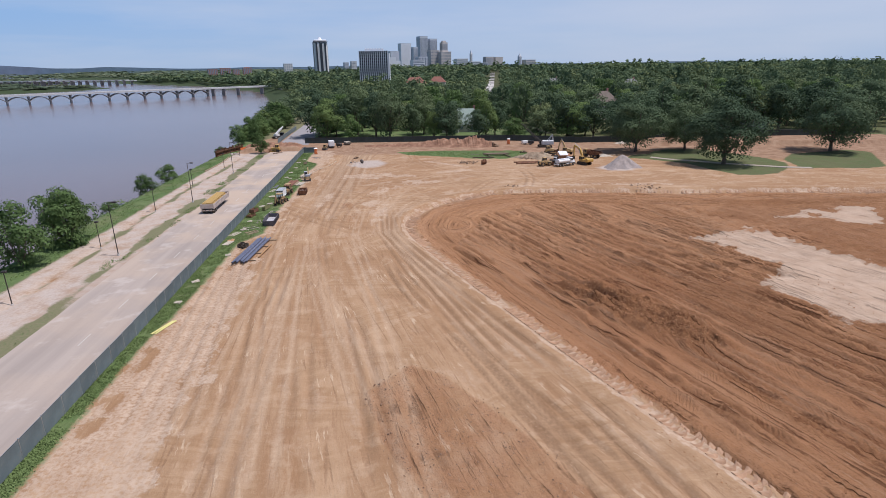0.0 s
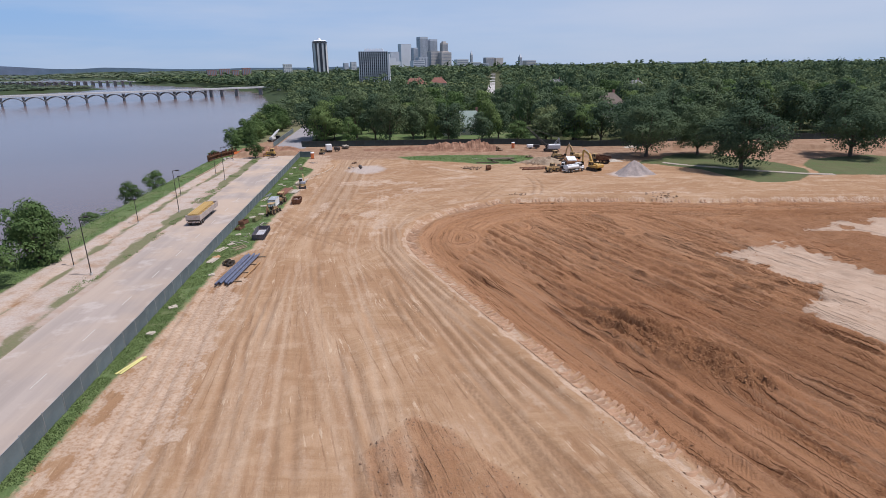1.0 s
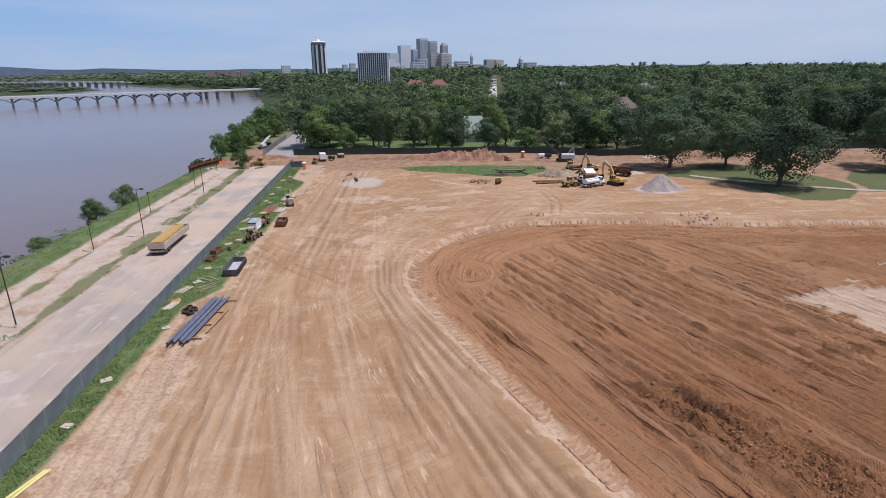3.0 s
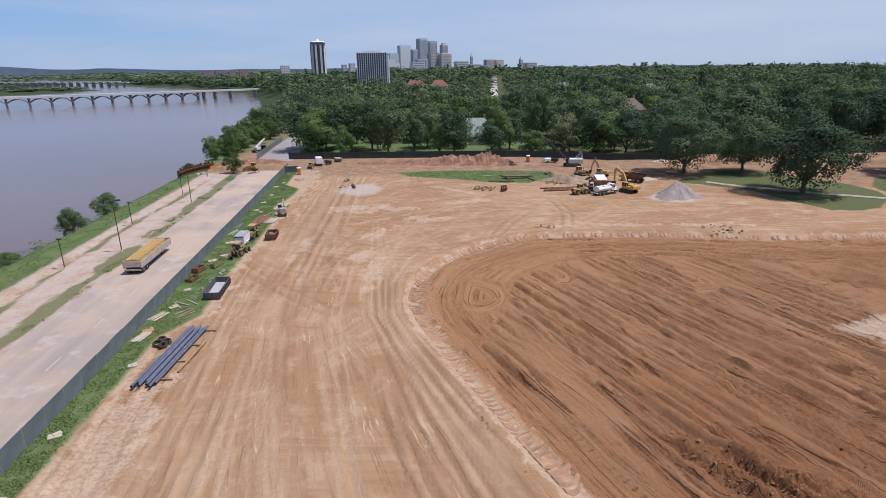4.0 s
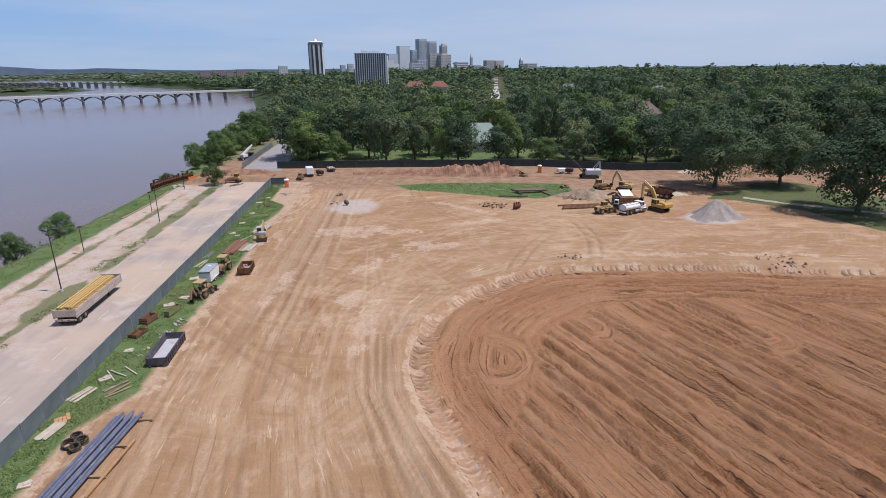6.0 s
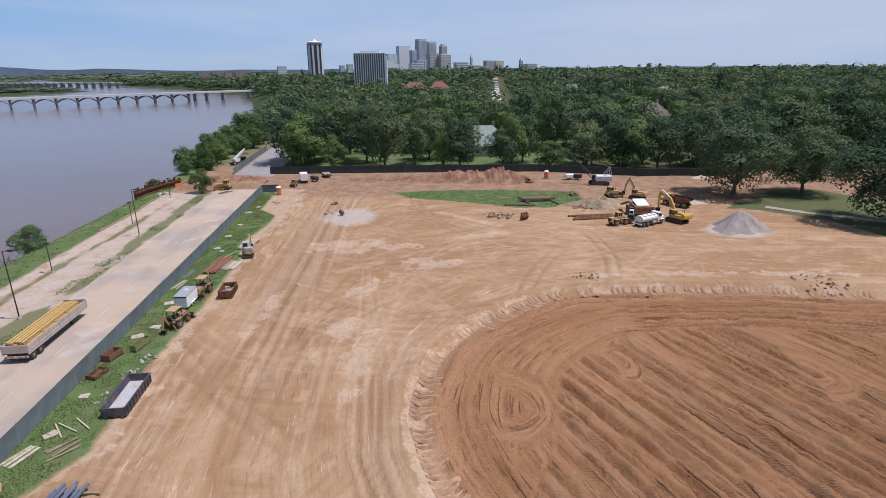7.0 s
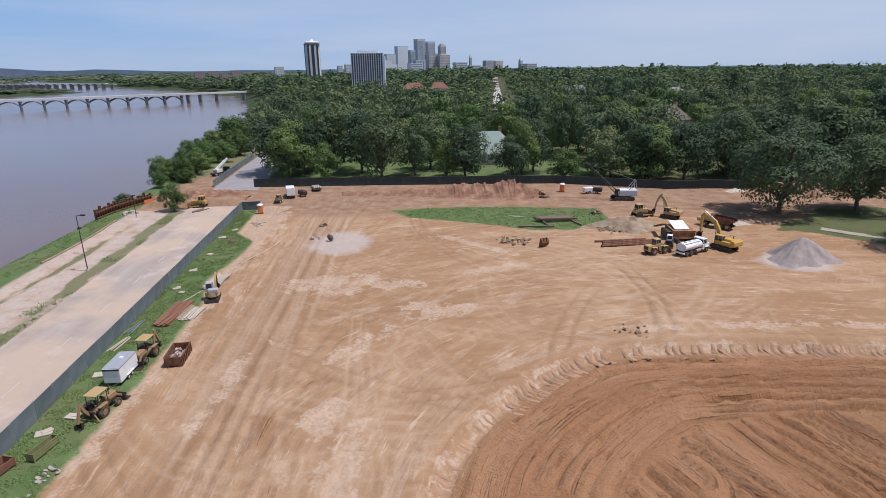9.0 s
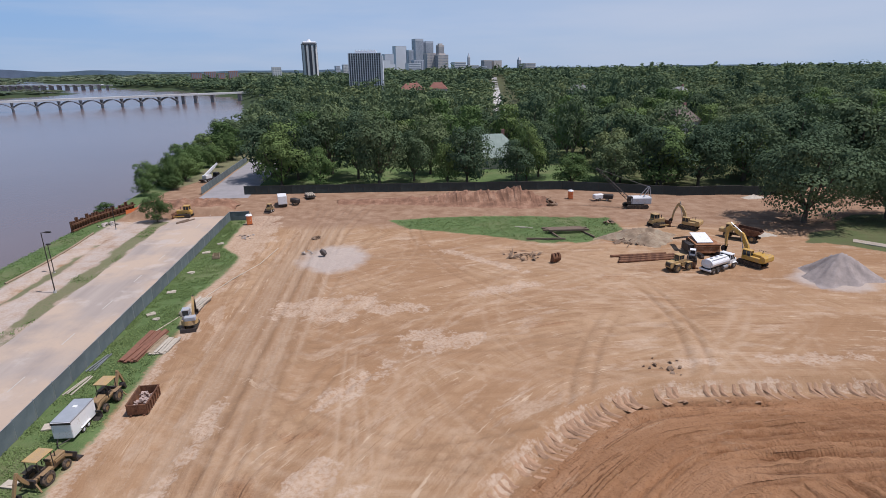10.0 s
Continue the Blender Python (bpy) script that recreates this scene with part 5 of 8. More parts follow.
round_tower()
NEARER = 0.52
for row in (
        (284, 4200, 60, 60, 226, M_TOWER_GREY, "tall grey office tower", 9, 20, "cols", 0, None),
        (358, 4230, 57, 50, 211, M_TOWER_GREY, "grey glass office tower", 8, 18, "cols", 0, None),
        (438, 4200, 42, 42, 186, M_TOWER_TAN, "stepped tan tower with a squared cap", 6, 18, "cols", 0, "box"),
        (144, 3800, 72, 50, 166, M_TOWER_WHITE, "broad white office block", 0, 18, "none", 0, None),
        (201, 3700, 30, 40, 140, M_TOWER_GREY, "slim grey office tower", 4, 14, "cols", 0, None),
        (302, 3500, 58, 50, 116, M_TOWER_TAN, "tan masonry office building", 7, 14, "grid", 0, None),
        (366, 3480, 66, 50, 108, M_TOWER_TAN, "old stone office building with rows of windows", 9, 13, "grid", 0, "box"),
        (176, 3000, 64, 40, 58, M_TOWER_WHITE, "white office block with dark window bands", 0, 7, "bands", 0, None),
        (205, 3100, 54, 40, 74, M_TOWER_GREY, "grey block behind", 6, 8, "cols", 0, None),
        (62, 3300, 52, 40, 108, M_TOWER_GREY, "dull grey tower", 0, 8, "none", 0, None),
        (26, 2000, 30, 26, 58, M_TOWER_WHITE, "plain white block", 0, 10, "none", 0, None),
        (46, 2050, 24, 26, 46, M_TOWER_WHITE, "small white block", 0, 8, "none", 0, None),
        (725, 4000, 62, 40, 82, M_TOWER_TAN, "tan hotel block", 8, 9, "cols", 0, None),
        (795, 4020, 60, 40, 80, M_TOWER_TAN, "brown brick block", 0, 9, "none", 0, None),
        (945, 4000, 20, 20, 84, M_TOWER_GREY, "church tower with a pointed spire", 2, 6, "cols", 0, "spire"),
        (1010, 4000, 80, 50, 60, M_TOWER_TAN, "tan office block", 8, 6, "bands", 0, None),
        (520, 3800, 60, 40, 70, M_TOWER_GREY, "grey block", 6, 8, "cols", 0, None),
        (560, 3600, 80, 40, 50, M_TOWER_PALE, "pale low block", 0, 6, "bands", 0, None),
        (640, 3800, 90, 40, 44, M_TOWER_GREY, "low grey block", 0, 6, "bands", 0, None),
        (590, 3900, 14, 14, 104, M_TOWER_PALE, "slim pale church tower", 2, 6, "cols", 0, "spire"),
        (440, 3300, 70, 40, 64, M_TOWER_PALE, "pale block", 0, 6, "bands", 0, None),
        (-185, 3000, 22, 22, 50, M_TOWER_GREY, "grey flats", 4, 8, "grid", 0, None),
        (-150, 3050, 28, 22, 56, M_TOWER_PALE, "pale flats", 4, 8, "grid", 0, None),
        (-520, 3300, 46, 22, 50, M_TOWER_PALE, "pale flats on the horizon", 4, 6, "grid", 0, None),
        (-60, 3400, 70, 30, 52, M_TOWER_TAN, "low tan block", 0, 5, "bands", 0, None),
        (-925, 3300, 50, 26, 25, M_BRICK, "red brick building", 6, 4, "cols", 0, None),
        (-862, 3320, 54, 26, 31, M_BRICK, "red brick building with a flat roof", 6, 5, "cols", 0, None),
        (-800, 3300, 34, 26, 22, M_BRICK, "low red brick building", 4, 4, "cols", 0, None),
        (-752, 3350, 46, 26, 33, M_BRICK, "tall red brick building", 5, 5, "cols", 0, "box")):
    x, y, w, d, h, wall, label, cols, floors, style, turn, top = row
    k = NEARER if y > 2900 else 0.8
    turn = 22.0
    t = tower(x * k, y * k, w, d, h, wall, label + " in the distant city", cols, floors, style, turn, top)
    t.matrix_basis = Matrix.Translation((x * k, y * k, 28.8 * (1 - k))) @ Matrix.Rotation(radians(turn), 4, "Z") @ Matrix.Diagonal((k, k, k, 1))



# ---- fences ----
def screen_panel(w, h, seed):
    """A sagging sheet of screen fabric with thickness, hung between posts."""
    rng = np.random.default_rng(seed)
    bm = BM()
    n = 6
    cols = []
    for k in range(n + 1):
        u = k / n
        bow = 0.07 * math.sin(u * math.pi) + rng.normal() * 0.012
        sag = 0.05 * math.sin(u * math.pi)
        cols.append([[bm.verts.new((u * w, bow * f + dy, z)) for z, f in ((0.03, 0.6), (h * 0.5, 1.0), (h - sag, 0.4))] for dy in (-0.012, 0.012)])
    for a, b in zip(cols[:-1], cols[1:]):
        for s in range(2):
            for j in range(2):
                f = (a[s][j], b[s][j], b[s][j + 1], a[s][j + 1])
                bm.faces.new(f if s == 0 else f[::-1])
        bm.faces.new((a[0][2], b[0][2], b[1][2], a[1][2]))
    return bm


def fence_line(points, h, step, label, mat, lean_seed, metal=None):
    """A run of posts with fabric panels and a top rail between them."""
    rng = np.random.default_rng(lean_seed)
    p0 = points[0]
    f = thing("fence", Matrix.Translation((p0[0], p0[1], 0)), label, "fence")
    post = rail = None
    panels = []
    for (ax, ay), (bx, by) in zip(points[:-1], points[1:]):
        ln = math.hypot(bx - ax, by - ay)
        n = max(1, round(ln / step))
        yaw = math.atan2(by - ay, bx - ax)
        for k in range(n):
            x, y = ax + (bx - ax) * k / n, ay + (by - ay) * k / n
            z = height(x, y)
            m = Matrix.Translation((x - p0[0], y - p0[1], z)) @ Matrix.Rotation(yaw, 4, "Z") @ Matrix.Rotation(rng.normal() * 0.015, 4, "X")
            s = Matrix.Diagonal((ln / n / step, 1, 1, 1))
            if post is None:
                post = part("post", rod(rod(BM(), (0, 0, -0.3), (0, 0, h + 0.08), 0.04, 6), (0, 0, h + 0.08), (0, 0, h + 0.13), 0.05, 6, 0.02), metal or M_STEEL, f, at=m)
                rail = part("rail", rod(BM(), (0, 0, h), (step, 0, h), 0.028, 5), metal or M_STEEL, f, at=m @ s)
                for q in range(4):
                    panels.append(part("panel", screen_panel(step, h, q), mat, f, at=m @ s))
                for q in (1, 2, 3):
                    me = panels[q].data
                    bpy.data.objects.remove(panels[q])
                    panels[q] = me
                panels[0] = panels[0].data
            else:
                again(post, f, m)
                again(rail, f, m @ s)
                o = new("panel", panels[rng.integers(0, 4)])
                o.parent = f
                o.matrix_basis = m @ s
    return f


fence_line([(-30.2, 24), (-30.2, 203), (-26.2, 203)], 1.9, 3.05, "chain-link fence with grey-green screen fabric beside the road", M_SCREEN, 1)
# back fence: dark fabric and post colours stand in for tree shade
M_SCREEN_SHADED = plain("dark_green_screen_fabric", (0.045, 0.06, 0.055), 0.85, 0, 0.2, 0.5, each=0.35)
fence_line([(-44.3, 284), (-44.0, 231)], 1.9, 3.05, "screened fence along the closed end of the asphalt road", M_SCREEN, 3)
fence_line(BACK_FENCE[:6], 2.2, 3.05, "screened site fence in front of the lawn, tree shade in its colour", M_SCREEN_SHADED, 2, M_DARKSTEEL)



# ---- street furniture ----
def place(x, y, yaw=0.0, dz=0.0):
    return Matrix.Translation((x, y, height(x, y) + dz)) @ Matrix.Rotation(radians(yaw), 4, "Z")


def tall_lamp():
    t = thing("street_lamp", Matrix.Identity(4), "tall dark brown street lamp beside the road", "street lamp", "lamps along the road")
    part("pole", rod(BM(), (0, 0, 0), (0, 0, 8.9), 0.085, 8, 0.055), M_DARKSTEEL, t)
    part("base", rod(BM(), (0, 0, -0.2), (0, 0, 0.35), 0.26, 8, 0.2), M_CONCRETE, t)
    part("arm", rod(BM(), (0, 0, 8.85), (0.75, 0, 8.95), 0.05, 6), M_DARKSTEEL, t)
    h = part("lamp_head", box(BM(), (0.9, 0, 8.97), (0.7, 0.36, 0.16), bevel=0.04), M_DARKSTEEL, t)
    part("lens", box(BM(), (1.0, 0, 8.85), (0.6, 0.3, 0.06)), M_GLASS, h)
    return t


def short_lamp():
    t = thing("path_lamp", Matrix.Identity(4), "short dark lamp post beside the river path", "lamp post", "lamps along the path")
    part("pole", rod(BM(), (0, 0, 0), (0, 0, 4.6), 0.075, 8, 0.055), M_DARKSTEEL, t)
    part("base", rod(BM(), (0, 0, -0.2), (0, 0, 0.2), 0.2, 8, 0.16), M_CONCRETE, t)
    part("lamp_head", box(BM(), (0.1, 0, 4.72), (0.62, 0.4, 0.24), bevel=0.05), M_DARKSTEEL, t)
    return t


lamp = tall_lamp()
for y in (53.5, 91.1, 129, 165.5):
    copy_thing(lamp, place(-45.3, y))
lamp_s = short_lamp()
for x, y in ((-50.6, 72.3), (-50.4, 96.3), (-50.8, 121.8), (-50.8, 146.8), (-50.3, 174.9), (-51.6, 200)):
    copy_thing(lamp_s, place(x, y))
for k in (lamp, lamp_s):
    for o in (*k.children_recursive, k):
        bpy.data.objects.remove(o)

# worn lane dashes
M_LINE = plain("worn_white_paint", (0.50, 0.45, 0.39), 0.8, 0, 0.2, 3.0)
dash = None
for k in range(16):
    m = Matrix.Translation((-35.65, 60.0 + 9.95 * k, 0.098))
    if dash is None:
        dash = solo("lane_dash", box(BM(), (0, 0, 0), (0.13, 2.9, 0.012)), M_LINE, m, "worn white painted dash on the road", "road marking", "centre line dashes")
    else:
        copy_thing(dash, m)


# ---- parts of machines ----
def wheel(parent, x, y, r, w, rim=None, name="wheel"):
    """A tyre with rounded shoulders and a dished rim, axle along x."""
    bm = BM()
    prof = [(-w / 2, r * 0.55), (-w / 2, r * 0.9), (-w * 0.32, r), (w * 0.32, r), (w / 2, r * 0.9), (w / 2, r * 0.55)]
    n = 16
    rings = [[bm.verts.new((px, math.cos(2 * math.pi * k / n) * pr, math.sin(2 * math.pi * k / n) * pr)) for px, pr in prof] for k in range(n)]
    for a, b in zip(rings, rings[1:] + rings[:1]):
        for j in range(len(prof) - 1):
            bm.faces.new((a[j], b[j], b[j + 1], a[j + 1]))
    o = part(name, bm, M_BLACK, parent, smooth=False, at=Matrix.Translation((x, y, r)))
    bm = BM()
    rod(bm, (-w * 0.36, 0, 0), (w * 0.36, 0, 0), r * 0.58, 14)
    rod(bm, (-w * 0.5, 0, 0), (w * 0.5, 0, 0), r * 0.2, 8)
    part("rim", bm, rim or M_STEEL, o)
    return o


def track(parent, x, length, w, h):
    """A crawler track with rounded ends, shoes and rollers."""
    e = h / 2
    prof = []
    for k in range(7):
        a = -math.pi / 2 + math.pi * k / 6
        prof.append((length / 2 - e + math.cos(a) * e, e + math.sin(a) * e))
    for k in range(7):
        a = math.pi / 2 + math.pi * k / 6
        prof.append((-length / 2 + e + math.cos(a) * e, e + math.sin(a) * e))
    o = part("track", slab(BM(), prof, x - w / 2, x + w / 2), M_BLACK, parent)
    shoe = None
    for k in range(int(length / 0.32)):
        y = -length / 2 + e * 0.7 + k * 0.32
        if y > length / 2 - e * 0.7:
            break
        m = Matrix.Translation((x, y, h + 0.015))
        if shoe is None:
            shoe = part("shoe", box(BM(), (0, 0, 0), (w * 1.04, 0.2, 0.05)), M_DARKSTEEL, o, at=m)
        else:
            again(shoe, o, m)
    for s in (-1, 1):
        for k in range(5):
            y = (k - 2) * (length - 2 * e) / 4
            part("roller", rod(BM(), (x + s * w * 0.46, y, e), (x + s * (w * 0.5 + 0.04), y, e), e * (0.72 if k in (0, 4) else 0.4), 10), M_DARKSTEEL, o)
    return o


def arm_piece(name, parent, pts, w, mat, x=0.0):
    """A bent box-section arm along (y, z, depth) points."""
    bm = BM()
    rings = []
    for k, (y, z, d) in enumerate(pts):
        a = Vector(pts[max(0, k - 1)][:2])
        b = Vector(pts[min(len(pts) - 1, k + 1)][:2])
        t = (b - a).normalized()
        n = Vector((-t.y, t.x))
        rings.append([bm.verts.new((x + sx * w / 2, y + n.x * s * d / 2, z + n.y * s * d / 2)) for sx, s in ((-1, -1), (1, -1), (1, 1), (-1, 1))])
    bm.faces.new(rings[0][::-1])
    bm.faces.new(rings[-1])
    for a, b in zip(rings[:-1], rings[1:]):
        for j in range(4):
            bm.faces.new((a[j], a[(j + 1) % 4], b[(j + 1) % 4], b[j]))
    bmesh.ops.recalc_face_normals(bm, faces=bm.faces[:])
    return part(name, bm, mat, parent)


def bucket_mesh(w, r):
    """A curved open bucket, mouth towards -y."""
    bm = BM()
    outer = [(math.cos(a) * r, math.sin(a) * r) for a in [math.radians(-100 + 20 * k) for k in range(10)]]
    inner = [(math.cos(a) * r * 0.9, math.sin(a) * r * 0.9) for a in [math.radians(-100 + 20 * k) for k in range(10)]]
    for x0, x1, pr in ((-w / 2, w / 2, outer + inner[::-1]),):
        slab(bm, pr, x0, x1)
    for s in (-1, 1):
        slab(bm, outer, s * w / 2 - 0.03, s * w / 2 + 0.03)
    for k in range(5):
        box(bm, (-w / 2 + w * (k + 0.5) / 5, outer[0][0] - 0.06, outer[0][1] - 0.02), (0.08, 0.22, 0.07))
    return bm


def cab(parent, c, s, mat, roof=None, slope=0.12):
    """A glazed operator's cab: sills, pillars, windows and roof."""
    x, y, z = c
    w, l, h = s
    o = part("cab", box(BM(), (x, y, z + h * 0.2), (w, l, h * 0.4), bevel=0.03), mat, parent)
    part("window", box(BM(), (x, y, z + h * 0.66), (w * 0.94, l * 0.94, h * 0.5), taper=1 - slope * 0.4), M_GLASS, o)
    for sx in (-1, 1):
        for sy in (-1, 0, 1):
            part("pillar", rod(BM(), (x + sx * w * 0.475, y + sy * l * 0.475, z + h * 0.38), (x + sx * w * 0.455, y + sy * l * 0.455, z + h * 0.93), 0.055, 5), mat, o)
    part("roof", box(BM(), (x, y, z + h * 0.96), (w * 1.04, l * 1.04, h * 0.09), bevel=0.04), roof or mat, o)
    return o


def excavator(m, paint, scale, label, boom, stick, bucket_turn, tint=None):
    """Tracked excavator, 10 m class, arm towards +y; boom and stick are (y, z, depth) points."""
    t = thing("excavator", m @ Matrix.Diagonal((scale, scale, scale, 1)), label, "excavator")
    for x in (-1.1, 1.1):
        track(t, x, 4.3, 0.62, 0.95)
    part("undercarriage", box(box(BM(), (0, 0, 0.62), (1.8, 2.2, 0.5)), (0, 0, 0.98), (1.3, 1.3, 0.25)), M_DARKSTEEL, t)
    body = part("body", box(box(BM(), (0, -0.5, 1.5), (2.7, 3.0, 0.8), bevel=0.06), (0.35, -1.0, 2.05), (1.9, 1.9, 0.5), bevel=0.06), paint, t)
    part("counterweight", slab(BM(), [(-2.0, 1.1), (-2.7, 1.2), (-2.9, 1.5), (-2.85, 2.1), (-2.6, 2.35), (-2.0, 2.35)], -1.35, 1.35), paint, t)
    part("exhaust", rod(BM(), (0.7, -1.2, 2.2), (0.7, -1.2, 2.85), 0.07, 8), M_DARKSTEEL, body)
    part("handrail", rod(rod(BM(), (1.25, -1.8, 2.65), (1.25, -0.2, 2.65), 0.03, 5), (1.25, -0.2, 1.9), (1.25, -0.2, 2.65), 0.03, 5), M_DARKSTEEL, body)
    cab(t, (-0.85, 0.55, 1.15), (0.95, 1.6, 1.75), paint)
    arm_piece("boom", t, boom, 0.46, paint, 0.1)
    arm_piece("stick", t, stick, 0.36, paint, 0.1)
    by, bz, _ = boom[len(boom) // 2]
    for x in (-0.22, 0.42):
        part("ram", rod(rod(BM(), (x, boom[0][0] + 0.5, boom[0][1] - 0.3), (x, (boom[0][0] + by) / 2 + 0.3, (boom[0][1] + bz) / 2 - 0.35), 0.1, 8), (x, (boom[0][0] + by) / 2 + 0.3, (boom[0][1] + bz) / 2 - 0.35), (x, by, bz - 0.1), 0.06, 8), M_STEEL, t)
    ty, tz, _ = stick[-1]
    part("ram", rod(BM(), (0.1, by + 0.2, bz + 0.45), (0.1, stick[0][0] + 0.1, stick[0][1] + 0.45), 0.09, 8), M_STEEL, t)
    part("bucket", bucket_mesh(1.0, 0.62), M_DARKSTEEL, t, at=Matrix.Translation((0.1, ty, tz - 0.35)) @ Matrix.Rotation(radians(bucket_turn), 4, "X"))
    return t


UP_BOOM = [(0.9, 1.7, 0.5), (1.6, 3.4, 0.75), (2.6, 4.9, 0.8), (4.2, 5.6, 0.6), (5.3, 5.65, 0.42)]
UP_STICK = [(4.9, 6.15, 0.35), (5.4, 5.5, 0.6), (5.5, 3.9, 0.45), (5.35, 2.1, 0.3)]
excavator(place(58.3, 162.2, 24), M_YELLOW, 0.88, "yellow tracked excavator parked with its arm raised", UP_BOOM, UP_STICK, 20)
excavator(place(59.6, 183.2, 40), M_OCHRE, 0.78, "older yellow excavator with its arm folded up", [(0.9, 1.7, 0.5), (1.4, 3.6, 0.7), (2.2, 4.9, 0.7), (3.0, 5.6, 0.45)], [(2.8, 6.0, 0.3), (3.2, 5.4, 0.5), (4.0, 3.6, 0.4), (4.3, 1.6, 0.3)], 20)
M_BLUEWHITE = plain("faded_blue_white_paint", (0.40, 0.45, 0.52), 0.5, 0, 0.2, 2, dirt=(0.4, 0.3, 0.2), dirt_amount=0.4)


def mini_excavator(m):
    t = thing("mini_excavator", m, "small tracked excavator with a pale cab and yellow skirt", "excavator")
    for x in (-0.7, 0.7):
        track(t, x, 2.2, 0.36, 0.5)
    part("skirt", rod(BM(), (0, -0.1, 0.62), (0, -0.1, 1.15), 0.98, 14, 0.92), M_OCHRE, t)
    part("blade", slab(BM(), [(-1.75, 0.05), (-1.6, 0.05), (-1.52, 0.45), (-1.68, 0.45)], -0.9, 0.9), M_DARKSTEEL, t)
    part("hood", box(BM(), (0.2, -0.55, 1.4), (1.3, 0.8, 0.55), bevel=0.08), M_BLUEWHITE, t)
    cab(t, (-0.3, 0.15, 1.05), (0.85, 1.0, 1.35), M_BLUEWHITE)
    arm_piece("boom", t, [(0.7, 1.1, 0.3), (1.2, 2.3, 0.32), (1.9, 3.2, 0.28)], 0.24, M_OCHRE, 0.35)
    arm_piece("stick", t, [(1.85, 3.3, 0.26), (2.4, 2.2, 0.24), (2.5, 1.2, 0.18)], 0.2, M_DARKSTEEL, 0.35)
    part("bucket", bucket_mesh(0.5, 0.3), M_DARKSTEEL, t, at=Matrix.Translation((0.35, 2.45, 1.0)))
    return t


mini_excavator(place(-22.4, 151.2, 8))


M_WORNPAINT = plain("worn_brown_yellow_paint", (0.36, 0.235, 0.10), 0.6, 0, 0.3, 1.6, dirt=(0.22, 0.14, 0.085), dirt_amount=0.5)


def backhoe(m, label):
    """Backhoe loader: front loader towards +y, digging arm behind, open canopy."""
    t = thing("backhoe_loader", m, label, "backhoe", "parked backhoes")
    for s in (-1, 1):
        wheel(t, s * 0.92, -0.9, 0.72, 0.44, M_WORNPAINT)
        wheel(t, s * 0.86, 1.35, 0.48, 0.32, M_WORNPAINT)
    part("chassis", box(BM(), (0, 0.1, 0.78), (0.7, 3.6, 0.45), bevel=0.05), M_WORNPAINT, t)
    hood = part("hood", box(BM(), (0, 1.15, 1.25), (0.85, 1.7, 0.75), bevel=0.1), M_WORNPAINT, t)
    part("grille", box(BM(), (0, 2.02, 1.25), (0.7, 0.06, 0.55)), M_DARKSTEEL, hood)
    part("exhaust", rod(BM(), (0.2, 1.0, 1.6), (0.2, 1.0, 2.2), 0.05, 8), M_DARKSTEEL, hood)
    for s in (-1, 1):
        part("fender", box(BM(), (s * 0.9, -0.9, 1.5), (0.5, 1.3, 0.08), bevel=0.03), M_WORNPAINT, t)
        for y in (-1.3, 0.25):
            part("canopy_post", rod(BM(), (s * 0.62, y, 1.1), (s * 0.62, y, 2.75), 0.045, 6), M_DARKSTEEL, t)
    part("canopy", box(BM(), (0, -0.5, 2.82), (1.5, 2.0, 0.12), bevel=0.04), M_OCHRE, t)
    seat = part("seat", box(box(BM(), (0, -0.5, 1.35), (0.55, 0.5, 0.2), bevel=0.04), (0, -0.78, 1.65), (0.55, 0.12, 0.6), bevel=0.04), M_BLACK, t)
    part("steering_wheel", rod(BM(), (0, 0.1, 1.75), (0, 0.16, 1.78), 0.22, 12), M_BLACK, t)
    for s in (-1, 1):
        arm_piece("loader_arm", t, [(0.5, 1.35, 0.25), (1.6, 1.3, 0.28), (2.5, 0.6, 0.22)], 0.12, M_WORNPAINT, s * 0.58)
    part("loader_bucket", slab(BM(), [(2.4, 0.1), (3.2, 0.05), (3.2, 0.1), (2.6, 0.2), (2.45, 0.5), (2.6, 0.95), (2.5, 0.98), (2.32, 0.5)], -1.08, 1.08), M_DARKSTEEL, t)
    for s in (-1, 1):
        part("stabiliser", rod(BM(), (s * 0.5, -1.85, 0.9), (s * 1.15, -2.0, 0.08), 0.08, 6), M_WORNPAINT, t)
    part("dig_frame", box(BM(), (0, -1.9, 0.85), (1.2, 0.25, 0.8), bevel=0.03), M_DARKSTEEL, t)
    arm_piece("boom", t, [(-2.0, 0.9, 0.25), (-2.5, 1.7, 0.32), (-2.9, 2.6, 0.26)], 0.26, M_WORNPAINT)
    arm_piece("stick", t, [(-2.8, 2.75, 0.22), (-3.2, 1.9, 0.26), (-3.6, 0.8, 0.2)], 0.22, M_WORNPAINT)
    part("bucket", bucket_mesh(0.6, 0.36), M_DARKSTEEL, t, at=Matrix.Translation((0, -3.5, 0.5)))
    return t


backhoe(place(-25.0, 125.0, -14) @ Matrix.Diagonal((0.82, 0.82, 0.82, 1)), "ochre backhoe loader with open canopy and digging arm lowered")
backhoe(place(-25.0, 134.8, 172) @ Matrix.Diagonal((0.82, 0.82, 0.82, 1)), "ochre backhoe loader standing beside the white trailer")


# ---- trailers and bins ----
M_PALEBOARD = plain("sun_bleached_boards", (0.55, 0.47, 0.41), 0.8, 0, 0.15, 1.5, dirt=(0.34, 0.22, 0.17), dirt_amount=0.3, each=0.25)


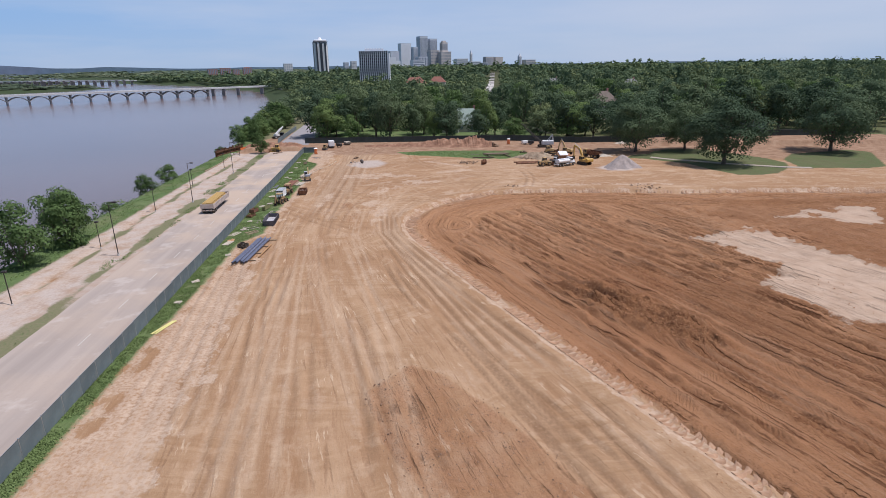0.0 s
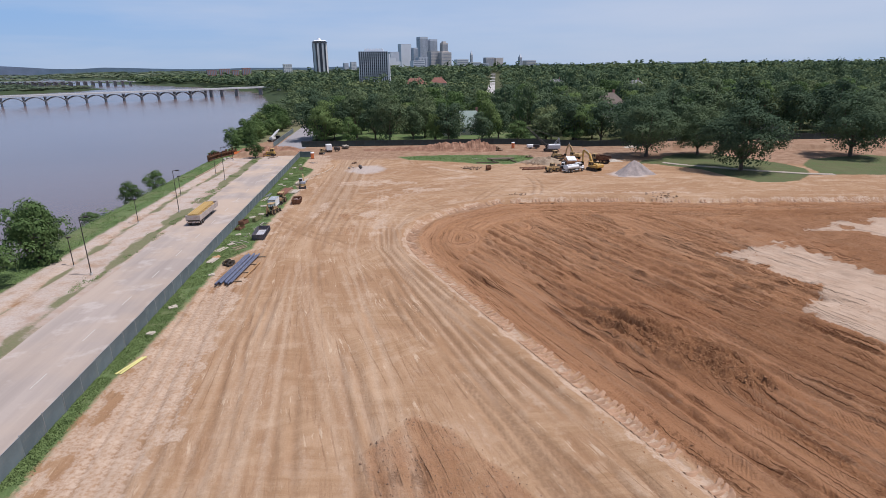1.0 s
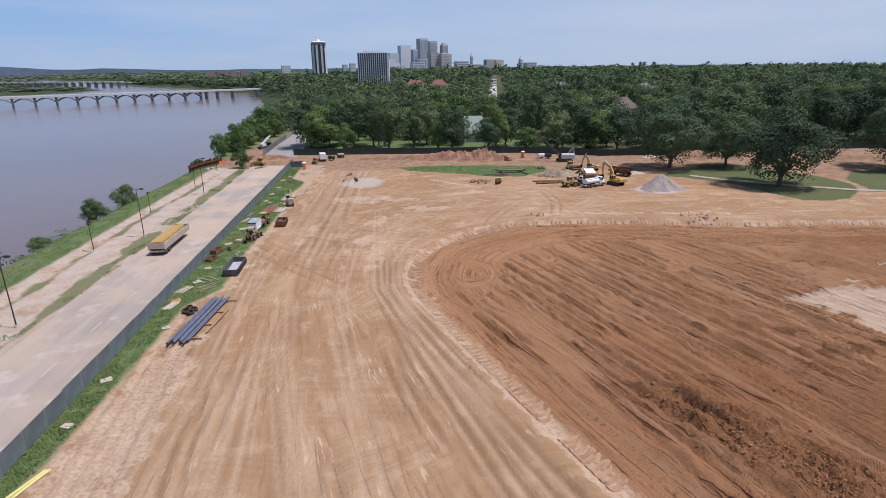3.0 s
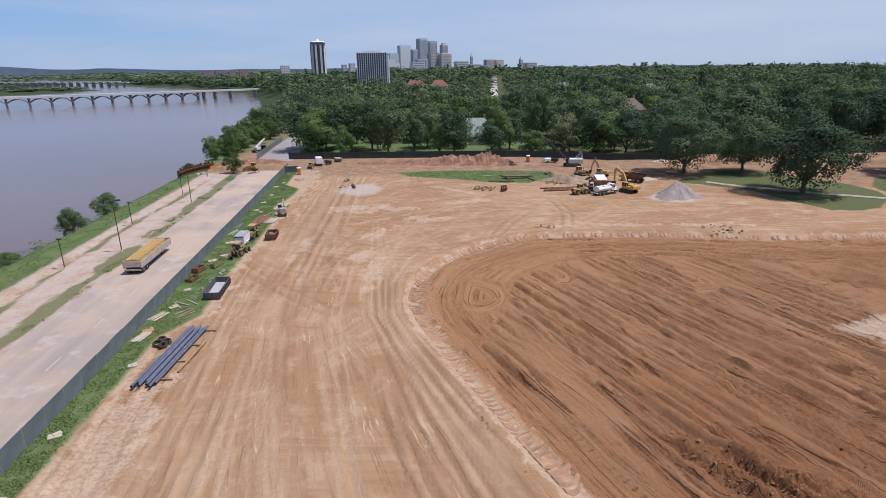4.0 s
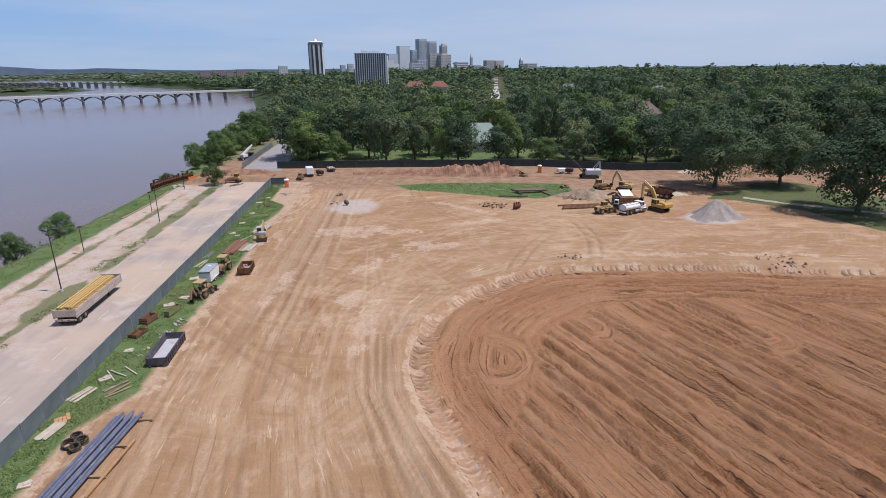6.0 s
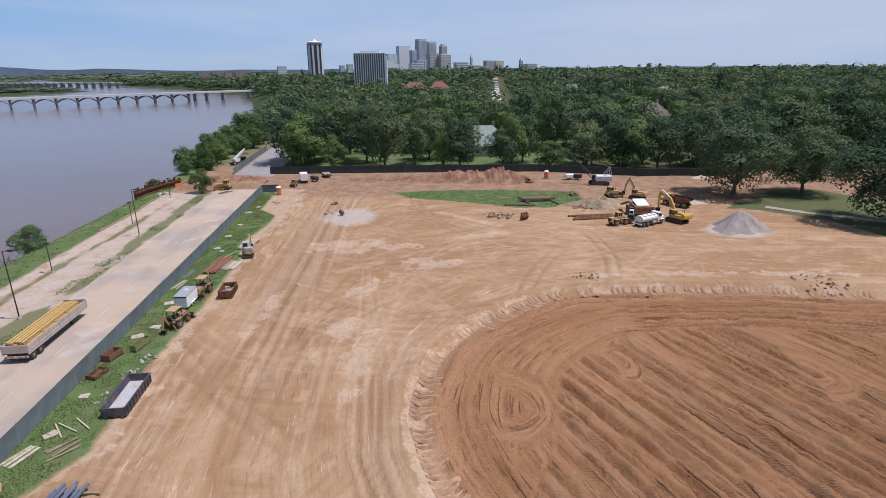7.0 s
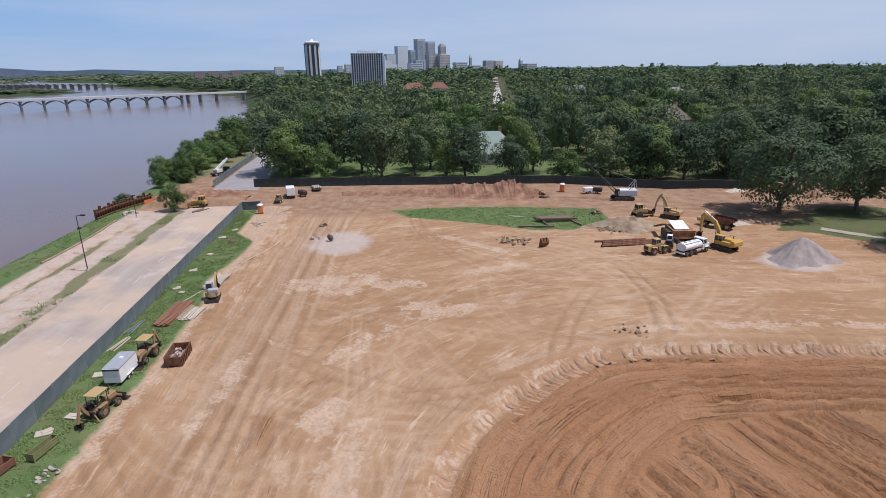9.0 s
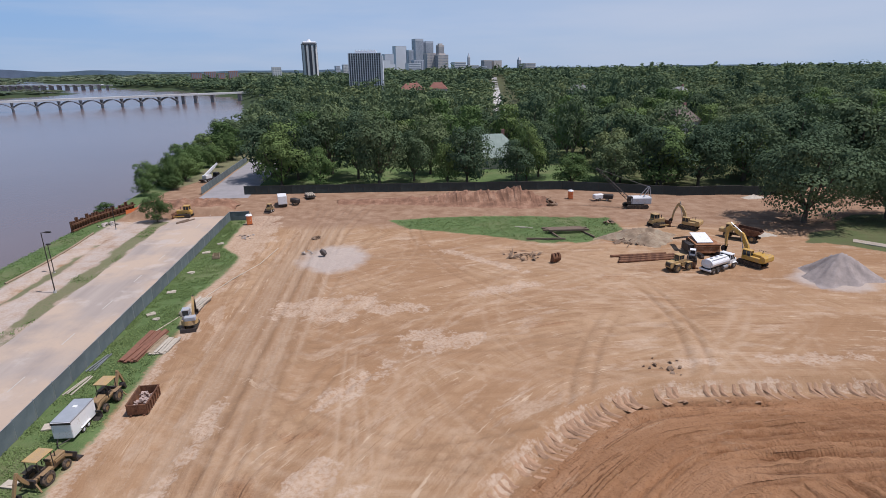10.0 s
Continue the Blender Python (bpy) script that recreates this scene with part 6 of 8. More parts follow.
def semi_trailer(m):
    """Drop-sided semi-trailer, rear at the origin, front towards +y."""
    t = thing("semi_trailer", m, "long semi-trailer with bleached plank sides parked on the road", "trailer")
    L = 12.2
    part("frame", box(box(box(BM(), (-0.45, L / 2, 0.92), (0.14, L, 0.3)), (0.45, L / 2, 0.92), (0.14, L, 0.3)), (0, L / 2, 1.1), (2.5, L, 0.1)), M_DARKSTEEL, t)
    for s in (-1, 1):
        for k in range(6):
            for z in (1.36, 1.82):
                part("side_board", box(BM(), (s * 1.25, 0.02 + (k + 0.5) * L / 6, z), (0.07, L / 6 - 0.1, 0.40), bevel=0.015), M_PALEBOARD, t)
        for k in range(7):
            part("stake", box(BM(), (s * 1.3, k * L / 6, 1.6), (0.09, 0.09, 1.15)), M_PALEBOARD, t)
        part("side_rail", box(BM(), (s * 1.27, L / 2, 1.04), (0.08, L, 0.16)), M_PALEBOARD, t)
    part("tail_board", box(BM(), (0, 0.0, 1.6), (2.5, 0.08, 0.9), bevel=0.015), M_PALEBOARD, t)
    part("head_board", box(BM(), (0, L, 1.65), (2.5, 0.1, 1.0), bevel=0.015), M_PALEBOARD, t)
    bumper = part("bumper", box(BM(), (0, -0.02, 0.72), (2.4, 0.12, 0.24)), M_PALEBOARD, t)
    for x in (-1.0, -0.4, 0.4, 1.0):
        part("tail_light", box(BM(), (x, -0.1, 0.74), (0.16, 0.05, 0.1)), M_RUST, bumper)
    for y in (0.95, 2.2):
        for s in (-1, 1):
            wheel(t, s * 0.98, y, 0.5, 0.52)
        part("axle", rod(BM(), (-0.9, y, 0.5), (0.9, y, 0.5), 0.07, 8), M_DARKSTEEL, t)
    for s in (-1, 1):
        part("landing_leg", box(box(BM(), (s * 0.55, 9.6, 0.5), (0.14, 0.14, 0.95)), (s * 0.55, 9.6, 0.03), (0.3, 0.3, 0.05)), M_DARKSTEEL, t)
    return t


semi_trailer(place(-38.55, 117.0, 0, 0.08))
deckz = height(-38.55, 117.0) + 0.08 + 1.15
load = thing("timber_load", Matrix.Translation((-38.55, 117.3, deckz)), "bundles of long yellow timbers stacked on the trailer", "timber")
stick = None
for tier in range(4):
    for k in range(6 if tier < 3 else 5):
        m = Matrix.Translation((-0.98 + k * 0.39 + 0.04 * math.sin(k * 5 + tier), 0.1 * ((k * 7 + tier * 3) % 4), 0.12 + tier * 0.27))
        if stick is None:
            stick = part("timber", box(BM(), (0, 5.7, 0), (0.22, 11.2, 0.2), bevel=0.015), M_LUMBER, load, at=m)
        else:
            again(stick, load, m)
bearer = None
for tier in range(3):
    for k in range(5):
        m = Matrix.Translation((0, 0.6 + k * 2.6, 0.255 + tier * 0.27))
        if bearer is None:
            bearer = part("spacer", box(BM(), (0, 0, 0), (2.3, 0.09, 0.06)), M_TIMBER, load, at=m)
        else:
            again(bearer, load, m)


def box_trailer(m):
    t = thing("box_trailer", m, "white enclosed cargo trailer on a tandem axle", "trailer")
    body = part("body", box(BM(), (0, 2.1, 1.35), (1.95, 4.2, 1.75), bevel=0.06), M_WHITE, t)
    part("roof", box(BM(), (0, 2.1, 2.25), (1.85, 4.1, 0.06), bevel=0.02), plain("grey_roof_sheet", (0.42, 0.44, 0.45), 0.5, 0.3, 0.12, 1), body)
    part("front_trim", box(BM(), (0, -0.02, 2.08), (1.9, 0.06, 0.2)), M_DARKSTEEL, body)
    for s in (-1, 1):
        part("corner_trim", box(BM(), (s * 0.97, 2.1, 2.2), (0.04, 4.2, 0.08)), M_STEEL, body)
        for y in (1.7, 2.55):
            wheel(t, s * 0.92, y, 0.34, 0.2, M_WHITE)
        part("mudguard", box(BM(), (s * 1.0, 2.12, 0.74), (0.26, 1.7, 0.06), bevel=0.02), M_WHITE, t)
    part("roof_vent", box(BM(), (0, 2.6, 2.33), (0.4, 0.4, 0.12), bevel=0.02), M_WHITE, body)
    part("tongue", rod(rod(BM(), (-0.6, 0, 0.45), (0, -1.1, 0.45), 0.05, 6), (0.6, 0, 0.45), (0, -1.1, 0.45), 0.05, 6), M_DARKSTEEL, t)
    part("jack", rod(BM(), (0, -1.05, 0.02), (0, -1.05, 0.9), 0.05, 6), M_DARKSTEEL, t)
    part("hinge_bar", box(BM(), (0.6, 4.22, 1.35), (0.05, 0.04, 1.5)), M_STEEL, body)
    return t


box_trailer(place(-25.95, 129.3, -3) @ Matrix.Diagonal((0.86, 0.86, 0.9, 1)))


def skip(m, w, l, h, mat, ribs, label, floor=None):
    """An open roll-off container with ribbed walls and skid rails."""
    t = thing("roll_off_container", m, label, "container")
    th = 0.09
    part("floor", box(BM(), (0, l / 2, 0.24), (w - 0.12, l - 0.12, 0.1)), floor or mat, t)
    for s in (-1, 1):
        wall = part("side_wall", box(BM(), (s * (w / 2 - th / 2), l / 2, 0.2 + h / 2), (th, l, h)), mat, t)
        for k in range(ribs):
            part("rib", box(BM(), (s * (w / 2 + 0.05), (k + 0.5) * l / ribs, 0.2 + h * 0.45), (0.1, 0.1, h * 0.9)), mat, wall)
        part("top_rail", rod(BM(), (s * (w / 2 - 0.02), 0, 0.2 + h), (s * (w / 2 - 0.02), l, 0.2 + h), 0.07, 6), mat, wall)
        part("skid", box(BM(), (s * w * 0.32, l / 2, 0.09), (0.16, l + 0.3, 0.18)), mat, t)
    for y in (0, l):
        e = part("end_wall", box(BM(), (0, y, 0.2 + h / 2), (w - 2 * th - 0.01, th, h)), mat, t)
        part("rib", box(BM(), (0, y + (0.06 if y else -0.06), 0.2 + h / 2), (0.12, 0.08, h)), mat, e)
    return t


M_SKIP = plain("dark_blue_grey_steel", (0.075, 0.075, 0.095), 0.6, 0.2, 0.25, 1.2, dirt=(0.2, 0.15, 0.12), dirt_amount=0.3)
M_SKIP_FLOOR = plain("bare_silver_steel_floor", (0.58, 0.57, 0.58), 0.5, 0.2, 0.12, 1.0, dirt=(0.40, 0.33, 0.28), dirt_amount=0.3)
skip(place(-24.0, 105.6, 1), 2.1, 6.0, 0.85, M_SKIP, 9, "empty dark steel roll-off container with a silver floor", M_SKIP_FLOOR)
skip(place(-21.3, 132.5, 2), 1.8, 3.4, 0.95, M_RUST, 6, "rusty open roll-off container holding rubble")
rub = random.Random(4)
base = height(-21.5, 134.5) + 0.3


def chunk(bm, c, s, rnd):
    r = bmesh.ops.create_icosphere(bm, subdivisions=1, radius=1.0)
    e = Euler((rnd.random() * 6, rnd.random() * 6, rnd.random() * 6)).to_matrix()
    k = Vector((s * (0.6 + rnd.random() * 0.8), s * (0.6 + rnd.random() * 0.8), s * (0.4 + rnd.random() * 0.5)))
    for v in r["verts"]:
        p = Vector([q * (0.75 + 0.4 * rnd.random()) for q in v.co])
        v.co = Vector(c) + e @ Vector((p.x * k.x, p.y * k.y, p.z * k.z))


bm = BM()
for k in range(60):
    chunk(bm, (rub.uniform(-0.7, 0.7), rub.uniform(0.35, 3.4), 0.25 + rub.random() * 0.3), 0.2, rub)
solo("rubble", bm, plain("pale_pink_rubble", (0.48, 0.37, 0.32), 0.9, 0, 0.3, 2), Matrix.Translation((-21.32, 132.35, height(-21.3, 132.5) + 0.1)), "pale broken rubble heaped in the rusty container", "rubble", kind="stuff")

# ---- pipes, timber and small things on the verge ----
pipes = thing("pipe_stack", place(-24.35, 84.4, -6), "row of blue-grey plastic pipes laid on timbers", "pipes")
pz = None


def tube(r, l, wall=0.02):
    bm = BM()
    n = 12
    rings = []
    for rr in (r, r - wall):
        for y in (0, l):
            rings.append([bm.verts.new((math.cos(2 * math.pi * k / n) * rr, y, math.sin(2 * math.pi * k / n) * rr)) for k in range(n)])
    a, b, c, d = rings
    for k in range(n):
        j = (k + 1) % n
        bm.faces.new((a[k], a[j], b[j], b[k]))
        bm.faces.new((c[k], d[k], d[j], c[j]))
        bm.faces.new((a[k], c[k], c[j], a[j]))
        bm.faces.new((b[k], b[j], d[j], d[k]))
    return bm


for k in range(7):
    m = Matrix.Translation((-1.0 + k * 0.335 + 0.05 * math.sin(k * 2.7), 0.2 * ((k * 3) % 5) - 0.7, 0.33)) @ Matrix.Rotation(0.004 * ((k * 5) % 3 - 1), 4, "Z")
    if pz is None:
        pz = part("pipe", tube(0.135, 12.6), M_PIPE, pipes, at=m)
    else:
        again(pz, pipes, m)
br = None
for k in range(4):
    m = Matrix.Translation((0.35 + 0.15 * (k % 2), 1.0 + k * 3.6, 0.1))
    if br is None:
        br = part("bearer", box(BM(), (0, 0, 0), (3.6, 0.16, 0.16), bevel=0.01), M_TIMBER, pipes, at=m)
    else:
        again(br, pipes, m)
solo("timber_post", box(BM(), (0, 0, 0.09), (0.2, 6.6, 0.18), bevel=0.02), plain("golden_brown_timber", (0.40, 0.225, 0.095), 0.75, 0, 0.25, 2.0), place(-21.6, 89.8, -7, 0.1), "long squared timber lying beside the pipes", "timber")
coil = [(-26.3, 93.0, 0.5), (-25.5, 93.4, 0.45), (-26.2, 94.0, 0.42), (-25.6, 92.5, 0.42)]
for x, y, r in coil:
    bm = BM()
    for lap in range(4):
        n = 16
        for k in range(n):
            a, b = 2 * math.pi * k / n, 2 * math.pi * (k + 1) / n
            rr = r - 0.03 * (lap % 2)
            rod(bm, (math.cos(a) * rr, math.sin(a) * rr, 0.07 + lap * 0.12), (math.cos(b) * rr, math.sin(b) * rr, 0.07 + lap * 0.12), 0.065, 5)
    solo("hose_coil", bm, M_BLACK, place(x, y, 0) @ Matrix.Rotation(0.25 * math.sin(x * 9), 4, "X"), "coil of black corrugated hose on the grass", "hose", "black hose coils")


def board_stack(x, y, yaw, rows, n, l, w, h, mat, label, spread=0.02, name="board_stack"):
    rnd = random.Random(int(x * 31 + y * 17))
    t = thing(name, place(x, y, yaw), label, "boards")
    first = None
    for r in range(rows):
        for k in range(n):
            m = Matrix.Translation(((k - (n - 1) / 2) * (w + spread) + rnd.uniform(-1, 1) * spread, rnd.uniform(-0.3, 0.3), 0.05 + h / 2 + r * (h + 0.004))) @ Matrix.Rotation(rnd.uniform(-1, 1) * spread * 0.8, 4, "Z")
            if first is None:
                first = part("board", box(BM(), (0, 0, 0), (w, l, h), bevel=0.008), mat, t, at=m)
            else:
                again(first, t, m)
    return t


M_BLEACH = plain("bleached_planks", (0.53, 0.46, 0.36), 0.8, 0, 0.2, 2, each=0.3)
board_stack(-26.0, 146.4, -7, 3, 6, 7.2, 0.28, 0.12, M_REDWOOD, "stack of long red-brown steel-faced boards", 0.06)
board_stack(-23.6, 146.2, -6, 2, 5, 3.6, 0.3, 0.1, M_BLEACH, "short stack of bleached planks", 0.07)
board_stack(-24.6, 146.6, -8, 2, 3, 4.2, 0.2, 0.12, M_TIMBER, "a few rough timbers laid side by side", 0.1)
board_stack(-23.6, 157.0, -8, 3, 6, 5.2, 0.2, 0.16, M_BLEACH, "loose pile of weathered timbers behind the digger", 0.12)
board_stack(-29.3, 143.2, -6, 1, 3, 3.6, 0.14, 0.12, M_STEEL, "three grey pipes lying by the fence", 0.12)
board_stack(-29.2, 138.6, -10, 1, 3, 3.4, 0.12, 0.1, M_BLEACH, "pale poles lying by the fence", 0.14)
board_stack(-29.3, 100.8, -22, 1, 3, 2.6, 0.32, 0.06, M_BLEACH, "bleached plywood strips lying in the grass", 0.1)
board_stack(-29.0, 95.2, -14, 2, 4, 2.3, 0.22, 0.05, M_BLEACH, "pale pallet boards lying in the grass", 0.06)
board_stack(-28.9, 97.0, 30, 1, 4, 1.2, 0.28, 0.05, plain("orange_plywood", (0.50, 0.27, 0.13), 0.8, 0, 0.2, 2), "orange plywood sheet lying in the grass", 0.03)
board_stack(-26.9, 104.6, 35, 1, 3, 2.6, 0.12, 0.1, M_BLEACH, "loose pale timber frame pieces on the grass", 0.5)
board_stack(-26.4, 101.6, -40, 1, 4, 2.4, 0.15, 0.1, M_TIMBER, "scrap timbers lying on bare soil", 0.25)
board_stack(-27.9, 62.0, -20, 1, 2, 3.6, 0.26, 0.07, plain("yellow_board", (0.66, 0.60, 0.22), 0.7, 0, 0.1, 2), "long yellow board lying beside the fence", 0.05)
for x, y, yaw, s in ((-28.5, 122.0, 20, 1.0), (-27.3, 124.3, -15, 0.9), (-28.2, 131.7, 10, 1.1), (-28.3, 103.6, 40, 0.8), (-28.6, 155.5, 30, 0.8), (-27.4, 153.8, -20, 0.6), (-28.4, 109.5, 0, 0.7), (-27.2, 88.5, 15, 0.7), (-28.8, 77.0, 25, 0.8), (-28.7, 69.5, -20, 0.7), (-28.6, 163.0, 10, 0.9), (-28.4, 171.0, -30, 0.8), (-28.9, 181.0, 10, 1.0), (-27.8, 186.0, 30, 0.8)):
    bm = BM()
    box(bm, (0, 0, 0.1), (1.3 * s, 0.9 * s, 0.14), bevel=0.02)
    box(bm, (0.25 * s, 0.1, 0.2), (0.8 * s, 0.6 * s, 0.1), Matrix.Rotation(0.4, 3, "Z"), bevel=0.02)
    solo("stone_slab", bm, M_BLEACH, place(x, y, yaw), "pale broken slab lying in the grass", "slab", "slabs in the grass")


def crate(x, y, yaw, w, l, h, mat, label):
    t = thing("crate", place(x, y, yaw), label, "crate")
    for s in (-1, 1):
        for k in range(3):
            part("slat", box(BM(), (s * w / 2, 0, 0.12 + (k + 0.5) * h / 3), (0.05, l, h / 3 - 0.04), bevel=0.008), mat, t)
            part("slat", box(BM(), (0, s * l / 2, 0.12 + (k + 0.5) * h / 3), (w, 0.05, h / 3 - 0.04), bevel=0.008), mat, t)
        for q in (-1, 1):
            part("post", box(BM(), (s * w / 2, q * l / 2, 0.06 + h / 2), (0.1, 0.1, h + 0.12)), mat, t)
    part("bottom", box(BM(), (0, 0, 0.13), (w - 0.06, l - 0.06, 0.04)), mat, t)
    return t


crate(-29.2, 117.2, -15, 1.0, 1.9, 0.7, M_REDWOOD, "red-brown slatted crate standing by the fence")
crate(-29.0, 113.5, -15, 0.95, 1.9, 0.4, M_RUST, "low rusty open crate beside the fence")
crate(-27.1, 119.4, -14, 0.6, 2.5, 0.7, plain("mossy_green_timber", (0.20, 0.20, 0.08), 0.8, 0, 0.25, 2), "narrow olive slatted trough on the grass")
crate(-26.4, 178.0, 10, 1.0, 1.6, 0.6, M_TIMBER, "weathered crate standing in the grass")


def toilet(x, y, yaw, label):
    t = thing("portable_toilet", place(x, y, yaw) @ Matrix.Diagonal((0.88, 0.88, 0.88, 1)), label, "toilet", "portable toilets")
    part("body", box(BM(), (0, 0, 1.12), (1.15, 1.15, 2.05), bevel=0.05), M_ORANGE, t)
    part("skid", box(BM(), (0, 0, 0.06), (1.25, 1.3, 0.12)), M_DARKSTEEL, t)
    d = part("door", box(BM(), (0, -0.59, 1.1), (0.75, 0.05, 1.85), bevel=0.02), M_ORANGE, t)
    part("handle", box(BM(), (0.3, -0.63, 1.1), (0.06, 0.05, 0.2)), M_WHITE, d)
    part("roof", rod(BM(), (0, 0, 2.14), (0, 0, 2.4), 0.82, 8, 0.55), M_WHITE, t)
    part("vent_pipe", rod(BM(), (0.4, 0.4, 2.2), (0.4, 0.4, 2.65), 0.06, 6), M_WHITE, t)
    return t


toilet(-25.5, 199.3, 10, "orange portable toilet with a white roof by the fence end")
toilet(45.7, 211.2, -5, "orange portable toilet near the soil heap")



# ---- the machine park beside the gravel heap ----
def wheel_loader(m):
    t = thing("wheel_loader", m, "dusty yellow articulated wheel loader", "loader")
    for s in (-1, 1):
        for y in (-1.5, 1.5):
            wheel(t, s * 1.05, y, 0.82, 0.6, M_OCHRE)
    part("rear_frame", slab(BM(), [(-2.9, 0.9), (-0.3, 0.8), (-0.3, 1.7), (-1.0, 2.1), (-2.8, 2.0), (-3.0, 1.5)], -0.75, 0.75), M_OCHRE, t)
    part("grille", box(BM(), (0, -2.95, 1.5), (1.1, 0.1, 0.7)), M_DARKSTEEL, t)
    part("front_frame", box(BM(), (0, 1.3, 1.1), (0.9, 1.9, 0.7), bevel=0.05), M_OCHRE, t)
    cab(t, (0, -0.2, 1.65), (1.35, 1.4, 1.65), M_OCHRE)
    for s in (-1, 1):
        for y in (-1.5, 1.5):
            part("fender", box(BM(), (s * 1.05, y, 1.72), (0.62, 1.3, 0.07), bevel=0.02), M_OCHRE, t)
        arm_piece("lift_arm", t, [(0.7, 1.9, 0.3), (2.0, 1.7, 0.34), (3.1, 0.7, 0.26)], 0.16, M_OCHRE, s * 0.45)
    part("loader_bucket", slab(BM(), [(3.0, 0.12), (4.1, 0.05), (4.1, 0.12), (3.25, 0.25), (3.1, 0.7), (3.3, 1.3), (3.2, 1.34), (2.9, 0.7)], -1.35, 1.35), M_RUST, t)
    part("exhaust", rod(BM(), (0.4, -1.6, 2.0), (0.4, -1.6, 2.7), 0.06, 8), M_DARKSTEEL, t)
    return t


wheel_loader(place(46.0, 161.7, -72) @ Matrix.Diagonal((0.76, 0.76, 0.76, 1)))


def tank_truck(m, label, tank_mat, length=5.0):
    """Water truck: bonneted cab, chassis and an oval tank; front towards +y."""
    t = thing("tank_truck", m, label, "truck")
    part("chassis", box(box(BM(), (-0.4, 3.9, 0.8), (0.12, 7.8, 0.24)), (0.4, 3.9, 0.8), (0.12, 7.8, 0.24)), M_DARKSTEEL, t)
    bm = BM()
    n = 18
    ring = [(math.cos(2 * math.pi * k / n) * 1.12, 1.78 + math.sin(2 * math.pi * k / n) * 0.78) for k in range(n)]
    a = [bm.verts.new((x, 0.3, z)) for x, z in ring]
    b = [bm.verts.new((x, 0.3 + length, z)) for x, z in ring]
    ca, cb = bm.verts.new((0, 0.12, 1.78)), bm.verts.new((0, 0.48 + length, 1.78))
    for k in range(n):
        j = (k + 1) % n
        bm.faces.new((a[k], a[j], b[j], b[k]))
        bm.faces.new((ca, a[j], a[k]))
        bm.faces.new((cb, b[k], b[j]))
    bmesh.ops.recalc_face_normals(bm, faces=bm.faces[:])
    tank = part("tank", bm, tank_mat, t)
    for y in (1.4, 2.8, 4.2):
        part("hatch", rod(BM(), (0, y, 2.5), (0, y, 2.64), 0.25, 10), M_STEEL, tank)
    part("walkway", box(BM(), (0.6, 0.3 + length / 2, 2.42), (0.35, length * 0.9, 0.05)), M_STEEL, tank)
    part("spray_bar", box(BM(), (0, 0.0, 0.75), (2.2, 0.25, 0.3), bevel=0.03), M_WHITE, t)
    for s in (-1, 1):
        part("ladder", rod(BM(), (s * 0.9, 0.05, 0.8), (s * 0.9, 0.12, 2.2), 0.04, 5), M_STEEL, t)
        for y in (0.9, 2.2):
            wheel(t, s * 0.95, y, 0.52, 0.5)
        wheel(t, s * 0.98, 6.9, 0.52, 0.32)
        part("fender", box(BM(), (s * 0.98, 6.9, 1.1), (0.4, 1.2, 0.1), bevel=0.04), M_WHITE, t)
        part("fuel_tank", rod(BM(), (s * 0.95, 3.6, 0.75), (s * 0.95, 4.9, 0.75), 0.3, 10), M_STEEL, t)
        part("mirror", box(BM(), (s * 1.3, 6.3, 2.1), (0.12, 0.08, 0.4)), M_DARKSTEEL, t)
    cab(t, (0, 6.1, 1.0), (2.1, 1.1, 1.75), M_WHITE)
    hood = part("hood", box(BM(), (0, 7.2, 1.35), (1.7, 1.4, 0.75), bevel=0.12), M_WHITE, t)
    part("grille", box(BM(), (0, 7.92, 1.3), (1.1, 0.06, 0.5)), M_DARKSTEEL, hood)
    part("bumper", box(BM(), (0, 8.0, 0.7), (2.2, 0.2, 0.25), bevel=0.03), M_STEEL, t)
    return t


tank_truck(place(48.8, 159.3, -64) @ Matrix.Diagonal((0.86, 0.86, 0.86, 1)), "white water tank truck parked among the machines", M_WHITE)


def hopper(m):
    t = thing("screening_plant", m, "rusty orange hopper machine with a white sloping cover", "machine")
    part("hopper", slab(BM(), [(0, 0.6), (0.3, 2.3), (5.0, 2.7), (5.2, 0.7)], -2.4, 2.4), plain("orange_rust_plate", (0.36, 0.15, 0.055), 0.8, 0.1, 0.35, 0.8, dirt=(0.45, 0.30, 0.20), dirt_amount=0.35), t)
    part("cover", slab(BM(), [(0.9, 2.45), (4.9, 3.35), (4.9, 3.5), (0.9, 2.6)], -1.9, 1.3), M_WHITE, t)
    part("engine", box(BM(), (-2.9, 2.6, 1.3), (1.4, 3.2, 1.6), bevel=0.08), M_DARKSTEEL, t)
    part("lip", box(BM(), (0, 0.12, 2.2), (4.9, 0.18, 0.25), bevel=0.02), M_RUST, t)
    for x in (-1.9, 1.9):
        track(t, x, 4.2, 0.6, 0.8)
    part("exhaust", rod(BM(), (-2.9, 3.4, 2.0), (-2.9, 3.4, 3.1), 0.08, 8), M_DARKSTEEL, t)
    part("conveyor", box(BM(), (-3.4, 5.6, 2.2), (0.9, 5.0, 0.3), Matrix.Rotation(radians(-20), 3, "X")), M_DARKSTEEL, t)
    return t


hopper(place(54.0, 167.3, -6) @ Matrix.Diagonal((0.82, 0.82, 0.82, 1)))


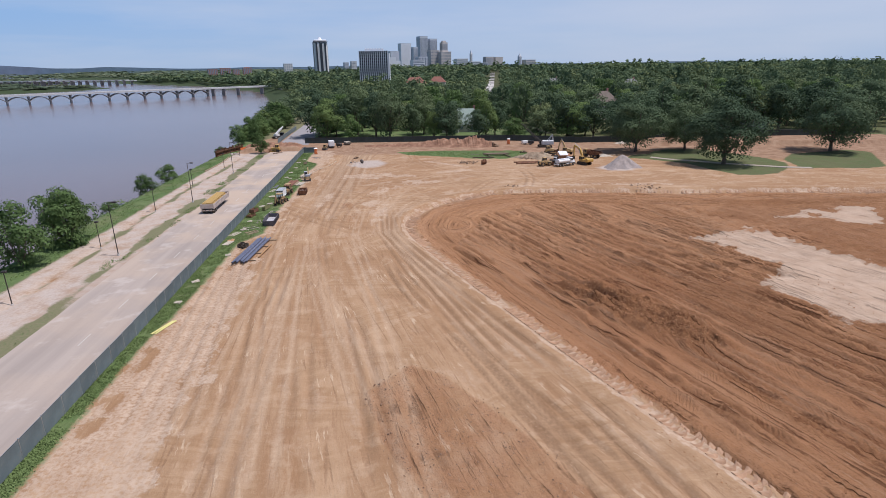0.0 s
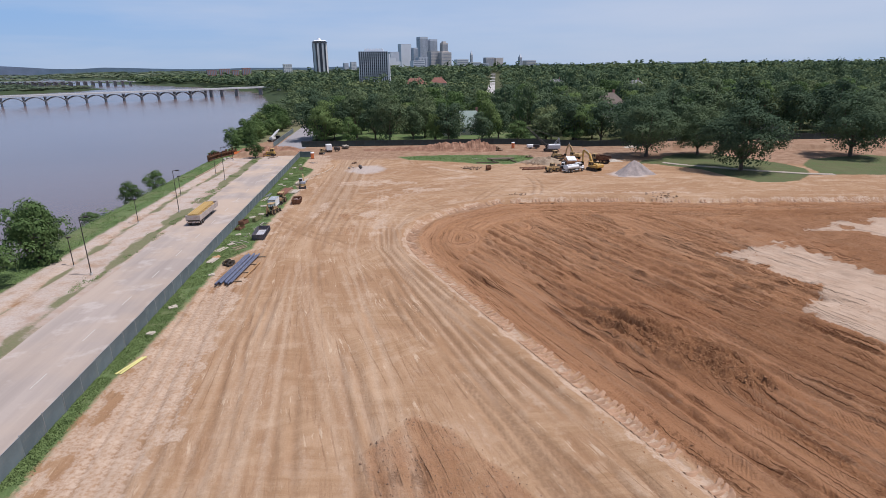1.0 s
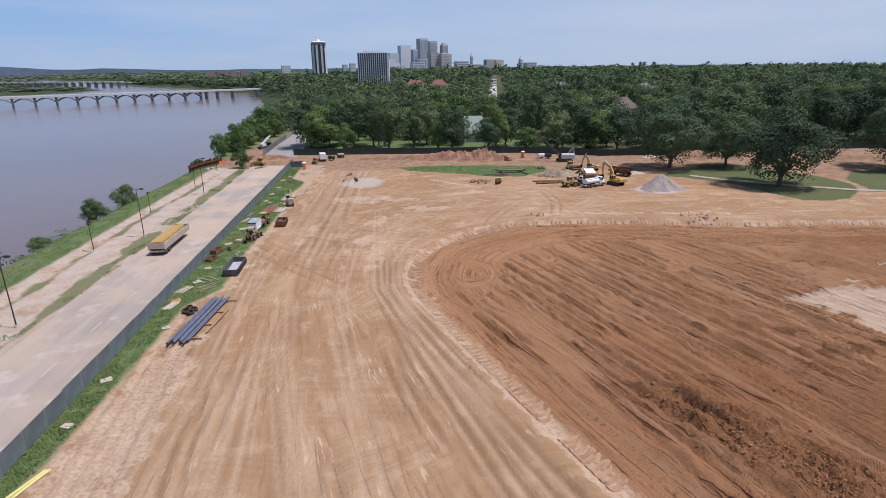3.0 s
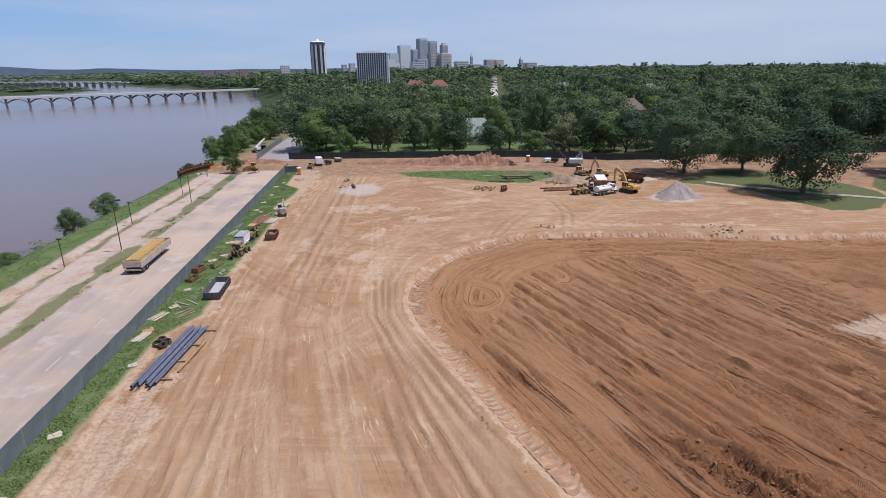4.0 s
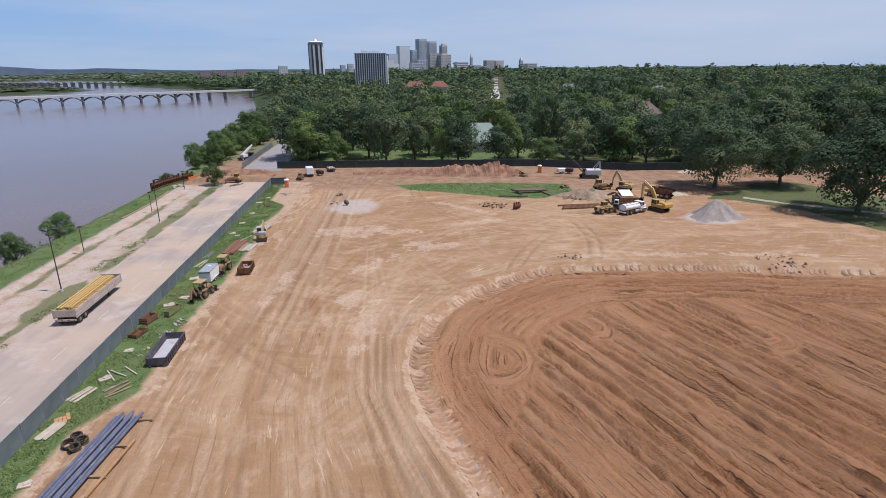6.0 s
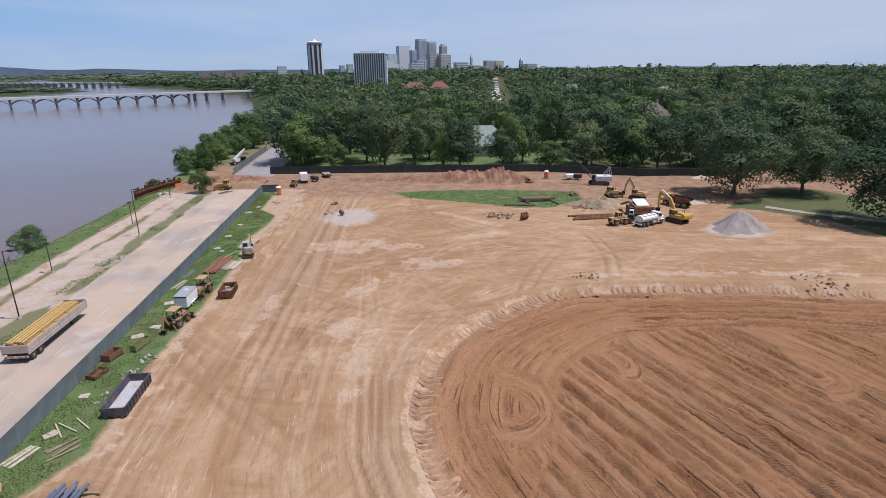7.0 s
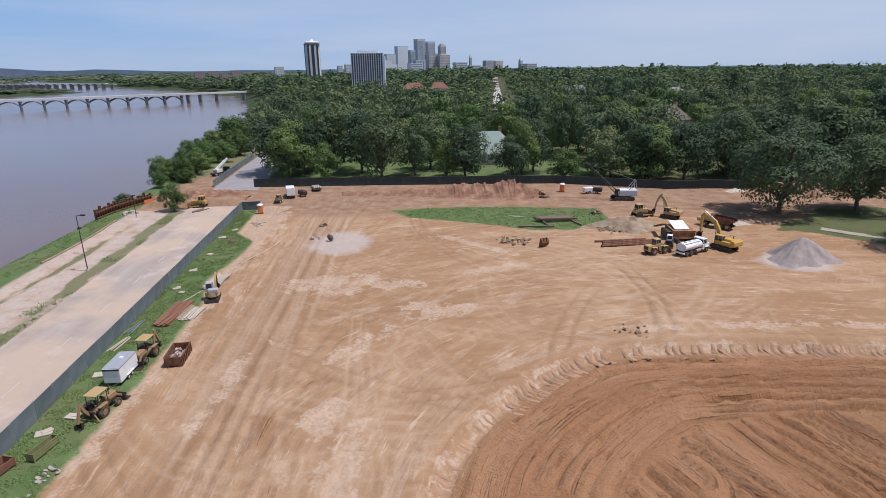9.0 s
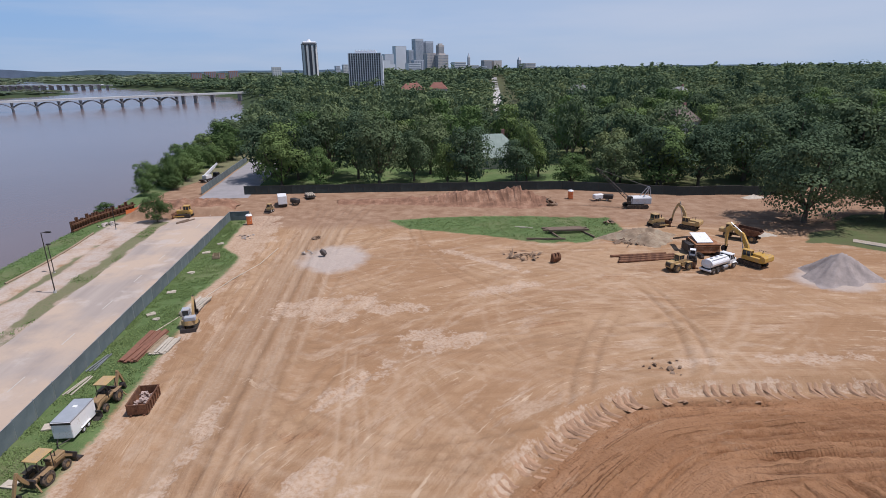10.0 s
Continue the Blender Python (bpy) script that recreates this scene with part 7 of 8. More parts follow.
def skid_steer(m):
    t = thing("skid_steer", m, "small black skid steer with a white cab", "loader")
    for s in (-1, 1):
        for y in (-0.5, 0.6):
            wheel(t, s * 0.72, y, 0.42, 0.3, M_WHITE)
        arm_piece("lift_arm", t, [(-1.0, 1.6, 0.2), (0.4, 1.5, 0.2), (1.4, 0.6, 0.18)], 0.12, M_BLACK, s * 0.7)
    part("body", box(BM(), (0, -0.2, 0.85), (1.1, 2.0, 0.8), bevel=0.06), M_BLACK, t)
    cab(t, (0, 0.1, 1.1), (1.0, 1.1, 1.25), M_WHITE)
    part("loader_bucket", slab(BM(), [(1.3, 0.1), (2.0, 0.06), (2.0, 0.12), (1.5, 0.25), (1.5, 0.7), (1.42, 0.72), (1.25, 0.4)], -0.9, 0.9), M_DARKSTEEL, t)
    return t


skid_steer(place(50.2, 165.4, 150) @ Matrix.Diagonal((0.85, 0.85, 0.85, 1)))


def dozer(m, label, paint):
    t = thing("bulldozer", m, label, "bulldozer")
    for x in (-1.0, 1.0):
        track(t, x, 3.4, 0.55, 1.0)
    part("body", box(BM(), (0, 0.9, 1.4), (1.1, 2.0, 1.0), bevel=0.07), paint, t)
    part("rear", box(BM(), (0, -1.2, 1.25), (1.4, 1.0, 0.9), bevel=0.06), paint, t)
    cab(t, (0, -0.6, 1.3), (1.5, 1.4, 1.75), paint)
    part("exhaust", rod(BM(), (0.2, 1.0, 1.9), (0.2, 1.0, 2.7), 0.07, 8), M_DARKSTEEL, t)
    for s in (-1, 1):
        part("push_arm", beam(BM(), (s * 1.4, -0.2, 0.55), (s * 1.4, 2.4, 0.5), 0.16, 0.24), paint, t)
    part("blade", slab(BM(), [(2.5, 0.05), (2.7, 0.05), (2.55, 0.6), (2.75, 1.25), (2.6, 1.25), (2.38, 0.6)], -1.75, 1.75), M_RUST, t)
    return t


dozer(place(54.3, 185.6, -78) @ Matrix.Diagonal((0.85, 0.85, 0.85, 1)), "dusty yellow bulldozer with a rusty blade", M_OCHRE)
dozer(place(-40.6, 207.6, 86) @ Matrix.Diagonal((0.85, 0.85, 0.85, 1)), "yellow bulldozer standing below the cut bank", M_YELLOW)


def dump_truck(m):
    """Articulated dump truck, cab towards +y, rusty tipping body behind."""
    t = thing("dump_truck", m, "articulated dump truck with a rusty brown tipping body", "truck")
    for s in (-1, 1):
        for y in (-2.4, -0.8, 2.9):
            wheel(t, s * 1.1, y, 0.75, 0.6, M_OCHRE)
    part("chassis", box(BM(), (0, 0, 1.0), (0.9, 7.6, 0.35)), M_DARKSTEEL, t)
    part("tipping_body", slab(BM(), [(1.2, 1.5), (1.2, 3.0), (1.45, 3.3), (1.4, 2.9), (0.9, 1.75), (-2.6, 1.6), (-4.0, 2.3), (-4.05, 2.15), (-2.6, 1.35), (0.9, 1.35)], -1.3, 1.3), M_RUST, t)
    for s in (-1, 1):
        part("side_wall", slab(BM(), [(1.2, 1.5), (1.4, 3.0), (-3.6, 2.75), (-4.0, 2.2), (-2.6, 1.5)], s * 1.3 - 0.06, s * 1.3 + 0.06), M_RUST, t)
    cab(t, (0, 2.6, 1.5), (1.9, 1.5, 1.8), M_OCHRE)
    part("hood", box(BM(), (0, 4.0, 1.6), (1.7, 1.6, 0.9), bevel=0.12), M_OCHRE, t)
    return t


dump_truck(place(65.4, 175.6, 40) @ Matrix.Diagonal((0.8, 0.8, 0.8, 1)))


def crawler_crane(m):
    """Old lattice-boom crawler crane, boom towards -x, A-frame over the back."""
    t = thing("crawler_crane", m, "old white and grey crawler crane with a lattice boom", "crane")
    base = part("undercarriage", box(BM(), (0, 0, 0.8), (2.0, 3.0, 0.5)), M_DARKSTEEL, t)
    for y in (-1.5, 1.5):
        o = track(t, 0, 5.4, 0.7, 1.0)
        o.matrix_basis = Matrix.Rotation(radians(90), 4, "Z") @ Matrix.Translation((y, 0, 0))
    part("engine_house", box(BM(), (0.8, 0, 1.95), (5.2, 2.9, 1.5), bevel=0.08), plain("grey_white_paint", (0.52, 0.54, 0.57), 0.5, 0, 0.15, 1.0, dirt=(0.35, 0.3, 0.26), dirt_amount=0.3), t)
    part("roof_plate", box(BM(), (0.9, 0, 2.75), (5.0, 2.6, 0.1)), M_WHITE, t)
    cab(t, (-1.9, -0.95, 1.2), (1.0, 1.0, 1.9), M_DARKSTEEL)
    for s in (-1, 1):
        part("gantry_leg", rod(rod(BM(), (1.2, s, 2.7), (3.0, s * 0.5, 5.2), 0.11, 6), (3.4, s, 2.5), (3.0, s * 0.5, 5.2), 0.11, 6), M_STEEL, t)
    part("gantry_head", rod(BM(), (3.0, -0.6, 5.2), (3.0, 0.6, 5.2), 0.14, 8), M_STEEL, t)
    a, b = Vector((-1.6, 0, 1.9)), Vector((-9.5, 3.5, 9.5))
    bm = BM()
    d = (b - a).normalized()
    sx = d.cross(Vector((0, 0, 1))).normalized() * 0.4
    up = sx.cross(d).normalized() * 0.4
    cs = [sx + up, sx - up, -sx - up, -sx + up]
    n = 14
    for k in range(4):
        rod(bm, a + cs[k], b + cs[k] * 0.5, 0.05, 5)
        for j in range(n):
            f0, f1 = j / n, (j + 1) / n
            rod(bm, a.lerp(b, f0) + cs[k] * (1 - f0 * 0.5), a.lerp(b, f1) + cs[(k + 1) % 4] * (1 - f1 * 0.5), 0.028, 4)
    part("boom", bm, M_DARKSTEEL, t)
    part("cable", rod(rod(BM(), (3.0, 0.3, 5.2), b, 0.03, 4), (3.0, -0.3, 5.2), b, 0.03, 4), M_DARKSTEEL, t)
    return t


crawler_crane(place(57.0, 200.8, -4) @ Matrix.Diagonal((0.88, 0.88, 0.88, 1)))


def small_plant(x, y, yaw, mat, label, cat="compressor"):
    t = thing("compressor", place(x, y, yaw), label, cat)
    part("housing", box(BM(), (0, 0, 1.0), (1.3, 2.4, 1.0), bevel=0.1), mat, t)
    for s in (-1, 1):
        wheel(t, s * 0.72, 0, 0.34, 0.2)
    part("drawbar", rod(BM(), (0, 1.2, 0.5), (0, 2.3, 0.35), 0.05, 6), M_DARKSTEEL, t)
    part("grille", box(BM(), (0, -1.22, 1.0), (0.9, 0.05, 0.6)), M_DARKSTEEL, t)
    return t


small_plant(53.6, 208.2, 60, M_DARKSTEEL, "dark towed compressor beside the crane")
small_plant(51.5, 208.6, 100, M_WHITE, "small white towed generator near the crane")


def crane_truck(m):
    t = thing("crane_truck", m, "white truck crane with its boom partly raised", "crane")
    part("chassis", box(BM(), (0, 0, 0.95), (2.4, 8.4, 0.5), bevel=0.04), M_DARKSTEEL, t)
    for s in (-1, 1):
        for y in (-3.0, -1.7, 2.2, 3.4):
            wheel(t, s * 1.0, y, 0.52, 0.4)
    cab(t, (0, 3.5, 1.2), (2.2, 1.4, 1.6), M_DARKSTEEL)
    part("turntable", box(BM(), (0, -1.2, 1.9), (2.2, 2.8, 1.3), bevel=0.08), M_WHITE, t)
    part("boom", beam(BM(), (0.2, -2.2, 2.4), (1.0, 2.2, 5.4), 0.75, 0.85), M_WHITE, t)
    part("boom_tip", beam(BM(), (0.95, 1.9, 5.2), (1.25, 3.4, 6.3), 0.5, 0.55), M_WHITE, t)
    part("ram", rod(BM(), (0.3, -0.4, 1.8), (0.8, 1.2, 4.1), 0.16, 8), M_STEEL, t)
    for s in (-1, 1):
        part("outrigger", box(BM(), (s * 1.5, -3.6, 0.7), (0.7, 0.3, 0.3)), M_WHITE, t)
    return t


crane_truck(place(-47.2, 250, -30) @ Matrix.Diagonal((0.75, 0.75, 0.75, 1)))


def box_truck(m):
    t = thing("box_truck", m, "white box-bodied service truck at the street corner", "truck")
    part("box_body", box(BM(), (0, -0.9, 1.9), (2.3, 4.2, 2.2), bevel=0.05), M_WHITE, t)
    cab(t, (0, 2.0, 0.7), (2.0, 1.4, 1.7), M_WHITE)
    part("hood", box(BM(), (0, 3.1, 1.1), (1.7, 1.0, 0.7), bevel=0.1), M_WHITE, t)
    part("chassis", box(BM(), (0, 0, 0.65), (0.9, 6.2, 0.25)), M_DARKSTEEL, t)
    for s in (-1, 1):
        wheel(t, s * 0.92, -2.0, 0.45, 0.4)
        wheel(t, s * 0.92, 2.6, 0.45, 0.3)
    return t


box_truck(place(-21.6, 216.0, 12) @ Matrix.Diagonal((0.85, 0.85, 0.85, 1)))
dz = skid_steer(place(-23.3, 209.6, 160) @ Matrix.Diagonal((0.8, 0.8, 0.8, 1)))
tagged(dz, "small dusty yellow skid steer before the white truck")
for o in dz.children_recursive:
    if o.name.startswith(("body", "cab", "roof", "pillar")):
        o.data = o.data.copy()
        o.data.materials[0] = M_OCHRE
small_plant(-18.6, 215.6, 40, M_DARKSTEEL, "dark towed machine behind the white truck")
bags = thing("bag_trailer", place(-16.0, 222.2, 20), "flat trailer stacked with pale sacks", "trailer")
part("bed", box(BM(), (0, 0, 0.6), (2.2, 3.6, 0.15), bevel=0.02), M_DARKSTEEL, bags)
for s in (-1, 1):
    wheel(bags, s * 1.0, 0, 0.35, 0.22)
sack = None
for k in range(8):
    m = Matrix.Translation((-0.75 + 0.5 * (k % 4), -0.9 + 1.7 * (k // 4), 0.98))
    if sack is None:
        bm = BM()
        bmesh.ops.create_icosphere(bm, subdivisions=2, radius=0.5, matrix=Matrix.Diagonal((0.5, 1.5, 0.7, 1)))
        sack = part("sack", bm, M_BLEACH, bags, at=m, smooth=True)
    else:
        again(sack, bags, m)


# ---- heaps ----
def heap(name, x, y, rx, ry, h, mat, label, cat, seed, rough=0.18, ridges=0.0, flat=0.0, turn=0.0, n=56, hollow=1.0):
    """A tipped heap: steep cone flanks, gullies and a broken outline."""
    bm = BM()
    rows = []
    for j in range(n + 1):
        row = []
        for i in range(n + 1):
            u, v = i / n * 2.6 - 1.3, j / n * 2.6 - 1.3
            r = math.hypot(u, v)
            a = math.atan2(v, u)
            wob = 0.16 * math.sin(a * 3 + seed) + 0.08 * math.sin(a * 7 + seed * 2)
            p = 1 - r / (1 + wob)
            p = min(p, 1 - flat) / (1 - flat) if flat else p
            p = p if hollow == 1.0 or p <= 0 else hollow * p * p + (1 - hollow) * p
            nz = float(fractal(np.array(u * 3 + seed), np.array(v * 3), seed, 4)) - 0.5
            zz = h * p * (1 + rough * 2 * nz) + ridges * abs(math.sin(a * 9 + 2 * nz)) * min(r, 0.6) * max(0, p) * h
            if p < 0.1:
                zz = h * (0.1 * math.exp((p - 0.1) * 9) - 0.035) + 0.02 * nz
            row.append(bm.verts.new((u * rx, v * ry, zz)))
        rows.append(row)
    for a, b in zip(rows[:-1], rows[1:]):
        for k in range(n):
            bm.faces.new((a[k], a[k + 1], b[k + 1], b[k]))
    return solo(name, bm, mat, place(x, y, turn, -0.03), label, cat, smooth=True)


M_GRAVEL = plain("grey_gravel", (0.325, 0.272, 0.240), 0.95, 0, 0.28, 0.8, relief=0.08)
M_CLAY = plain("red_clay_soil", (0.25, 0.125, 0.07), 0.95, 0, 0.35, 0.5, dirt=(0.36, 0.22, 0.14), dirt_amount=0.3, relief=0.1)
heap("gravel_heap", 67.1, 155.6, 6.0, 5.0, 4.3, M_GRAVEL, "tall conical heap of grey gravel with a spread foot", "heap", 3, 0.16, 0.34, hollow=0.62)


def soil_bank(pts, label, seed):
    """A long tipped bank with a broken crest and a steep gullied face towards the site."""
    bm = BM()
    n, rows = 130, []
    u = np.linspace(0, len(pts) - 1, n + 1)
    x, y, h = (np.interp(u, range(len(pts)), [p[q] for p in pts])[:, None] for q in range(3))
    prof = np.array([(-4.6, 0.0), (-3.4, 0.10), (-2.5, 0.30), (-1.8, 0.62), (-1.2, 0.86), (-0.5, 1.0), (0.4, 0.98), (1.3, 0.86), (2.4, 0.55), (3.6, 0.2), (4.6, 0.0)])
    dy, fz = prof[:, 0][None], prof[:, 1][None]
    gully = fractal(x * 0.7, x * 0 + 3.0, seed, 4) - 0.5
    crest = h * (0.8 + 0.8 * (fractal(x / 1.6, x * 0 + 7.0, seed + 3, 4) - 0.4))
    j = fractal(x * 1.1 + dy * 0, x * 0 + dy * 1.3, seed + 9, 4) - 0.5
    px = x + 1.0 * j
    py = y + dy * (0.55 + 0.3 * h) + np.where(fz > 0.05, 1.0 * gully + 0.9 * j, 0.0)
    pz = terrain(px.ravel(), py.ravel())[0].reshape(px.shape) + crest * fz * (1 + 0.6 * j) - np.where(fz == 0, 0.12, 0.0)
    for k in range(n + 1):
        rows.append([bm.verts.new((px[k, q], py[k, q], pz[k, q])) for q in range(11)])
    for a, b in zip(rows[:-1], rows[1:]):
        for k in range(10):
            bm.faces.new((a[k], b[k], b[k + 1], a[k + 1]))
    return solo("soil_bank", bm, M_CLAY, Matrix.Identity(4), label, "soil bank")


soil_bank([(-9, 217.0, 0.35), (2, 215.8, 0.7), (11, 214.0, 1.3), (18, 212.6, 2.3), (25, 211.4, 2.7), (31, 210.4, 3.6), (35.5, 209.0, 2.7), (40.5, 207.6, 0.5)], "long tipped bank of red-brown clay before the fence", 5)
soil_bank([(-53, 215.0, 0.8), (-48, 214.5, 1.0), (-42, 214.2, 1.2), (-36, 214.4, 1.0), (-31.5, 215, 0.5)], "raw red clay bank cut across the end of the road", 15)
heap("sand_heap", 70.3, 177.3, 2.6, 1.6, 0.9, M_BLEACH, "small heap of white sand under the tree's shade", "heap", 21, 0.2)
heap("soil_heap", 48, 178.5, 7, 5, 1.2, plain("brown_topsoil", (0.27, 0.19, 0.12), 0.95, 0, 0.35, 0.6, dirt=(0.35, 0.29, 0.2), relief=0.1), "low brown heap of topsoil and roots", "heap", 25, 0.9, 0.4, 0.3)
rub = random.Random(9)
M_BROKEN = plain("broken_concrete", (0.42, 0.36, 0.31), 0.9, 0, 0.25, 1.5, each=0.3)


M_ROOTS = plain("earthy_roots_and_clods", (0.27, 0.18, 0.115), 0.95, 0, 0.35, 2.0, each=0.5)


def slab_pile(x, y, r, n, size, label, tall=0.6, mat=None, sticks=False):
    t = thing("rubble_pile", place(x, y, 0), label, "rubble")
    protos = []
    for k in range(4):
        bm = BM()
        chunk(bm, (0, 0, 0), 1.0, rub)
        for v in bm.verts:
            v.co.z *= 0.5
        me = mesh_of("chunk", bm, mat or M_BROKEN)
        protos.append(me)
    for k in range(n):
        a, q = rub.random() * 6.28, math.sqrt(rub.random())
        s = size * (0.4 + 0.9 * rub.random())
        o = new("chunk", protos[k % 4])
        long = (2.4, 0.3, 0.35) if sticks and k % 2 else (1.0, 0.8, 0.7)
        o.parent = t
        o.matrix_basis = Matrix.Translation((math.cos(a) * q * r, math.sin(a) * q * r * 0.8, s * 0.25 + tall * (1 - q) * rub.random())) @ Euler((rub.uniform(-0.7, 0.7), rub.uniform(-0.7, 0.7), rub.random() * 6)).to_matrix().to_4x4() @ Matrix.Diagonal((s * long[0], s * long[1], s * long[2], 1))
    return t


slab_pile(45.0, 176.5, 3.4, 46, 0.5, "pile of brown roots and stumps", 0.6, M_ROOTS, True)
slab_pile(23.9, 171.6, 3.4, 46, 0.42, "scatter of tan roots and broken branches", 0.3, M_ROOTS, True)
slab_pile(38.2, 207.3, 3.4, 48, 0.7, "tangle of roots and brush at the foot of the soil", 1.4, M_ROOTS, True)
slab_pile(-10.7, 187.4, 1.0, 9, 0.5, "dark broken clods on bare soil", 0.3, M_ROOTS)
slab_pile(-11.3, 178.5, 1.2, 12, 0.4, "loose stones beside the grey gravel patch")
slab_pile(46, 189, 1.3, 12, 0.6, "dark tree stumps at the edge of the grass", 0.6, M_ROOTS)
slab_pile(-24.0, 190.0, 2.2, 20, 0.3, "scattered pale rubble near the fence end", 0.1)
slab_pile(62, 128.2, 4.0, 26, 0.34, "clods thrown up along the cut edge", 0.1, M_ROOTS)
slab_pile(30, 134.5, 2.4, 16, 0.3, "clods of dry soil along the cut edge", 0.1, M_ROOTS)
slab_pile(-25.0, 113.0, 1.7, 26, 0.26, "broken pale rubble beside the container", 0.1)
slab_pile(-26.2, 109.0, 1.3, 20, 0.24, "broken pale rubble on the verge", 0.1)
slab_pile(-24.9, 116.5, 1.2, 14, 0.22, "small pale stones on the verge", 0.1)
bm = BM()
chunk(bm, (0, 0, 0.6), 0.9, rub)
solo("boulder", bm, plain("dark_stone", (0.13, 0.11, 0.10), 0.85, 0, 0.3, 2), place(-8.7, 176.6, 30), "dark upright boulder on the gravel patch", "boulder")


def loose_bucket(x, y, yaw, s):
    t = thing("digger_bucket", place(x, y, yaw), "rusty excavator bucket lying on the ground", "bucket")
    part("shell", bucket_mesh(1.3 * s, 0.7 * s), M_RUST, t, at=Matrix.Translation((0, 0, 0.7 * s)))
    part("ear", box(box(BM(), (-0.25 * s, 0.5 * s, 1.2 * s), (0.07, 0.4 * s, 0.5 * s)), (0.25 * s, 0.5 * s, 1.2 * s), (0.07, 0.4 * s, 0.5 * s)), M_RUST, t)


loose_bucket(28.6, 168.4, 200, 1.1)


def laid(name, x, y, yaw, n, l, r, gap, mat, label, cat, square=False, z=0.0):
    t = thing(name, place(x, y, yaw), label, cat)
    first = None
    for k in range(n):
        m = Matrix.Translation(((k - (n - 1) / 2) * gap, 0.5 * ((k * 5) % 3) - 0.5, r + z)) @ Matrix.Rotation(0.01 * ((k * 7) % 5 - 2), 4, "Z")
        if first is None:
            bm = box(BM(), (0, 0, 0), (2 * r, l, 2 * r), bevel=0.02) if square else tube(r, l)
            first = part("beam" if square else "pipe", bm, mat, t, at=m if square else m @ Matrix.Translation((0, -l / 2, 0)))
        else:
            again(first, t, m if square else m @ Matrix.Translation((0, -l / 2, 0)))
    return t


laid("pipe_row", 43.5, 167.6, -88, 4, 9.5, 0.22, 0.9, M_RUST, "rusty brown steel pipes laid side by side", "pipes")
M_BEAM = plain("weathered_brown_beams", (0.21, 0.145, 0.10), 0.8, 0.1, 0.25, 1.5, each=0.3)
laid("beam_stack", 35.6, 184.4, 87, 5, 7.6, 0.17, 0.42, M_BEAM, "stack of brown beams raised on trestles over the grass", "beams", True, 0.55)
tr = thing("trestle", place(35.6, 183.6, 0), "pair of brown timbers carrying the stacked beams", "trestle")
for x, d in ((-2.6, 0.4), (3.0, 1.2)):
    part("sleeper", beam(BM(), (x - 0.3, 1.8, 0.3), (x + d, -3.4, 0.2), 0.24, 0.28), M_BEAM, tr)
laid("beam", 30.2, 180.3, 82, 1, 7.0, 0.15, 0.5, M_BEAM, "single brown beam lying on the grass", "beams", True, 0.05)
laid("beam", 28.8, 189.0, 75, 2, 2.5, 0.1, 0.4, M_BLEACH, "pale boards lying on the grass", "boards", True, 0.02)
laid("beam", -39.5, 203.5, 150, 3, 3.2, 0.12, 0.5, M_BEAM, "short dark beams lying by the small tree", "beams", True, 0.03)
heap("sand_heap", 88, 205.5, 3.2, 1.3, 0.9, M_BLEACH, "long heap covered by a white sheet", "heap", 33, 0.15)


# sheet-pile wall at the river edge
def sheet_wall():
    t = thing("sheet_pile_wall", Matrix.Identity(4), "rusty red sheet-pile wall with walings at the river edge", "retaining wall")
    pts = [(-59.2, 198.6), (-58.4, 204.2), (-56.8, 209.2), (-54.0, 215.4)]
    pile = None
    for (ax, ay), (bx, by) in zip(pts[:-1], pts[1:]):
        ln = math.hypot(bx - ax, by - ay)
        yaw = math.atan2(by - ay, bx - ax)
        n = int(ln / 0.8)
        for k in range(n):
            x, y = ax + (bx - ax) * k / n, ay + (by - ay) * k / n
            m = Matrix.Translation((x, y, 0.55 + 0.5 * math.sin(k * 2.3 + ax) * math.sin(k * 0.9))) @ Matrix.Rotation(yaw, 4, "Z")
            if pile is None:
                bm = BM()
                prof = [(0, 0), (0.16, 0), (0.26, 0.3), (0.56, 0.3), (0.66, 0), (0.8, 0)]
                for (px, py), (qx, qy) in zip(prof[:-1], prof[1:]):
                    beam(bm, (px, py, -1.2), (qx, qy, -1.2), 5.4, 0.05, up=(-(qy - py), qx - px, 0))
                pile = part("sheet_pile", bm, M_RUST, t, at=m)
            else:
                again(pile, t, m)
        for z in (0.3, 1.5):
            part("waling", beam(BM(), (ax + 0.35 * math.sin(yaw), ay - 0.35 * math.cos(yaw), z), (bx + 0.35 * math.sin(yaw), by - 0.35 * math.cos(yaw), z), 0.22, 0.22), M_RUST, t)


sheet_wall()
bar = thing("barrier", place(-53.6, 210.0, 60), "orange mesh safety barrier by the sheet piles", "barrier")
for k in range(4):
    part("post", rod(BM(), (k * 1.1, 0, 0), (k * 1.1, 0, 1.1), 0.04, 6), M_ORANGE, bar)
for k in range(3):
    part("mesh_panel", box(BM(), (k * 1.1 + 0.55, 0, 0.6), (1.02, 0.03, 0.8)), M_ORANGE, bar)
slab_pile(-54.6, 203.0, 2.2, 30, 0.5, "pale broken riprap beside the sheet piles", 0.3)
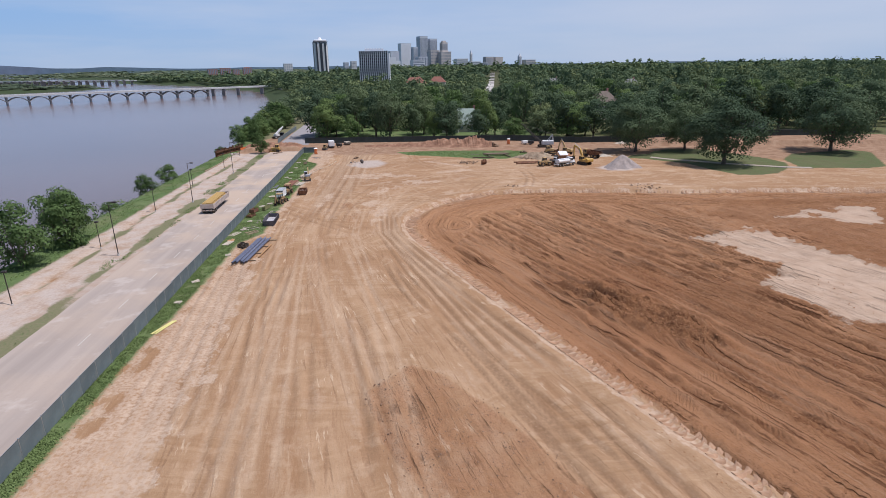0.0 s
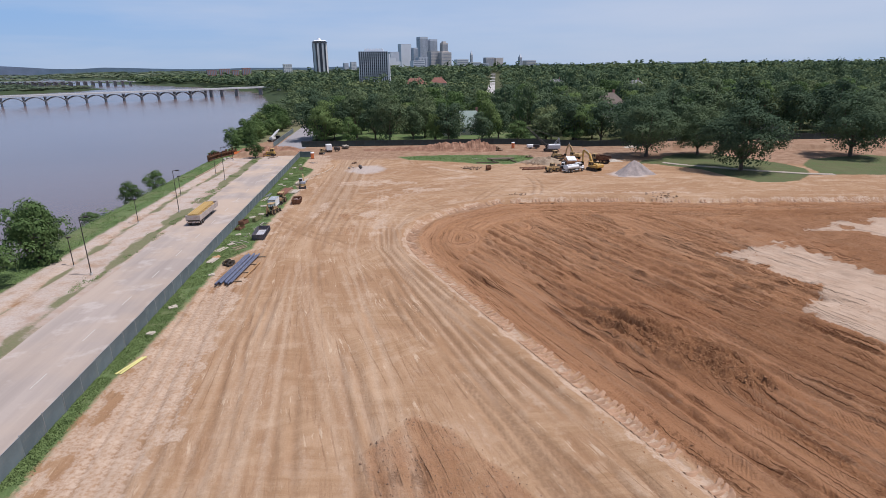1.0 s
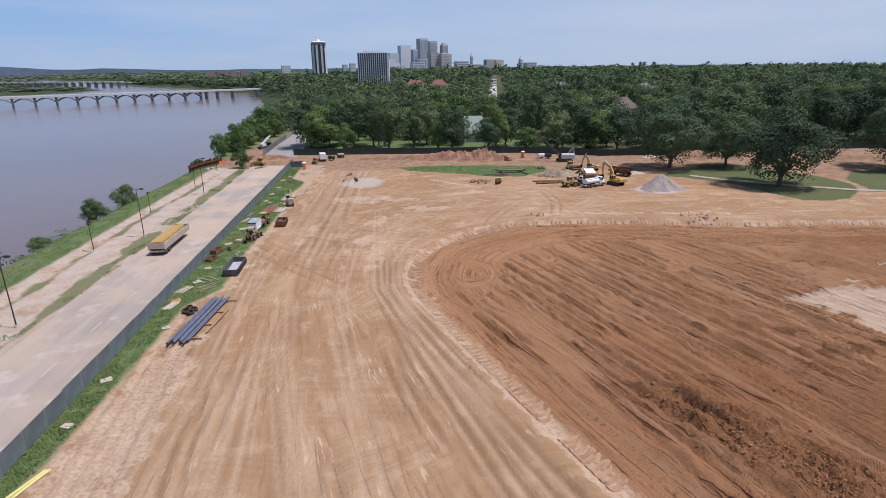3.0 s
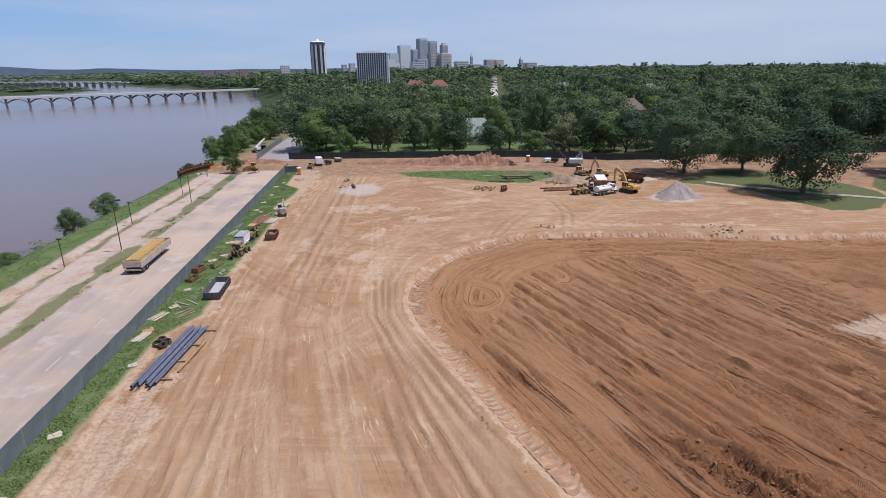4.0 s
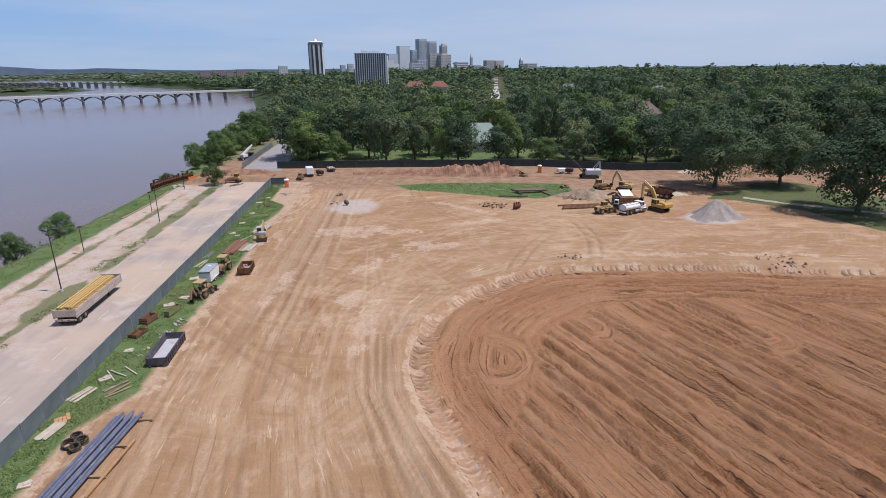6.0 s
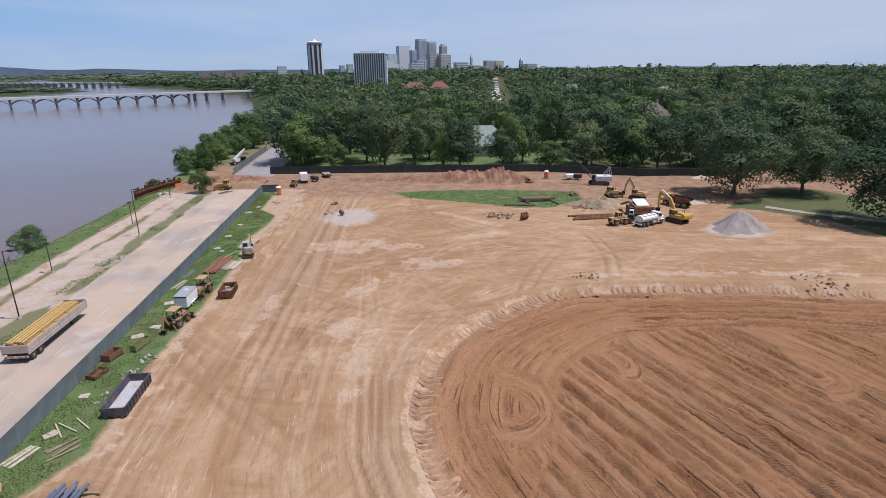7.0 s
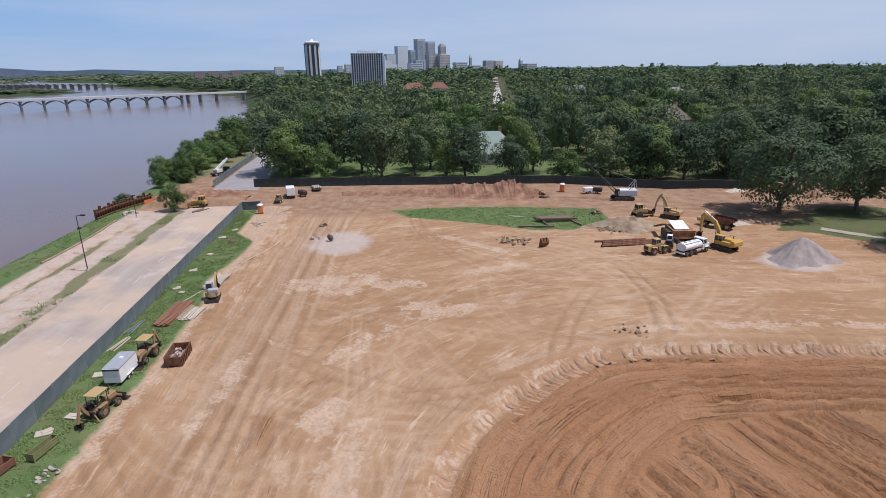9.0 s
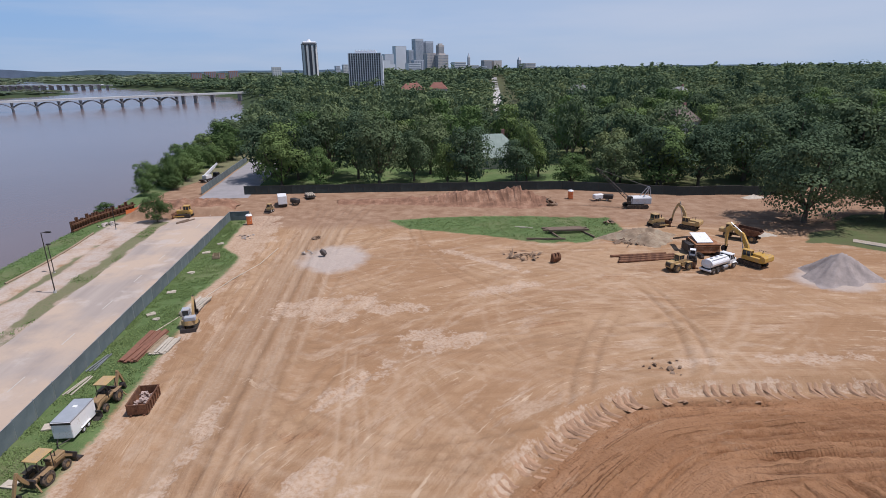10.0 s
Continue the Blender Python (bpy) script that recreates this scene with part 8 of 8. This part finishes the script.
# silt logs along the river verge
pts = [(-54.6 + 0.7 * math.sin(y / 9), y) for y in range(170, 200, 3)]
for a, b in zip(pts[:-1], pts[1:]):
    solo("silt_log", rod(BM(), (*a, height(*a) + 0.12), (*b, height(*b) + 0.12), 0.17, 8), M_TIMBER, Matrix.Identity(4), "brown straw silt log laid along the river verge", "silt barrier", group="silt logs on the river verge")
bm = BM()
pts = [(-26.2, 150.2), (-24.6, 155), (-23.2, 161), (-21.4, 167), (-18.5, 174), (-17.0, 182)]
for a, b in zip(pts[:-1], pts[1:]):
    rod(bm, (*a, height(*a) + 0.08), (*b, height(*b) + 0.05), 0.06, 6)
solo("water_hose", bm, M_BLEACH, Matrix.Identity(4), "pale flat hose trailing along the haul road", "hose")


# ---- houses and far details ----
M_GREENROOF = plain("pale_green_metal_roof", (0.185, 0.245, 0.205), 0.6, 0.1, 0.12, 0.5, dirt=(0.26, 0.29, 0.25), dirt_amount=0.2)
M_STUCCO = plain("cream_stucco", (0.55, 0.51, 0.44), 0.85, 0, 0.1, 0.4)
M_SHINGLE = plain("brown_shingle_roof", (0.16, 0.125, 0.10), 0.9, 0, 0.2, 0.6)
M_GREYROOF = plain("weathered_grey_shingle_roof", (0.24, 0.235, 0.23), 0.9, 0, 0.2, 0.6)
M_REDROOF = plain("red_tile_roof", (0.25, 0.105, 0.075), 0.85, 0, 0.2, 0.3)


def house(x, y, yaw, w, d, eave, ridge, wall, roof, label, seams=False, chimney=True, z=None):
    base = height(x, y) if z is None else z
    t = thing("house", Matrix.Translation((x, y, base)) @ Matrix.Rotation(radians(yaw), 4, "Z"), label, "house")
    part("wall", box(BM(), (0, 0, eave / 2 - 0.3), (w, d, eave + 0.6)), wall, t)
    bm = BM()
    o = 0.6
    inset = d * 0.42
    vs = [bm.verts.new(p) for p in ((-w / 2 - o, -d / 2 - o, eave), (w / 2 + o, -d / 2 - o, eave), (w / 2 + o, d / 2 + o, eave), (-w / 2 - o, d / 2 + o, eave), (-w / 2 + inset, 0, ridge), (w / 2 - inset, 0, ridge))]
    for f in ((0, 1, 5, 4), (1, 2, 5), (2, 3, 4, 5), (3, 0, 4), (3, 2, 1, 0)):
        bm.faces.new([vs[k] for k in f])
    r = part("roof", bm, roof, t)
    if seams:
        n = int(w / 0.9)
        for k in range(n + 1):
            u = -w / 2 + w * k / n
            top = min(1.0, (w / 2 + o - abs(u)) / (inset + o))
            part("seam", beam(BM(), (u, -d / 2 - o, eave + 0.03), (u, (-d / 2 - o) * (1 - top), eave + (ridge - eave) * top + 0.03), 0.08, 0.08), roof, r)
    if chimney:
        part("chimney", box(BM(), (w * 0.2, 0.6, ridge + 0.2), (0.9, 0.9, 2.2)), M_BRICK, r)
    for k in range(4):
        win = part("window", box(BM(), (-w / 2 + w * (k + 0.5) / 4, -d / 2, eave * 0.55), (1.3, 0.12, 1.5)), M_WINDOW, t)
        part("sill", box(BM(), (-w / 2 + w * (k + 0.5) / 4, -d / 2 - 0.08, eave * 0.55 - 0.82), (1.5, 0.16, 0.1)), M_WHITE, win)
    return t


house(36.5, 262, -4, 19, 14, 3.4, 10.0, M_STUCCO, M_GREENROOF, "large house with a pale green standing-seam roof", True)
house(28.5, 256.5, 80, 9, 8, 3.4, 8.4, M_STUCCO, M_GREENROOF, "side wing with a pale green metal roof", True, False)
for x, y, yaw, w, d, roof, label in ((34, 640, 5, 22, 13, M_REDROOF, "red-tiled house above the far treetops"), (60, 652, -8, 18, 12, M_REDROOF, "small red-tiled house among far trees"),
                                     (71.5, 478, 10, 8, 7, M_SHINGLE, "pale gabled house among the far trees"), (185, 360, 20, 14, 10, M_SHINGLE, "brown-roofed house among tall trees"),
                                     (110, 283, 12, 12, 9, M_SHINGLE, "tall brown-roofed house rising between the trees"), (150, 228, -8, 18, 10, M_SHINGLE, "low house half hidden behind street trees"), (205, 250, 8, 16, 10, M_SHINGLE, "grey-roofed house behind the street trees"),
                                     (147, 496, -12, 15, 9, M_GREYROOF, "pale grey roof showing above the far wood"), (186, 424, 8, 12, 9, M_GREYROOF, "pale grey gable among far treetops")):
    house(x, y, yaw, w, d, 11.5 if y > 600 or roof is M_GREYROOF else 9 if y == 283 else 5.5, 17.5 if y > 600 else 15.2 if roof is M_GREYROOF else 14 if y == 283 else 9.5, M_STUCCO, roof, label)
# pale park path under the shade trees
bm = BM()
pts = [(83.5, 171.3), (87.0, 168.0), (94.0, 161.5), (101, 155.0), (107, 150.6), (112.5, 147.4), (119, 145.5)]
for (ax, ay), (bx, by) in zip(pts[:-1], pts[1:]):
    beam(bm, (ax, ay, height(ax, ay) + 0.03), (bx, by, height(bx, by) + 0.03), 2.1, 0.14)
tagged(new("pavement", mesh_of("pavement", bm, plain("dusty_path_concrete", (0.40, 0.345, 0.275), 0.9, 0, 0.25, 0.5, dirt=(0.28, 0.22, 0.15), dirt_amount=0.35))), "narrow pale concrete path across the lawn", "path", kind="structure")


# ---- loose soil ----
M_DRYSOIL = plain("dry_pressed_soil", (0.385, 0.232, 0.136), 0.95, 0, 0.3, 0.8, relief=0.03)
M_CLOD = plain("damp_clods", (0.37, 0.180, 0.080), 0.95, 0, 0.35, 1.5)


def lug_ridges():
    """Crescent prints of crawler shoes pressed across the cut bank, one mesh."""
    rnd = random.Random(31)
    bm = BM()
    seg = []
    run = 0.0
    for a, b in zip(BERM[:-1], BERM[1:]):
        ln = math.hypot(b[0] - a[0], b[1] - a[1])
        seg.append((run, ln, a, b))
        run += ln
    s = 2.0
    while s < run - 60:
        for r0, ln, a, b in seg:
            if r0 <= s < r0 + ln:
                break
        u = (s - r0) / ln
        tx, ty = (b[0] - a[0]) / ln, (b[1] - a[1]) / ln
        x, y = a[0] + (b[0] - a[0]) * u, a[1] + (b[1] - a[1]) * u
        nx, ny = ty, -tx
        w = 0.24 + 0.08 * rnd.random()
        top = []
        far = 2.0 + 0.7 * rnd.random()
        n = 5
        gap = rnd.random()
        curl = 0.7 + 0.5 * rnd.random()
        if gap > 0.10 + 0.3 * (value_noise(np.array(s / 9.0), np.array(2.0), 8) > 0.62):
            rows = []
            for k in range(n + 1):
                q = k / n
                d = 1.0 + (far - 0.1) * q
                bend = (0.55 * (q - 0.5) ** 2 * 2 + 0.35 * q) * curl
                h = (-0.03 + (0.17 if y < 112 else 0.06) * math.sin(math.pi * q) ** 0.7) * (0.7 + 0.6 * rnd.random())
                drop = -0.85 * float(smooth01(np.array(max(0, d) / 2.1)))
                row = []
                for off, hh in ((-w, -0.12), (-w * 0.2, h), (w * 0.5, h * 0.6), (w * 0.95, -0.12)):
                    jx, jz = rnd.uniform(-0.09, 0.09), rnd.uniform(-0.03, 0.03)
                    row.append(bm.verts.new((x + nx * d + tx * (off + bend + jx), y + ny * d + ty * (off + bend + jx), drop + (0.12 if y < 112 else 0.075) + hh + jz)))
                rows.append(row)
            for p, q in zip(rows[:-1], rows[1:]):
                for j in range(3):
                    bm.faces.new((p[j], p[j + 1], q[j + 1], q[j]))
        s += 0.62 + 0.28 * rnd.random()
    bmesh.ops.recalc_face_normals(bm, faces=bm.faces[:])
    return solo("lug_ridges", bm, M_DRYSOIL, Matrix.Identity(4), "pale crescent ridges pressed by crawler shoes along the bank", "soil", kind="stuff")


lug_ridges()


def scatter_clods(name, places, sizes, mat, label, seed):
    """Broken lumps of soil, one mesh of small eight-sided bodies."""
    rnd = np.random.default_rng(seed)
    p = np.array(places)
    z = terrain(p[:, 0], p[:, 1])[0]
    unit = np.array([(1, 0, 0), (-1, 0, 0), (0, 1, 0), (0, -1, 0), (0, 0, 0.8), (0, 0, -0.8)], float)
    tri = np.array([(0, 2, 4), (2, 1, 4), (1, 3, 4), (3, 0, 4), (2, 0, 5), (1, 2, 5), (3, 1, 5), (0, 3, 5)])
    n = len(p)
    s = sizes[0] + (sizes[1] - sizes[0]) * rnd.random(n) ** 2.2
    v = unit[None] * (s[:, None, None] * (0.6 + 0.8 * rnd.random((n, 6, 1))))
    a = rnd.random(n) * 6.28
    c, q = np.cos(a)[:, None], np.sin(a)[:, None]
    v = np.stack([v[:, :, 0] * c - v[:, :, 1] * q, v[:, :, 0] * q + v[:, :, 1] * c, v[:, :, 2]], 2)
    v += np.stack([p[:, 0], p[:, 1], z + s * 0.25], 1)[:, None, :]
    f = tri[None] + (np.arange(n) * 6)[:, None, None]
    me = bpy.data.meshes.new(name)
    me.from_pydata(v.reshape(-1, 3).tolist(), [], f.reshape(-1, 3).tolist())
    me.materials.append(mat)
    return tagged(new(name, me), label, "soil", kind="stuff")


rngc = np.random.default_rng(3)
spots = []
for k in range(1500):
    i = rngc.integers(4, len(BERM) - 40)
    t = (BERM[i + 1] - BERM[i]) / np.linalg.norm(BERM[i + 1] - BERM[i])
    off = -0.75 + rngc.normal() * 0.16 if rngc.random() < 0.35 and BERM[i][1] < 75 else 2.7 + abs(rngc.normal()) * 1.2
    spots.append(BERM[i] + t * rngc.random() * 1.5 + np.array([t[1], -t[0]]) * off)
scatter_clods("clods", [np.array([24.3 + 9.2 * u, 70 - 18 * u]) + rngc.normal(size=2) * np.array([1.6, 1.9]) for u in rngc.random(500)], (0.04, 0.17), M_CLOD, "large broken clods on the churned mound", 7)
for k in range(2400):
    u = rngc.random()
    spots.append(np.array([24.3 + 9.2 * u, 70 - 18 * u]) + rngc.normal(size=2) * np.array([2.0, 2.2]))
scatter_clods("clods", spots, (0.025, 0.11), M_CLOD, "dark clods of damp soil along the bank", 1)
spots = [np.array([5 + rngc.random() * 60, 28 + rngc.random() * 100]) for k in range(3600)]
spots = [p for p in spots if p[0] > np.interp(p[1], [31, 64, 98, 116, 130], [26, 15, 5, 8, 24]) and fractal(p[:1] / 6, p[1:] / 6, 5, 3)[0] > 0.54]
scatter_clods("clods", spots, (0.03, 0.11), M_CLOD, "small damp clods over the dozed field", 2)
spots = [np.array([-4 + rngc.random() * 18, 22 + rngc.random() * 28]) for k in range(2000)]
spots = [p for p in spots if inside(p[:1], p[1:], PAD)[0] > -0.3]
scatter_clods("clods", spots, (0.03, 0.10), plain("rough_brown_clods", (0.29, 0.175, 0.105), 0.95, 0, 0.3, 1.5), "crumbled brown soil on the rough pad", 3)


# ---- grass tufts ----
def tufts(name, places, tall, mat, label, seed):
    """Grass tufts of a few bent blades each, one mesh."""
    rnd = np.random.default_rng(seed)
    p = np.repeat(np.array(places), 5, axis=0)
    n = len(p)
    z = terrain(p[:, 0], p[:, 1])[0]
    a = rnd.random(n) * 6.28
    h = tall * (0.4 + 0.9 * rnd.random(n))
    w = 0.035 + 0.04 * rnd.random(n)
    lean = 0.9 * h * (0.3 + rnd.random(n))
    bx, by = p[:, 0] + rnd.normal(size=n) * 0.22, p[:, 1] + rnd.normal(size=n) * 0.22
    dx, dy = np.cos(a), np.sin(a)
    quad = np.stack([np.stack([bx - dy * w, by + dx * w, z - 0.02], 1), np.stack([bx + dy * w, by - dx * w, z - 0.02], 1),
                     np.stack([bx + dx * lean + dy * w * 0.5, by + dy * lean - dx * w * 0.5, z + h * 0.85], 1), np.stack([bx + dx * lean * 1.5, by + dy * lean * 1.5, z + h], 1)], 1)
    return tagged(new(name, quads_mesh(name, quad, [mat])), label, "grass", kind="stuff")


M_BLADE = leaf_material("grass_blades", (0.135, 0.205, 0.068), (0.20, 0.285, 0.105), (0.23, 0.27, 0.11))
spots = []
while len(spots) < 11000:
    y = 30 + rngc.random() * 172
    e = np.interp(y, [0, 58, 70, 95, 101, 118, 133, 150, 158, 172, 178, 184, 203], [-29.1, -28.9, -27.9, -27.6, -24.6, -25.2, -24.2, -24, -26, -23.4, -23.2, -27.4, -27.2])
    x = -30.3 + rngc.random() * (e + 30.3)
    if fractal(np.array([x / 1.6]), np.array([y / 1.6]), 5, 3)[0] > 0.40:
        spots.append((x, y))
tufts("grass", spots, 0.13, M_BLADE, "tall rough green grass along the fence", 1)
spots = []
while len(spots) < 4000:
    y = 50 + rngc.random() * 150
    x = -45.6 + rngc.random() * 2.8 if rngc.random() < 0.4 else -62 + rngc.random() * 7.5
    if fractal(np.array([x / 2.5]), np.array([y / 5.0]), 15, 3)[0] > (0.46 if x < -50 else 0.60):
        spots.append((x, y))
tufts("grass", spots, 0.13, M_BLADE, "patchy verge grass beside the river path", 2)
spots = []
while len(spots) < 1500:
    x, y = 2 + rngc.random() * 46, 177 + rngc.random() * 22
    if inside(np.array([x]), np.array([y]), ISLAND)[0] > 0.3:
        spots.append((x, y))
tufts("grass", spots, 0.18, M_BLADE, "rough green grass on the island of turf", 3)
